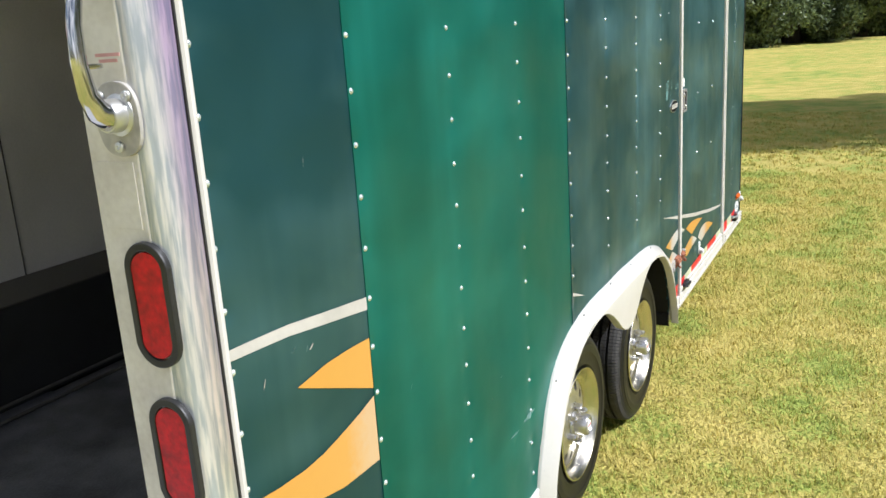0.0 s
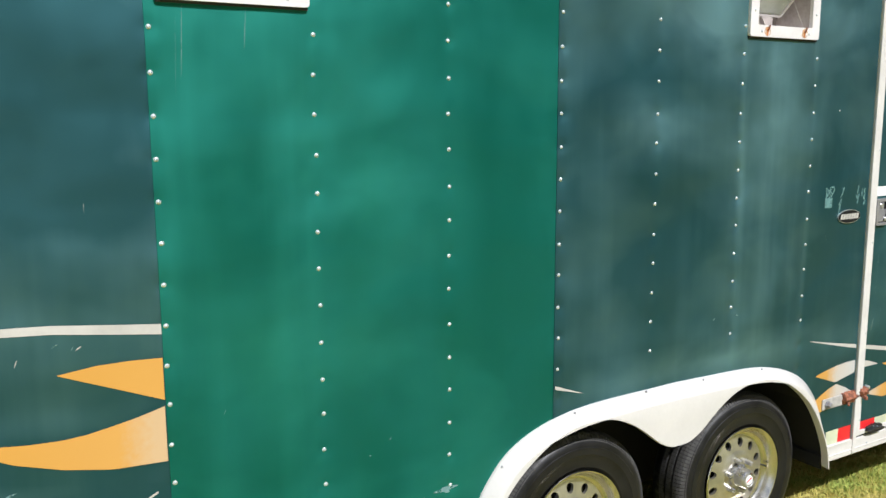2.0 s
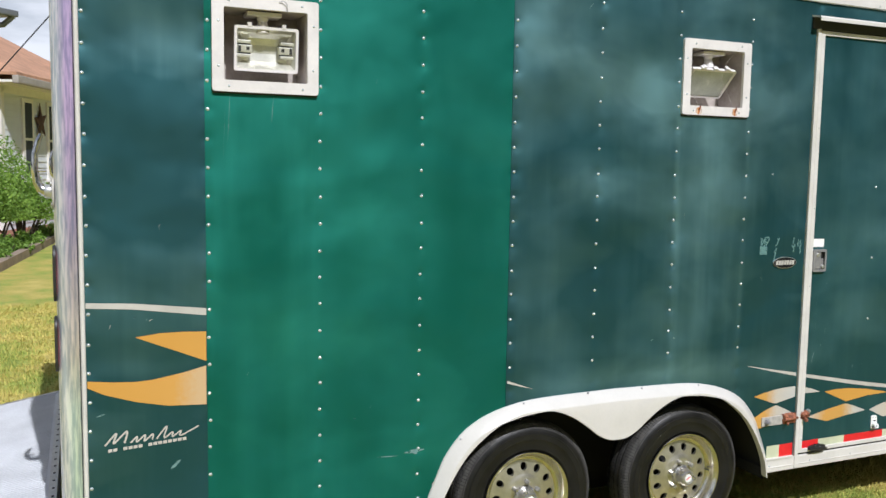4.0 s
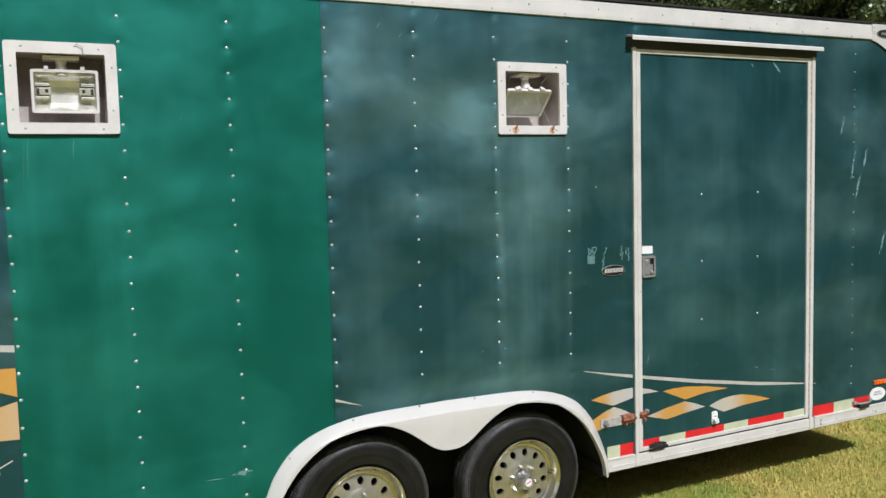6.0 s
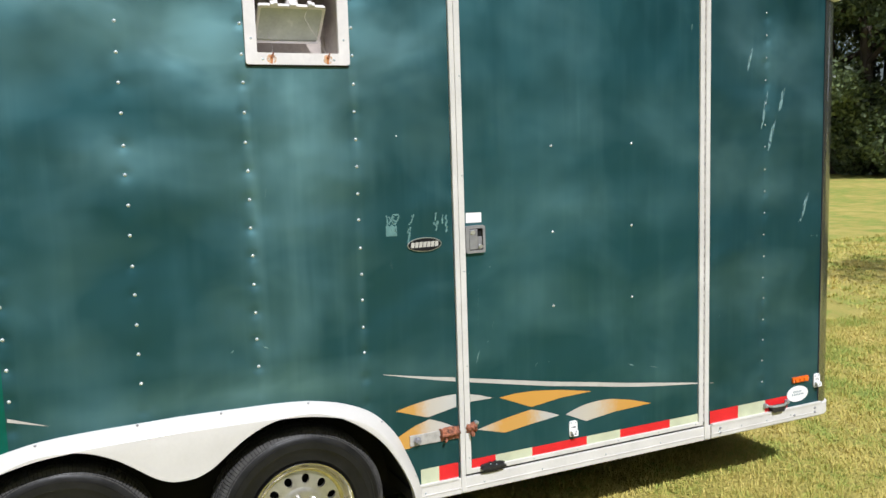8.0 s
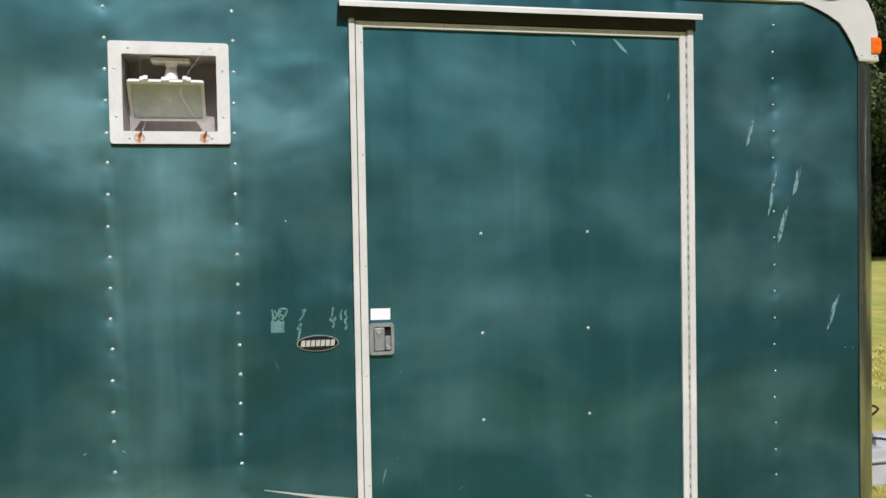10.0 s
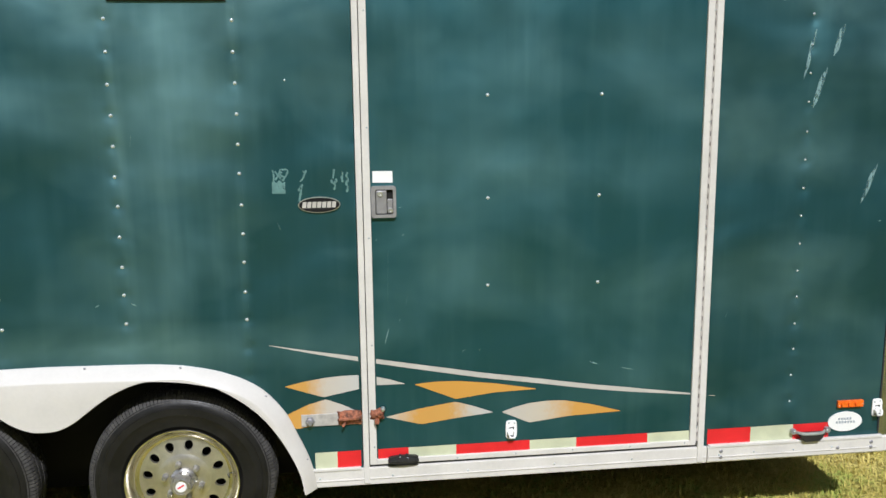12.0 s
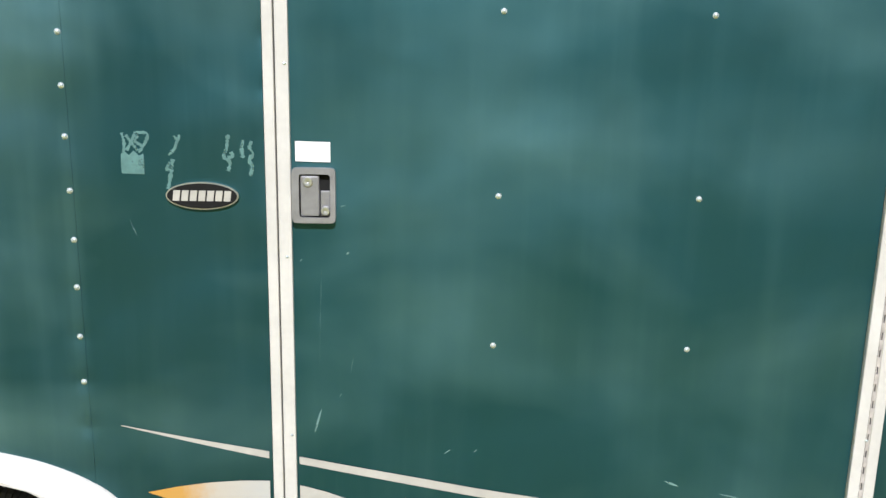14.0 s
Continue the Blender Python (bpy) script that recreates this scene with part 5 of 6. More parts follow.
bm = bmesh.new()
tube(bm, [(-0.064, 0.148, -0.05), (-0.050, 0.152, -0.052), (-0.040, 0.154, -0.053)], 0.0035, 8)
wheel_part("valve", bm, M_BLACK)
copy_thing(wheel, Matrix.Translation((0, *WHEELS[1])) @ Matrix.Rotation(0.35, 4, "X"))
wheel.rotation_euler = (0.0, 0, 0)
for y, z in WHEELS:
    bm = bmesh.new()
    tube(bm, [(-0.2, y, z), (-WIDE + 0.2, y, z)], 0.035, 12)
    part("axle", bm, M_WELL, trailer, "black axle")
    bm = bmesh.new()
    lathe(bm, [(p[0] * 1.0, p[1]) for p in TYRE[:7] + TYRE[-12:]], 40, (-WIDE + 0.23, y, z))
    part("far_tyre", bm, M_RUBBER, trailer, "black road tyre on the far side")

# ---------------------------------------------------------------- trailer: floodlight boxes


def lamp_box(y0, y1, lens_tilt, sealed, owner):
    z0, z1 = LAMP_Z
    w = 0.041
    cy, cz = (y0 + y1) / 2, (z0 + z1) / 2
    hy, hz = (y1 - y0) / 2, (z1 - z0) / 2
    o = oval(cy, cz, hy, hz, 40, 40.0)
    i = oval(cy, cz, hy - w, hz - w, 40, 60.0)
    bz = part("floodlight_box", ring_prism(bmesh.new(), o, i, 0.002, 0.016), M_BOX, trailer, "white recessed floodlight box, the lamp %s" % ("with a glass front" if sealed else "open"))
    depth = -0.15
    bm = bmesh.new()
    oy0, oy1, oz0, oz1 = y0 + w, y1 - w, z0 + w, z1 - w
    for q in (((0.004, oy0, oz0), (0.004, oy0, oz1), (depth, oy0, oz1), (depth, oy0, oz0)), ((0.004, oy1, oz0), (0.004, oy1, oz1), (depth, oy1, oz1), (depth, oy1, oz0)),
              ((0.004, oy0, oz1), (0.004, oy1, oz1), (depth, oy1, oz1), (depth, oy0, oz1)), ((depth, oy0, oz0), (depth, oy1, oz0), (depth, oy1, oz1), (depth, oy0, oz1))):
        bm.faces.new([bm.verts.new(v) for v in q])
    part("box_lining", bm, M_BOX_IN, bz, "white box lining with shade in its colour")
    part("box_floor", boxed(depth, 0.004, oy0, oy1, oz0 - 0.008, oz0), M_BOX, bz, "white box floor")
    # mount
    part("mount_plate", boxed(-0.095, -0.012, cy - 0.062, cy + 0.062, oz1 - 0.018, oz1 - 0.004, bevel=0.003), M_BOX, bz, "white mounting plate")
    bm = bmesh.new()
    tube(bm, [(-0.055, cy, oz1 - 0.015), (-0.055, cy, oz1 - 0.035), (-0.052, cy, oz1 - 0.055), (-0.050, cy, oz1 - 0.075)], [0.024, 0.017, 0.022, 0.024], 12)
    part("swivel", bm, M_BOX, bz, "white swivel joint", True)
    # lamp body, tilted
    tilt = Matrix.Translation((-0.048 if sealed else -0.044, cy + (-0.014 if sealed else 0.010), cz - (0.012 if sealed else 0.006))) @ Matrix.Rotation(radians(lens_tilt), 4, "Y")
    bw, bh, bd = (0.122 if sealed else 0.116), 0.080, 0.050
    bm = bmesh.new()
    fo, fi = oval(0, 0, bw, bh, 32, 26.0), oval(0, 0, bw - 0.010, bh - 0.010, 32, 26.0)
    ring_prism(bm, fo, fi, 0.0, 0.014)
    bk = [bm.verts.new((-bd, y * 0.62, z * 0.55)) for y, z in fo]
    fr = [bm.verts.new((0.0, y, z)) for y, z in fo]
    for k in range(32):
        bm.faces.new((fr[k], fr[(k + 1) % 32], bk[(k + 1) % 32], bk[k]))
    bm.faces.new(bk)
    for s in (-1, 1):
        box(bm, -0.004, 0.016, s * 0.062 - 0.007, s * 0.062 + 0.007, bh - 0.002, bh + 0.012)
    bm.transform(tilt)
    body = part("lamp_housing", bm, M_BOX, bz, "white floodlight housing")
    bm = bmesh.new()
    if sealed:
        prism(bm, fi, 0.004, 0.009)
        bm.transform(tilt)
        part("lamp_glass", bm, M_GLASS_LAMP, body, "dusty glass")
        for e in (-1, 0, 1):
            bm = bmesh.new()
            box(bm, -0.004, 0.017, e * 0.068 - 0.013, e * 0.068 + 0.013, bh - 0.006, bh + 0.009, bevel=0.004)
            bm.transform(tilt)
            part("housing_clip", bm, M_BOX, body, "white clip")
    else:
        # folded trough: flat bands along it, sloping cheeks at the ends
        fold = [(0.009, 0.070), (-0.018, 0.060), (-0.034, 0.040), (-0.041, 0.016), (-0.041, -0.014), (-0.035, -0.042), (0.009, -0.070)]
        runs_of = [[bm.verts.new((x, e * (bw - 0.011 + min(0, x) * 0.35), z)) for x, z in fold] for e in (-1, 1)]
        for k in range(len(fold) - 1):
            bm.faces.new((runs_of[0][k], runs_of[0][k + 1], runs_of[1][k + 1], runs_of[1][k]))
        for line in runs_of:
            bm.faces.new(line)
        bm.transform(tilt)
        part("reflector", bm, M_REFLECTOR, body, "bare folded reflector")
        for e in (-1, 1):
            bm = bmesh.new()
            box(bm, -0.036, -0.008, e * 0.074 - 0.026, e * 0.074 + 0.026, -0.014, 0.014, bevel=0.003)
            box(bm, -0.036, -0.004, e * 0.078 - 0.024, e * 0.078 + 0.024, 0.018, 0.030, bevel=0.002)
            box(bm, -0.036, -0.006, e * 0.078 - 0.024, e * 0.078 + 0.024, -0.030, -0.019, bevel=0.002)
            bm.transform(tilt)
            part("bulb_socket", bm, M_REFLECTOR, body, "pale bulb socket")
            for y_a, y_b, z_a, z_b in ((0.058, 0.069, -0.005, 0.007), (0.088, 0.098, -0.012, 0.010), (0.054, 0.098, 0.0145, 0.0175), (0.054, 0.098, -0.0185, -0.0145)):
                bm = bmesh.new()
                box(bm, -0.030, -0.0068, min(e * y_a, e * y_b), max(e * y_a, e * y_b), z_a, z_b)
                bm.transform(tilt)
                part("socket_hole", bm, M_SEAL, body, "dark gap in the socket")
        bm = bmesh.new()
        tube(bm, [(0.018, cy + 0.046, z1 - 0.012), (0.024, cy + 0.058, z1 - 0.006), (0.024, cy + 0.072, z1 - 0.016), (0.019, cy + 0.075, z1 - 0.046)], 0.0013, 6)
        part("tie_wire", bm, M_HANDLE, bz, "thin bent wire")
    # wires
    if sealed:
        for pts in (((0.018, cy - 0.09, oz1 + 0.012), (-0.05, cy - 0.10, oz1 - 0.06), (-0.09, cy - 0.085, cz - 0.03), (-0.02, cy - 0.085, oz0 + 0.025), (0.018, cy - 0.10, oz0 - 0.016)),
                    ((0.018, cy + 0.11, oz1 + 0.012), (0.0, cy + 0.06, oz1 - 0.05), (0.004, cy + 0.03, cz), (0.01, cy + 0.09, oz0 + 0.02), (0.018, cy + 0.11, oz0 - 0.016))):
            bm = bmesh.new()
            tube(bm, pts, 0.0007, 5)
            part("tie_wire", bm, M_HINGE, bz, "thin tie wire")
        for s in (-0.10, 0.105):
            bm = bmesh.new()
            prism(bm, [(cy + s - 0.003, z0 + 0.004), (cy + s + 0.004, z0 + 0.003), (cy + s + 0.007, z0 + 0.020), (cy + s + 0.010, z0 + 0.030), (cy + s + 0.002, z0 + 0.035), (cy + s - 0.007, z0 + 0.027), (cy + s - 0.004, z0 + 0.016)], 0.0155, 0.0168)
            part("rust_stain", bm, M_STAIN, bz, "orange rust stain")
            part("rust_bleed", prism(bmesh.new(), oval(cy + s + 0.001, z0 + 0.020, 0.018, 0.0165, 20), 0.0152, 0.0162), M_BLEED, bz, "faint rust bleeding into the white")
            bm = bmesh.new()
            tube(bm, [(0.016, cy + s + 0.001, z0 + 0.024), (0.021, cy + s + 0.001, z0 + 0.026), (0.022, cy + s + 0.006, z0 + 0.036), (0.018, cy + s + 0.008, z0 + 0.041)], 0.0026, 6)
            part("wire_hook", bm, M_RUST, bz, "rusty wire hook")
    for yy in (y0 + 0.06, y1 - 0.06):
        for zz in (z0 + 0.02, z1 - 0.02):
            rivet(bz, yy, zz, 0.0155, 0.75, True)
    for yy in (y0 + 0.02, y1 - 0.02):
        for zz in (z0 + 0.09, z1 - 0.09):
            rivet(bz, yy, zz, 0.0155, 0.75, True)
    # dark strip stands in for the shade below the frame's edge
    part("box_shade", boxed(0.0, 0.010, y0 + 0.003, y1 - 0.003, z0 - 0.006, z0), M_SEAL, bz, "dark strip for the shade under the frame")


lamp_box(*LAMP_Y[0], 6, False, panels[1])
lamp_box(*LAMP_Y[1], 44, True, panels[2])

# ---------------------------------------------------------------- trailer: rear frame and inside


def rear_post(side):
    """side 1: the near post; -1: the far one, mirrored."""
    def X(x):
        return x if side > 0 else -WIDE - x
    r = 0.035
    out = [(-0.012, -0.020), (0.004, -0.020), (0.006, -0.030)]
    for k in range(7):
        a = math.pi / 2 * k / 6
        out.append((0.006 - r + r * math.cos(a), REAR + r - r * math.sin(a)))
    out += [(-0.060, REAR), (-0.060, REAR + 0.02)]
    bm = bmesh.new()
    rows = [[bm.verts.new((X(x), y, z)) for x, y in out] for z in (RAIL_LOW, 1.0, 1.8, TOP)]
    for a, b in zip(rows, rows[1:]):
        for i in range(len(out)):
            bm.faces.new((a[i], a[(i + 1) % len(out)], b[(i + 1) % len(out)], b[i]))
    bm.faces.new(rows[0])
    bm.faces.new(rows[-1])
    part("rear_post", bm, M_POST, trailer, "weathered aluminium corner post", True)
    bm = bmesh.new()
    tube(bm, [(X(0.004), -0.012, RAIL_LOW + 0.02), (X(0.004), -0.012, TOP - 0.02)], 0.008, 10)
    part("post_bead", bm, M_WHITE, trailer, "white edge bead", True)
    xa, xb = sorted((X(0.0), X(0.0085)))
    part("post_groove", boxed(xa, xb, -0.0235, -0.0205, RAIL_LOW + 0.02, TOP - 0.02), M_SEAL, trailer, "dark groove beside the bead")
    xa, xb = sorted((X(-0.125), X(-0.028)))
    plate = part("post_plate", boxed(xa, xb, REAR - 0.001, 0.0, RAIL_LOW, TOP, bevel=0.004), M_PLATE, trailer, "beige rear post plate")
    xa, xb = sorted((X(-0.112), X(-0.040)))
    part("patch_plate", boxed(xa, xb, REAR - 0.0025, REAR, 1.515, 1.612, bevel=0.0008), M_PLATE, plate)
    for z in (1.402, 1.160):
        for nm, ry, rz, d0, d1, m_, lab in (("lamp_grommet", 0.0425, 0.096, 0.0, 0.010, M_BLACK, "black rubber grommet"), ("tail_lamp", 0.0305, 0.081, 0.0, 0.008, M_RED_LENS, "red oval tail lamp")):
            bm = bmesh.new()
            pts = []
            for k in range(44):
                a = 2 * math.pi * k / 44
                pts.append((ry * math.cos(a), (rz - ry) * (1 if math.sin(a) > 0 else -1) + ry * math.sin(a)))
            if nm == "lamp_grommet":
                inner = [(p[0] * 0.70, (rz - ry) * (1 if p[1] > 0 else -1) + (p[1] - (rz - ry) * (1 if p[1] > 0 else -1)) * 0.70) for p in pts]
                ring_prism(bm, pts, inner, d0, d1)
                bmesh.ops.bevel(bm, geom=[e for e in bm.edges if all(v.co.x > d1 - 0.001 for v in e.verts)], offset=0.003, segments=2, affect="EDGES", profile=0.6)
            else:
                prism(bm, pts, d0, d1, bevel=0.003)
            # turn the drawing from the side plane to the rear face
            bm.transform(Matrix(((0, 1, 0, X(-0.040)), (-1, 0, 0, REAR), (0, 0, 1, z), (0, 0, 0, 1))))
            part(nm, bm, m_, plate, lab)
    # grab hook
    bm = bmesh.new()
    hook = [(-0.048, REAR - 0.004, 1.678), (-0.048, REAR - 0.024, 1.678), (-0.048, REAR - 0.040, 1.686), (-0.048, REAR - 0.052, 1.708), (-0.048, REAR - 0.058, 1.750), (-0.048, REAR - 0.056, 1.800), (-0.048, REAR - 0.046, 1.842), (-0.048, REAR - 0.034, 1.868)]
    tube(bm, [(X(x), y if side > 0 else REAR + (y - REAR) * 1.4, z) for x, y, z in hook], [0.021, 0.021, 0.0165, 0.0130, 0.0112, 0.0105, 0.0100, 0.0085], 18)
    part("grab_hook", bm, M_HOOK, plate, "chrome curved grab hook", True)
    bm = bmesh.new()
    xa, xb = sorted((X(-0.060), X(-0.045)))
    box(bm, xa, xb, REAR - 0.056, REAR - 0.022, 1.742, 1.749, bevel=0.002)
    part("hook_peg", bm, M_HOOK, plate)
    bm = bmesh.new()
    prism(bm, [(p, q) for p, q in oval(0.006, -0.008, 0.041, 0.052, 28, 2.6)], 0.0, 0.006, bevel=0.002)
    bm.transform(Matrix(((0, 1, 0, X(-0.058)), (-1, 0, 0, REAR), (0, 0, 1, 1.68), (0, 0, 0, 1))))
    part("hook_base", bm, M_BASE, plate, "dull grey cast hook base")
    bm = bmesh.new()
    lathe(bm, [(0.004, 0.030), (0.008, 0.029), (0.010, 0.0235), (0.026, 0.0235), (0.030, 0.0215), (0.030, 0.012)], 24)
    bm.transform(Matrix(((0, 1, 0, X(-0.048)), (-1, 0, 0, REAR), (0, 0, 1, 1.678), (0, 0, 0, 1))))
    part("hook_boss", bm, M_STEEL, plate, "bright steel boss", True)
    for x, z in ((-0.078, 1.704), (-0.027, 1.704), (-0.053, 1.634)):
        bm = bmesh.new()
        lathe(bm, [(0.0, 0.008), (0.004, 0.0075), (0.005, 0.004), (0.003, 0.0)], 12)
        bm.transform(Matrix(((0, 1, 0, X(x)), (-1, 0, 0, REAR - 0.007), (0, 0, 1, z), (0, 0, 0, 1))))
        part("hook_bolt", bm, M_STEEL, plate, smooth=True)
    if side > 0:
        part("warning_label", boxed(X(-0.080), X(-0.034), REAR - 0.0022, REAR, 1.757, 1.7615), M_PINK, plate, "faded red label bars")
        part("warning_label", boxed(X(-0.074), X(-0.040), REAR - 0.0022, REAR, 1.749, 1.7535), M_PINK, plate, "faded red label bars")


rear_post(1)
rear_post(-1)
part("rear_header", boxed(-WIDE + 0.12, -0.12, REAR, -0.01, 2.50, TOP, bevel=0.004), M_WHITE, trailer, "white rear header")
part("rear_sill", boxed(-WIDE + 0.03, -0.01, REAR, 0.0, RAIL_LOW - 0.02, FLOOR, bevel=0.004), M_BLACK, trailer, "black rear sill")
floor = part("floor", boxed(-WIDE + 0.41, -0.41, -0.01, FRONT - 0.03, FLOOR - 0.03, FLOOR), M_FLOOR_IN, trailer, "scuffed black rubber floor")
for x0, x1 in ((-WIDE + 0.02, -WIDE + 0.41), (-0.41, -0.02)):
    for y0, y1 in ((-0.01, 1.23), (3.08, FRONT - 0.03)):
        part("floor_strip", boxed(x0, x1, y0, y1, FLOOR - 0.03, FLOOR), M_FLOOR_IN, trailer, "scuffed black rubber floor")
part("underframe", boxed(-WIDE + 0.06, -0.37, 0.02, FRONT - 0.1, RAIL_LOW, FLOOR - 0.03), M_WELL, trailer, "black underframe")
for y in (0.4, 1.0, 3.25, 3.9, 4.5, 5.1):
    part("cross_member", boxed(-WIDE + 0.06, -0.03, y, y + 0.05, RAIL_LOW + 0.004, FLOOR - 0.03), M_WELL, trailer, "black cross member")
part("inner_wall", boxed(-WIDE + 0.03, -WIDE + 0.045, 0.0, FRONT - 0.04, FLOOR, EAVE), M_LINER, trailer, "grey inner wall liner")
part("outer_wall", boxed(-WIDE, -WIDE + 0.03, 0.0, FRONT - 0.06, RAIL_LOW, TOP - 0.02), M_DARK, trailer, "dark green far side sheet")
bm = bmesh.new()
for a, b, c, d in ((0.0, 0.42, FLOOR, EAVE), (0.80, 2.45, 0.88, EAVE), (0.42, 0.80, FLOOR, 2.02), (2.83, 3.08, 0.88, EAVE), (3.08, 3.22, FLOOR, EAVE), (4.55, 5.24, FLOOR, EAVE), (3.22, 4.55, FLOOR, EAVE), (0.42, 0.80, 2.38, EAVE), (2.45, 2.83, 0.88, EAVE)):
    if (a, b) == (2.45, 2.83):
        box(bm, -0.050, -0.038, a, b, c, 2.02)
        continue
    box(bm, -0.050, -0.038, a, b, c, d)
box(bm, -0.050, -0.038, 0.80, 1.23, FLOOR, 0.88)
part("inner_wall", bm, M_LINER, trailer, "grey inner wall liner")
part("inner_wall", boxed(-WIDE + 0.04, -0.05, FRONT - 0.10, FRONT - 0.05, FLOOR, EAVE), M_LINER, trailer, "grey inner front liner")
part("ceiling", boxed(-WIDE + 0.03, -0.03, 0.0, FRONT - 0.05, 2.60, 2.62), M_LINER, trailer, "grey inner ceiling")
part("wheel_box", boxed(-0.40, -0.37, 1.24, 3.07, FLOOR, 0.86), M_BLACK, trailer, "black inner wheel box")
part("wheel_box", boxed(-0.39, -0.04, 1.24, 3.07, 0.84, 0.87), M_BLACK, trailer, "black inner wheel box")
part("wheel_box", boxed(-WIDE + 0.045, -WIDE + 0.40, 0.75, 3.30, FLOOR, 0.80, bevel=0.01), M_BLACK, trailer, "black inner wheel box")
part("wheel_box_top", boxed(-WIDE + 0.046, -WIDE + 0.402, 0.748, 3.302, 0.801, 0.806, bevel=0.002), M_LEDGE, trailer, "brown-grey top of the wheel box")
for x, z in ((-WIDE + 0.432, 0.422), (-WIDE + 0.50, 0.392)):
    bm = bmesh.new()
    tube(bm, [(x, 0.0, z), (x, FRONT - 0.1, z)], 0.008, 8)
    part("floor_trim", bm, M_LEDGE, trailer, "dark brown-grey floor trim", True)
part("side_channel", boxed(-WIDE + 0.045, -WIDE + 0.43, -0.005, 0.75, FLOOR, 0.42, bevel=0.006), M_BLACK, trailer, "black floor channel")
part("liner_joint", boxed(-WIDE + 0.045, -WIDE + 0.05, 1.46, 1.464, 0.80, EAVE), M_LEDGE, trailer, "dark wall joint")
part("liner_scrape", boxed(-WIDE + 0.045, -WIDE + 0.049, 1.22, 1.30, 1.045, 1.055), M_SEAL, trailer, "dark scrape")

# ramp door, laid down on the lawn
ramp_len, ramp_hinge = 2.05, Vector((0, REAR - 0.035, FLOOR + 0.012))
slope = math.asin((ramp_hinge.z - 0.035) / ramp_len)
lay = Matrix.Translation(ramp_hinge) @ Matrix.Rotation(slope, 4, "X")
bm = bmesh.new()
box(bm, -WIDE + 0.135, -0.135, -ramp_len, 0.0, -0.045, 0.0, bevel=0.006)
bm.transform(lay)
ramp = part("ramp_door", bm, M_RAMP, trailer, "lowered ribbed aluminium ramp door")
bm = bmesh.new()
for k in range(92):
    x = -WIDE + 0.16 + k * 0.0245
    box(bm, x, x + 0.009, -ramp_len + 0.05, -0.05, 0.0, 0.0035)
bm.transform(lay)
part("tread_ribs", bm, M_RAMP, ramp, "fine raised ribs")
bm = bmesh.new()
for x0, x1, y0, y1 in ((-WIDE + 0.135, -0.135, -0.035, -0.002), (-0.165, -0.135, -ramp_len, -0.03), (-WIDE + 0.135, -WIDE + 0.165, -ramp_len, -0.03)):
    box(bm, x0, x1, y0, y1, 0.0, 0.005)
bm.transform(lay)
part("ramp_edge", bm, M_STEEL, ramp, "plain metal edge")
for k in range(24):
    bm = bmesh.new()
    box(bm, -WIDE + 0.2 + k * 0.096, -WIDE + 0.212 + k * 0.096, -0.022, -0.012, 0.005, 0.0075)
    bm.transform(lay)
    part("edge_screw", bm, M_BLACK, ramp)
bm = bmesh.new()
tube(bm, [(-WIDE + 0.16, REAR - 0.02, TOP - 0.01), (-WIDE + 0.17, -1.1, 1.44), (-WIDE + 0.19, -2.1, 0.12)], 0.0038, 6)
part("ramp_cable", bm, M_BLACK, trailer, "black ramp cable", True)
bm = bmesh.new()
tube(bm, [(-WIDE + 0.13, REAR - 0.012, TOP - 0.02), (-WIDE + 0.13, REAR - 0.018, 2.60)], 0.028, 10)
part("spring_cover", bm, M_GUTTER_D, trailer, "grey spring cover", True)

# ---------------------------------------------------------------- trailer: added chassis pieces that block light
# unseen rails and cross member, added to keep light out underneath
for x in (-0.62, -WIDE + 0.12):
    part("light_block_rail", boxed(x - 0.03, x + 0.03, 0.1, 5.26, 0.10, 0.40, bevel=0.004), M_WELL, trailer, "black chassis rail, added unseen to block light")
part("cross_member", boxed(-WIDE + 0.16, -0.66, 5.20, 5.26, 0.12, 0.40), M_WELL, trailer, "black cross member")
# ---------------------------------------------------------------- trailer: tongue
bm = bmesh.new()
for s in (-1, 1):
    pts = [(-WIDE / 2 + s * 0.62, FRONT - 0.4, 0.30), (-WIDE / 2 + s * 0.05, 6.45, 0.30)]
    a, b = Vector(pts[0]), Vector(pts[1])
    n_ = Vector((b - a).normalized()).cross(Vector((0, 0, 1))) * 0.026
    vs = [bm.verts.new(p + q) for p in (a, b) for q in (-n_, n_, n_ + Vector((0, 0, 0.13)), -n_ + Vector((0, 0, 0.13)))]
    for f in ((0, 1, 2, 3), (7, 6, 5, 4), (0, 4, 5, 1), (1, 5, 6, 2), (2, 6, 7, 3), (3, 7, 4, 0)):
        bm.faces.new([vs[i] for i in f])
tongue = part("tongue", bm, M_TONGUE, trailer, "silver painted steel drawbar")
part("tongue_plate", prism(bmesh.new(), [(5.40, 0.436), (6.22, 0.436), (6.22, 0.444), (5.40, 0.444)], -1.62, -0.97), M_TONGUE, trailer, "silver drawbar plate")
part("tongue_box", boxed(-1.60, -0.99, 5.80, 6.22, 0.300, 0.500, bevel=0.01), M_TONGUE, trailer, "pale grey drawbar tray")
part("coupler", boxed(-1.35, -1.24, 6.36, 6.66, 0.40, 0.50, bevel=0.02), M_TONGUE, trailer, "drawbar coupler")
bm = bmesh.new()
tube(bm, [(-1.295, 6.16, 0.076), (-1.295, 6.16, 0.46)], 0.030, 14)
tube(bm, [(-1.295, 6.16, 0.076), (-1.295, 6.16, 0.090)], 0.06, 16)
part("jack", bm, M_STEEL, trailer, "steel jack post", False)
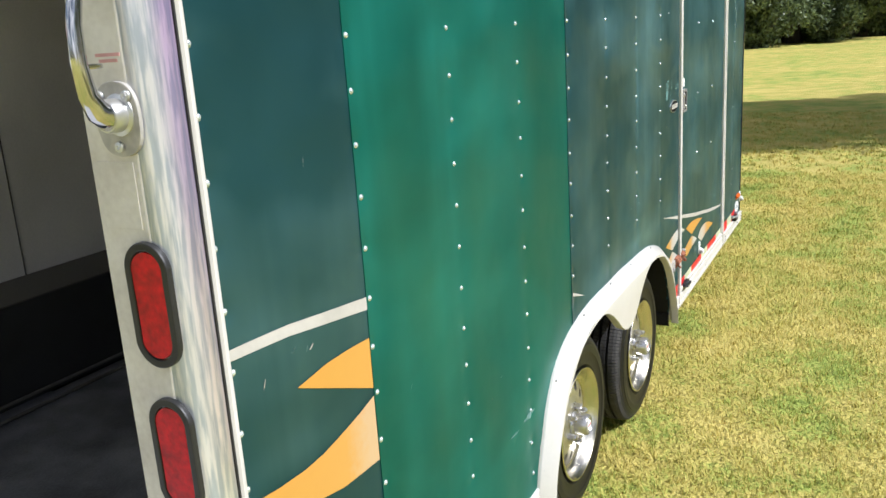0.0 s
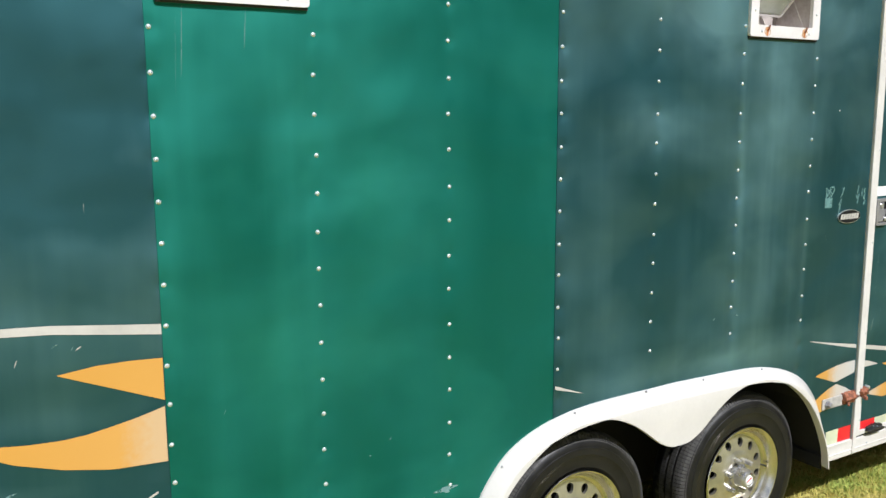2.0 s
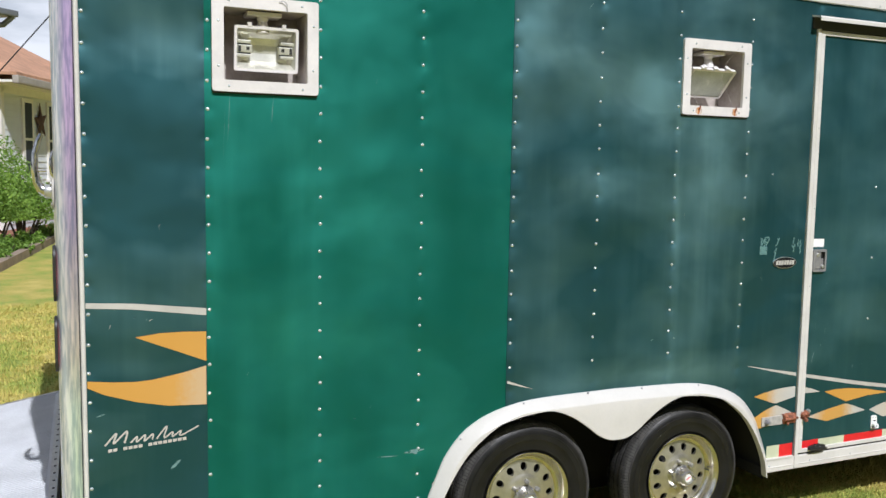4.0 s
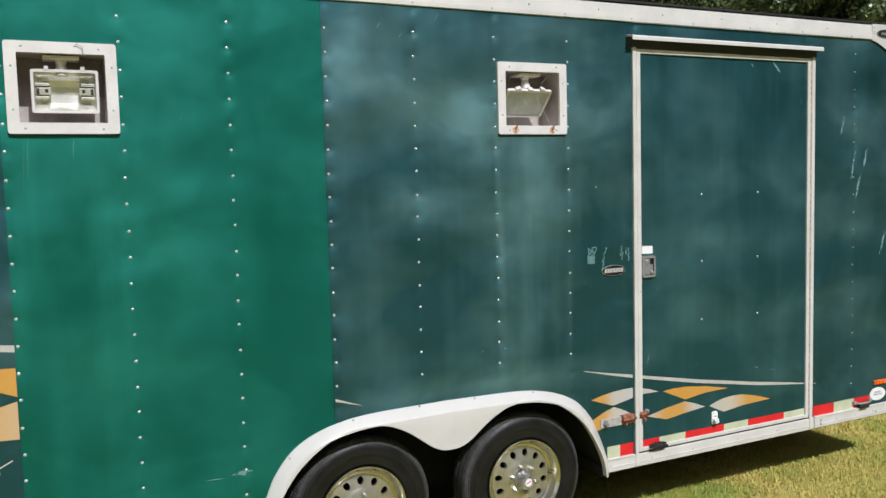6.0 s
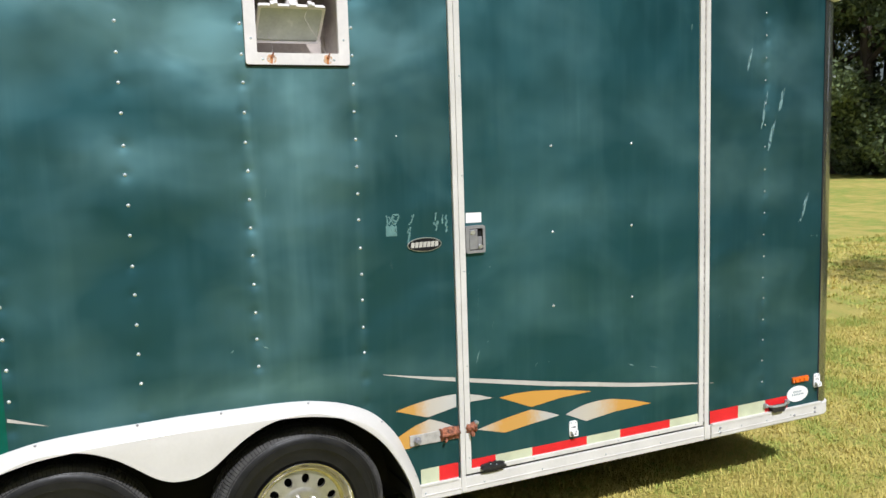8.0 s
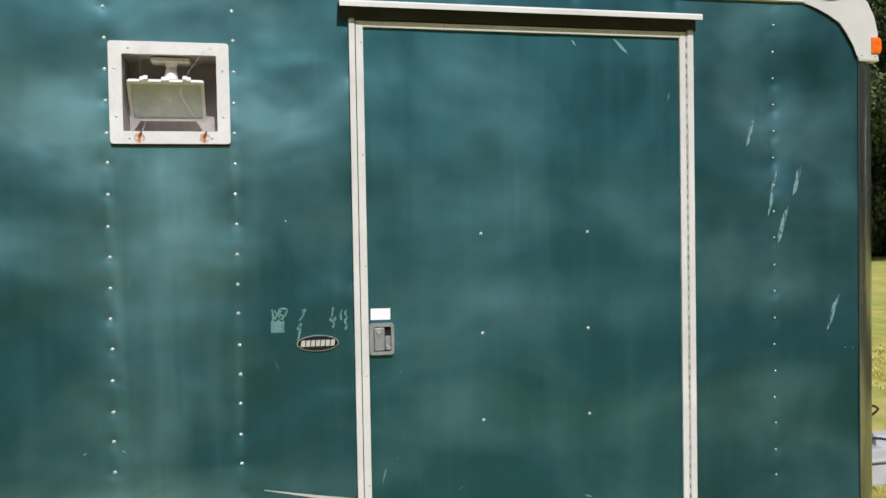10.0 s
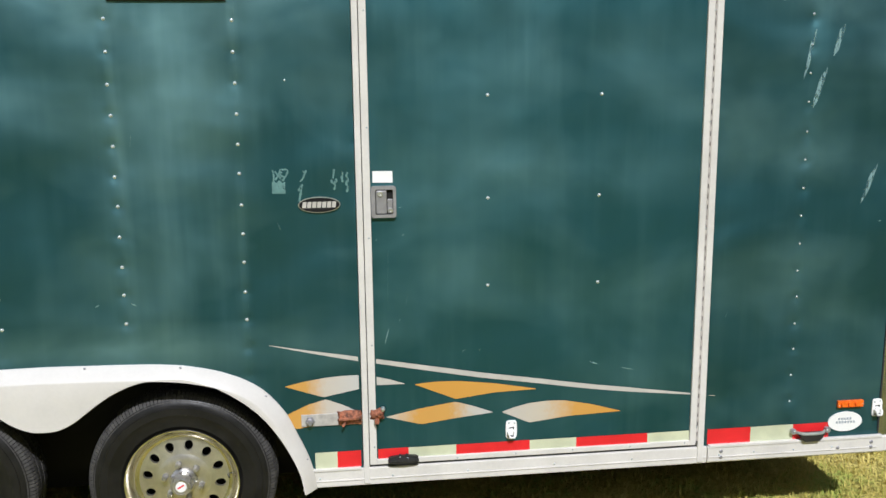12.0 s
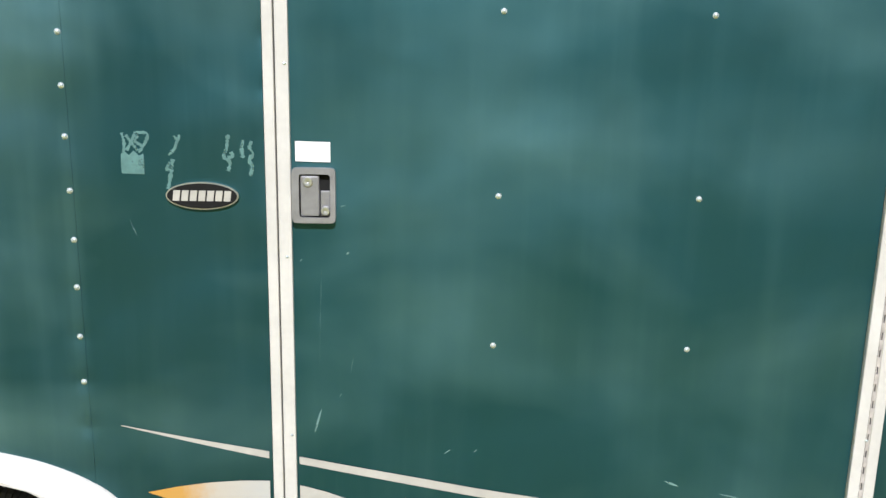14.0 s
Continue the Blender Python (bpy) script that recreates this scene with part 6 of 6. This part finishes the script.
for pts in (((-0.80, 5.36, 0.60), (-0.9, 5.75, 0.56), (-1.0, 6.05, 0.54), (-1.2, 6.3, 0.52)), ((-0.85, 5.36, 0.40), (-0.95, 5.8, 0.20), (-1.05, 6.15, 0.26), (-1.2, 6.3, 0.38)), ((-0.9, 5.36, 0.84), (-0.95, 5.8, 0.80), (-1.05, 6.2, 0.72), (-1.25, 6.34, 0.62)), ((-1.0, 5.9, 0.49), (-1.0, 6.1, 0.56), (-1.02, 6.3, 0.53))):
    bm = bmesh.new()
    p = along(pts, 14)
    tube(bm, p, 0.007, 6)
    part("tow_cable", bm, M_BLACK, trailer, "black hanging cable", True)


# ---------------------------------------------------------------- lumber under the jack
def plank(x0, x1, y0, y1, z0, z1, turn):
    bm = boxed(x0, x1, y0, y1, z0, z1, bevel=0.005)
    bmesh.ops.rotate(bm, verts=bm.verts, cent=((x0 + x1) / 2, (y0 + y1) / 2, z0), matrix=Matrix.Rotation(radians(turn), 3, "Z"))
    return solo("lumber_block", bm, M_BLOCK, "weathered lumber block stacked under the jack", "wood block", "blocks under the jack")


plank(-1.43, -1.16, 6.04, 6.28, 0.0, 0.076, 0)
plank(-1.09, -0.88, 5.98, 6.13, 0.0, 0.038, 3)
plank(-1.07, -0.90, 5.99, 6.12, 0.038, 0.076, -3)

# ---------------------------------------------------------------- ground


def lawn_z(x, y):
    d = max(0.0, math.hypot(x, y - 2) - 9)
    return 0.06 * noise.noise((x * 0.06, y * 0.06, 4.0)) * min(1, d / 12)


side = [0.0]
step = 0.4
while side[-1] < 700:
    side.append(side[-1] + step)
    step *= 1.07
axis = [-v for v in side[:0:-1]] + side
bm = bmesh.new()
grid = [[bm.verts.new((x, y + 3, lawn_z(x, y + 3))) for y in axis] for x in axis]
for i in range(len(axis) - 1):
    for j in range(len(axis) - 1):
        bm.faces.new((grid[i][j], grid[i + 1][j], grid[i + 1][j + 1], grid[i][j + 1]))
solo("ground", bm, M_GROUND, "wide sunlit lawn, dry straw patches in the green", "lawn", kind="structure", smooth=True)


def blades(name, areas, label):
    """Mown grass: bent two-piece blades in loose tufts. areas: x0, x1, y0, y1, blades to the square metre, width."""
    rng = np.random.default_rng(7)
    verts, faces, at = [], [], 0
    for x0, x1, y0, y1, dense, wide, tall in areas:
        count = int((x1 - x0) * (y1 - y0) * dense)
        tufts = rng.uniform((x0, y0), (x1, y1), (count // 7 + 1, 2))
        c = tufts[rng.integers(0, len(tufts), count)] + rng.normal(0, 0.022, (count, 2))
        turn, lean = rng.uniform(0, 2 * np.pi, count), rng.uniform(0.30, 1.45, count)
        length = tall * rng.uniform(0.45, 1.25, count)
        w = wide * rng.uniform(0.7, 1.3, count)
        ux, uy = np.cos(turn), np.sin(turn)
        v = np.zeros((count, 5, 3))
        mid_h, mid_o = length * 0.55 * np.cos(lean * 0.5), length * 0.55 * np.sin(lean * 0.5)
        tip_h, tip_o = mid_h + length * 0.45 * np.cos(lean * 1.25), mid_o + length * 0.45 * np.sin(lean * 1.25)
        for k, (sgn, o, h, f) in enumerate(((-1, 0, 0, 1), (1, 0, 0, 1), (1, mid_o, mid_h, 0.8), (-1, mid_o, mid_h, 0.8), (0, tip_o, tip_h, 0))):
            v[:, k, 0] = c[:, 0] + ux * o - uy * sgn * w * f / 2
            v[:, k, 1] = c[:, 1] + uy * o + ux * sgn * w * f / 2
            v[:, k, 2] = h - 0.004
        verts.append(v.reshape(-1, 3))
        base = at + 5 * np.arange(count)
        faces += list(map(tuple, np.stack([base, base + 1, base + 2, base + 3], 1).tolist()))
        faces += list(map(tuple, np.stack([base + 3, base + 2, base + 4], 1).tolist()))
        at += 5 * count
    me = bpy.data.meshes.new(name)
    me.from_pydata(np.concatenate(verts).tolist(), [], faces)
    me.materials.append(M_BLADE)
    return tagged(new(name, me), label, "grass", kind="stuff")


blades("grass", [(-1.4, 1.9, 1.0, 5.5, 7000, 0.0036, 0.040), (-2.6, 2.2, 5.5, 9.0, 5200, 0.0048, 0.040), (-7.0, 2.4, 9.0, 15.0, 700, 0.012, 0.048), (-8.5, -2.62, -1.4, 0.15, 2600, 0.0065, 0.050), (-2.5, 0.0, -3.6, -2.2, 300, 0.007, 0.05)], "mown summer grass, straw and green")

# ---------------------------------------------------------------- trees


def leaf_cloud(rng, centres, radii, count, size, flat=0.75):
    """Small folded leaves scattered through clumps."""
    which = rng.integers(0, len(centres), count)
    d = rng.normal(0, 1, (count, 3))
    d /= np.linalg.norm(d, axis=1)[:, None]
    r = radii[which] * rng.uniform(0.35, 1.0, count) ** 0.6
    p = centres[which] + d * r[:, None] * np.array((1, 1, flat))
    a = rng.normal(0, 1, (count, 3))
    a /= np.linalg.norm(a, axis=1)[:, None]
    b = np.cross(a, rng.normal(0, 1, (count, 3)))
    b /= np.linalg.norm(b, axis=1)[:, None]
    s = size * rng.uniform(0.6, 1.4, count)[:, None]
    v = np.stack([p - a * s, p + b * s * 0.55, p + a * s, p - b * s * 0.55], 1)
    return v


def tree_thing(seed, height, spread, leaves, size, leaf_mat, low=0.18, name="tree", label="tall broadleaf tree in full summer leaf", at=(0, 0, 0)):
    rng = np.random.default_rng(seed)
    root = thing(name, at, label, "tree" if name == "tree" else "shrub", "trees at the lawn's edge" if name == "tree" else "")
    bm = bmesh.new()
    base = Vector(at)
    bend = [Vector((rng.normal(0, 0.02) * height * t, rng.normal(0, 0.02) * height * t, height * 0.8 * t)) for t in (0, 0.2, 0.45, 0.7, 1.0)]
    tr = 0.020 * height
    tube(bm, [base + b for b in bend], [tr * 1.25, tr, tr * 0.75, tr * 0.45, tr * 0.12], 9)
    centres, radii = [], []
    limbs = 13
    for k in range(limbs):
        t = low + (0.95 - low) * k / (limbs - 1)
        z = height * 0.8 * t
        a = k * 2.4 + rng.uniform(-0.4, 0.4)
        reach = spread * (0.45 + 0.75 * math.sin(math.pi * min(1, 0.18 + t * 0.80))) * rng.uniform(0.75, 1.15)
        stem = Vector((lerp_on([(0, 0), (0.5, bend[2].x), (1, bend[4].x)], t), lerp_on([(0, 0), (0.5, bend[2].y), (1, bend[4].y)], t), z))
        tip = stem + Vector((math.cos(a) * reach, math.sin(a) * reach, reach * rng.uniform(0.2, 0.55)))
        mid = stem.lerp(tip, 0.5) + Vector((0, 0, 0.06 * reach))
        tube(bm, [base + stem, base + mid, base + tip], [tr * 0.4, tr * 0.22, tr * 0.05], 6, cap=False)
        for f, rr in ((0.55, 0.30), (0.85, 0.34), (1.0, 0.26)):
            q = stem.lerp(tip, f)
            for _ in range(2):
                centres.append((q.x + rng.normal(0, 0.12) * spread, q.y + rng.normal(0, 0.12) * spread, q.z + rng.normal(0, 0.10) * spread))
                radii.append(spread * rr * rng.uniform(0.65, 1.15))
    for _ in range(5):
        centres.append((bend[4].x + rng.normal(0, 0.18) * spread, bend[4].y + rng.normal(0, 0.18) * spread, height * rng.uniform(0.80, 0.95)))
        radii.append(spread * 0.30)
    part("trunk", bm, M_BARK, root, "grey-brown trunk", True)
    v = leaf_cloud(rng, np.array(centres), np.array(radii), leaves, size) + np.array(at)
    me = bpy.data.meshes.new("crown")
    me.from_pydata(v.reshape(-1, 3).tolist(), [], np.arange(len(v) * 4).reshape(-1, 4).tolist())
    me.materials.append(leaf_mat)
    under(new("crown", me), root, "uneven crown of green leaves")
    return root


def stand(root, x, y, turn=0.0, size=1.0):
    ob = copy_thing(root, Matrix.Translation((x, y, -0.05)) @ Matrix.Rotation(turn, 4, "Z"))
    ob.scale = (size, size, size * random.uniform(0.92, 1.1))
    return ob


kinds = [tree_thing(11, 17.0, 4.2, 28000, 0.105, M_LEAF, 0.14, at=(-24.5, 33.5, -0.05)),
         tree_thing(12, 20.0, 4.8, 31000, 0.11, M_LEAF_D, 0.20, at=(-18.5, 35.5, -0.05)),
         tree_thing(13, 15.0, 3.8, 26000, 0.105, M_LEAF, 0.10, at=(-9.0, 42.0, -0.05))]
EDGE = [(-70, 16), (-60, 18.5), (-52, 21), (-46, 23.5), (-40.5, 25.5), (-35.5, 28), (-31, 29.5), (-27, 31), (-22.5, 33.5), (-15, 36.5), (-11, 39.5), (-7, 43.0), (-3.5, 47), (-0.5, 52), (3, 57), (8, 61), (14, 64), (21, 66)]
for k, (x, y) in enumerate(EDGE):
    stand(kinds[k % 3], x, y, k * 1.9, random.uniform(0.85, 1.12))
for k in range(16):
    x = -66 + k * 5.6
    y = lerp_on([(-70, 23), (-30, 36), (-8, 47), (22, 72)], x) + random.uniform(-1.5, 1.5)
    stand(kinds[(k + 1) % 3], x, y, k * 2.7, random.uniform(1.0, 1.25))
for k in range(14):
    x = -72 + k * 7.2
    y = lerp_on([(-70, 30), (-30, 43), (-8, 54), (22, 80)], x) + random.uniform(-2, 2)
    stand(kinds[(k + 2) % 3], x, y, k * 0.9, random.uniform(1.1, 1.35))
# trees behind the camera, which shade the far lawn and show in the paint
for k, (x, y, s) in enumerate(((5.6, 14.2, 0.66), (8.4, 14.7, 0.68), (11.4, 14.3, 0.74), (14.6, 14.8, 0.70), (17.4, 14.4, 0.82), (6.9, 15.6, 0.70), (9.8, 13.4, 0.66), (13.0, 15.8, 0.74), (16.0, 13.4, 0.72), (19, 36.5, 0.62), (23.5, 8.5, 0.92), (22.0, 4.6, 0.80), (24.0, 1.0, 0.95), (22.2, -2.6, 0.82), (23.6, -6.4, 0.95), (46, 24, 0.78), (44, -20, 0.84), (40, -34, 0.8))):
    stand(kinds[k % 3], x, y, k * 1.3, s)


def bush(name, x, y, spread, height, count, size, material, label, seed, bare=0.0):
    rng = np.random.default_rng(seed)
    root = thing(name, (x, y, 0), label, "shrub", "shrubs at the lawn's edge" if name == "undergrowth" else "")
    bm = bmesh.new()
    centres, radii = [], []
    for k in range(14):
        a, r = rng.uniform(0, 6.28), spread * math.sqrt(rng.uniform(0, 1))
        h = height * rng.uniform(0.35, 1.0) * (1 - 0.35 * (r / spread) ** 2)
        tube(bm, [(x + r * 0.2 * math.cos(a), y + r * 0.2 * math.sin(a), -0.03), (x + r * 0.7 * math.cos(a), y + r * 0.7 * math.sin(a), h * 0.55), (x + r * math.cos(a), y + r * math.sin(a), h * 0.9)], [0.03, 0.02, 0.006], 5, cap=False)
        for f in (0.35, 0.65, 0.95):
            centres.append((x + r * f * math.cos(a), y + r * f * math.sin(a), h * f))
            radii.append(height * 0.24 * rng.uniform(0.7, 1.2))
    tagged(part("stem", bm, M_BARK, root, "thin brown stems", True), kind="stuff")
    v = leaf_cloud(rng, np.array(centres), np.array(radii), count, size, 1.0)
    v = v[v[:, :, 2].min(1) > bare] if bare else v
    v[:, :, 2] = np.maximum(v[:, :, 2], 0.01)
    me = bpy.data.meshes.new("leaves")
    me.from_pydata(v.reshape(-1, 3).tolist(), [], np.arange(len(v) * 4).reshape(-1, 4).tolist())
    me.materials.append(material)
    under(new("leaves", me), root, "dense small leaves")
    return root


under_a = bush("undergrowth", -20.0, 32.4, 2.6, 3.0, 9000, 0.10, M_LEAF_D, "dark undergrowth below the trees", 21)
SHADE_LINE = [(-70, 16.5), (-46, 24), (-20, 33.0), (-5, 41.5), (0.5, 50.5), (22, 62)]
for k in range(30):
    x = -66 + k * 2.9
    y = lerp_on(SHADE_LINE, x) + random.uniform(0.0, 1.2)
    copy_thing(under_a, Matrix.Translation((x, y, -0.03)) @ Matrix.Rotation(k * 1.7, 4, "Z")).scale = (1.0, 1.0, random.uniform(0.8, 1.3))
for k in range(24):
    x = -64 + k * 3.4
    y = lerp_on(SHADE_LINE, x) + random.uniform(4.5, 6.5)
    copy_thing(under_a, Matrix.Translation((x, y, -0.03)) @ Matrix.Rotation(k * 2.3, 4, "Z")).scale = (1.5, 1.5, random.uniform(1.3, 1.9))

# ---------------------------------------------------------------- house across the lawn
H0, H1 = Vector((-13.75, -1.28, 0)), Vector((-21.6, 1.80, 0))
run = (H1 - H0).normalized()
out_n = Vector((run.y, -run.x, 0))
out_n = out_n if out_n.x > 0 else -out_n
L = 4.3
TURN_H = Matrix((( run.x, out_n.x, 0, H0.x), (run.y, out_n.y, 0, H0.y), (0, 0, 1, 0), (0, 0, 0, 1)))
# the house stands half as far again behind the planting bed
BACK = Matrix.Translation((3.25, 0, 1.79)) @ Matrix.Scale(1.38, 4) @ Matrix.Translation((-3.25, 0, -1.79))
TURN_H = BACK @ TURN_H
house = thing("house", (*(BACK @ Vector((H0.x - 3, H0.y + 4, 1.79))).xy, 0), "cream clapboard house with a brown shingle roof", "house")


def hpart(name, bm, material, parent, label=""):
    """Drawn with x along the front wall, y outward, z up."""
    bm.transform(TURN_H)
    return part(name, bm, material, parent, label)


hpart("wall", boxed(0.0, L, -6.0, -0.02, 0, 3.15), M_SIDING, house, "cream clapboard wall")
front = hpart("foundation", boxed(-0.02, L, -6.02, 0.0, 0, 0.42), M_TIMBER, house, "grey foundation")
for k in range(24):
    bm = bmesh.new()
    z = 0.42 + k * 0.114
    vs = [bm.verts.new(p) for p in ((0.0, -0.02, z), (L, -0.02, z), (L, 0.018, z), (0.0, 0.018, z), (0.0, -0.02, z + 0.118), (L, -0.02, z + 0.118), (L, 0.004, z + 0.118), (0.0, 0.004, z + 0.118))]
    for f in ((0, 1, 2, 3), (4, 5, 6, 7), (0, 1, 5, 4), (2, 3, 7, 6), (1, 2, 6, 5), (0, 3, 7, 4)):
        bm.faces.new([vs[i] for i in f])
    hpart("siding_board", bm, M_SIDING, house)
hpart("corner_board", boxed(-0.03, 0.10, -0.10, 0.03, 0.40, 3.15), M_HTRIM, house, "white corner board")
hpart("frieze", boxed(0.0, L, -0.02, 0.03, 3.0, 3.16), M_HTRIM, house, "white frieze board")
hpart("soffit", boxed(-0.40, L + 0.28, -0.1, 0.50, 3.14, 3.18), M_HTRIM, house, "pale soffit")
hpart("gutter", boxed(-0.42, L + 0.3, 0.42, 0.53, 3.12, 3.26, bevel=0.02), M_GUTTER, house, "grey-brown gutter")
bm = bmesh.new()
ridge = [(-0.42, 0.50, 3.26), (L + 0.3, 0.50, 3.26), (3.9, -3.1, 5.08), (2.4, -3.1, 5.08), (-0.42, -6.3, 3.26), (L + 0.3, -6.3, 3.26)]
vs = [bm.verts.new(p) for p in ridge]
for f in ((0, 1, 2, 3), (0, 3, 4), (3, 2, 5, 4), (1, 5, 2)):
    bm.faces.new([vs[i] for i in f])
low = bmesh.ops.extrude_face_region(bm, geom=bm.faces[:])
for v in low["geom"]:
    if isinstance(v, bmesh.types.BMVert):
        v.co.z += 0.05
hpart("roof", bm, M_ROOF, house, "brown shingle hip roof")
for x in (0.76, 1.80, 3.6):
    win = hpart("window", boxed(x, x + 0.44, 0.01, 0.05, 1.45, 2.96, bevel=0.008), M_HTRIM, house, "white framed window")
    hpart("pane", boxed(x + 0.08, x + 0.36, 0.046, 0.056, 1.54, 2.18), M_PANE, win, "dark glass")
    hpart("pane", boxed(x + 0.08, x + 0.36, 0.046, 0.056, 2.23, 2.88), M_PANE, win, "dark glass")
    hpart("sill", boxed(x - 0.04, x + 0.48, 0.01, 0.09, 1.40, 1.46), M_HTRIM, win)
# higher porch eave, nearer


PORCH = BACK @ Matrix(((0.70, -0.72, 0, -9.87), (-0.72, -0.70, 0, -0.72), (0, 0, 1, 3.81), (0, 0, 0, 1)))


def porch(name, bm, material, label):
    """Drawn with x along the porch eave, y inward under its roof, z down from the eave's top."""
    bm.transform(PORCH)
    return part(name, bm, material, house, label)


porch("porch_gutter", boxed(0.0, 4.0, 0.0, 0.09, -0.085, 0.0, bevel=0.02), M_GUTTER_D, "porch gutter, darkened as its shaded side")
porch("porch_roof", boxed(0.05, 4.0, 0.08, 3.0, -0.05, -0.015), M_ROOF, "brown porch roof")
porch("porch_soffit", boxed(0.05, 4.0, 0.09, 3.0, -0.085, -0.07), M_GUTTER, "pale porch soffit")
bm = bmesh.new()
tube(bm, along([(0.05, 0.045, -0.07), (0.06, 0.05, -0.13), (0.11, 0.10, -0.185), (0.22, 0.22, -0.215), (0.42, 0.42, -0.25), (0.46, 0.46, -0.34), (0.46, 0.46, -3.80)], 24), 0.038, 8)
porch("downspout", bm, M_GUTTER_D, "downspout, darkened like the gutter")
porch("porch_post", boxed(0.50, 0.62, 0.50, 0.62, -3.81, -0.08), M_HTRIM, "white porch post")
# five-pointed star on the wall
bm = bmesh.new()
cx_, cz_ = 1.50, 2.55
front_c = bm.verts.new((cx_, 0.075, cz_))
ringv = []
for k in range(10):
    r = (0.36 if k % 2 == 0 else 0.14)
    a = math.pi / 2 + 0.12 + math.pi * k / 5
    ringv.append(bm.verts.new((cx_ + r * math.cos(a) * 0.75, 0.058, cz_ + r * math.sin(a) * 1.0)))
backv = [bm.verts.new((v.co.x, 0.045, v.co.z)) for v in ringv]
for k in range(10):
    bm.faces.new((front_c, ringv[k], ringv[(k + 1) % 10]))
    bm.faces.new((ringv[k], backv[k], backv[(k + 1) % 10], ringv[(k + 1) % 10]))
bm.faces.new(backv)
bm.transform(TURN_H)
solo("wall_star", bm, M_STAR, "dark rusty metal star hung on the house wall", "wall star")
# planting bed in front
T0, T1 = Vector((-10.6, -1.42, 0)), Vector((-18.6, -0.42, 0))
d = (T1 - T0).normalized()
nrm = Vector((-d.y, d.x, 0))
nrm = nrm if nrm.x < 0 else -nrm
bm = bmesh.new()
vs = []
for p in (T0, T1):
    for q in ((0, 0), (0.16, 0), (0.16, 0.17), (0, 0.17)):
        w = p + nrm * q[0]
        vs.append(bm.verts.new((w.x, w.y, q[1] - 0.02)))
for f in ((0, 1, 2, 3), (7, 6, 5, 4), (0, 4, 5, 1), (1, 5, 6, 2), (2, 6, 7, 3), (3, 7, 4, 0)):
    bm.faces.new([vs[i] for i in f])
solo("landscape_timber", bm, M_TIMBER, "weathered timber edging along the planting bed", "timber edging")
bm = bmesh.new()
quad = [T0 + nrm * 0.14, T1 + nrm * 0.14, BACK @ H1 + Vector((0.3, -0.6, 0)), BACK @ H0 + Vector((0.2, -3.0, 0))]
bed = [bm.verts.new((v.x, v.y, 0.07 + 0.02 * (k % 2))) for k, v in enumerate(quad)]
bm.faces.new(bed)
lowv = [bm.verts.new((v.co.x, v.co.y, -0.02)) for v in bed]
for k in range(4):
    bm.faces.new((bed[k], bed[(k + 1) % 4], lowv[(k + 1) % 4], lowv[k]))
solo("mulch_bed", bm, M_MULCH, "reddish mulch bed against the house", "mulch", kind="structure")
bush("shrub", -15.2, -1.60, 0.66, 2.0, 26000, 0.030, M_SHRUB, "feathery bright green shrub before the house", 31, 0.62)
bush("shrub", -16.9, -1.15, 0.62, 1.85, 22000, 0.030, M_SHRUB, "feathery bright green shrub before the house", 32, 0.55)
for x, y, wide, tall, seed in ((-13.2, -1.55, 0.40, 0.42, 33), (-14.6, -1.28, 0.38, 0.46, 34), (-15.9, -1.02, 0.36, 0.40, 35), (-17.6, -0.80, 0.36, 0.50, 36)):
    bush("weed", x, y, wide, tall, 2600, 0.030, M_SHRUB, "low weedy green plants in the mulch bed", seed)
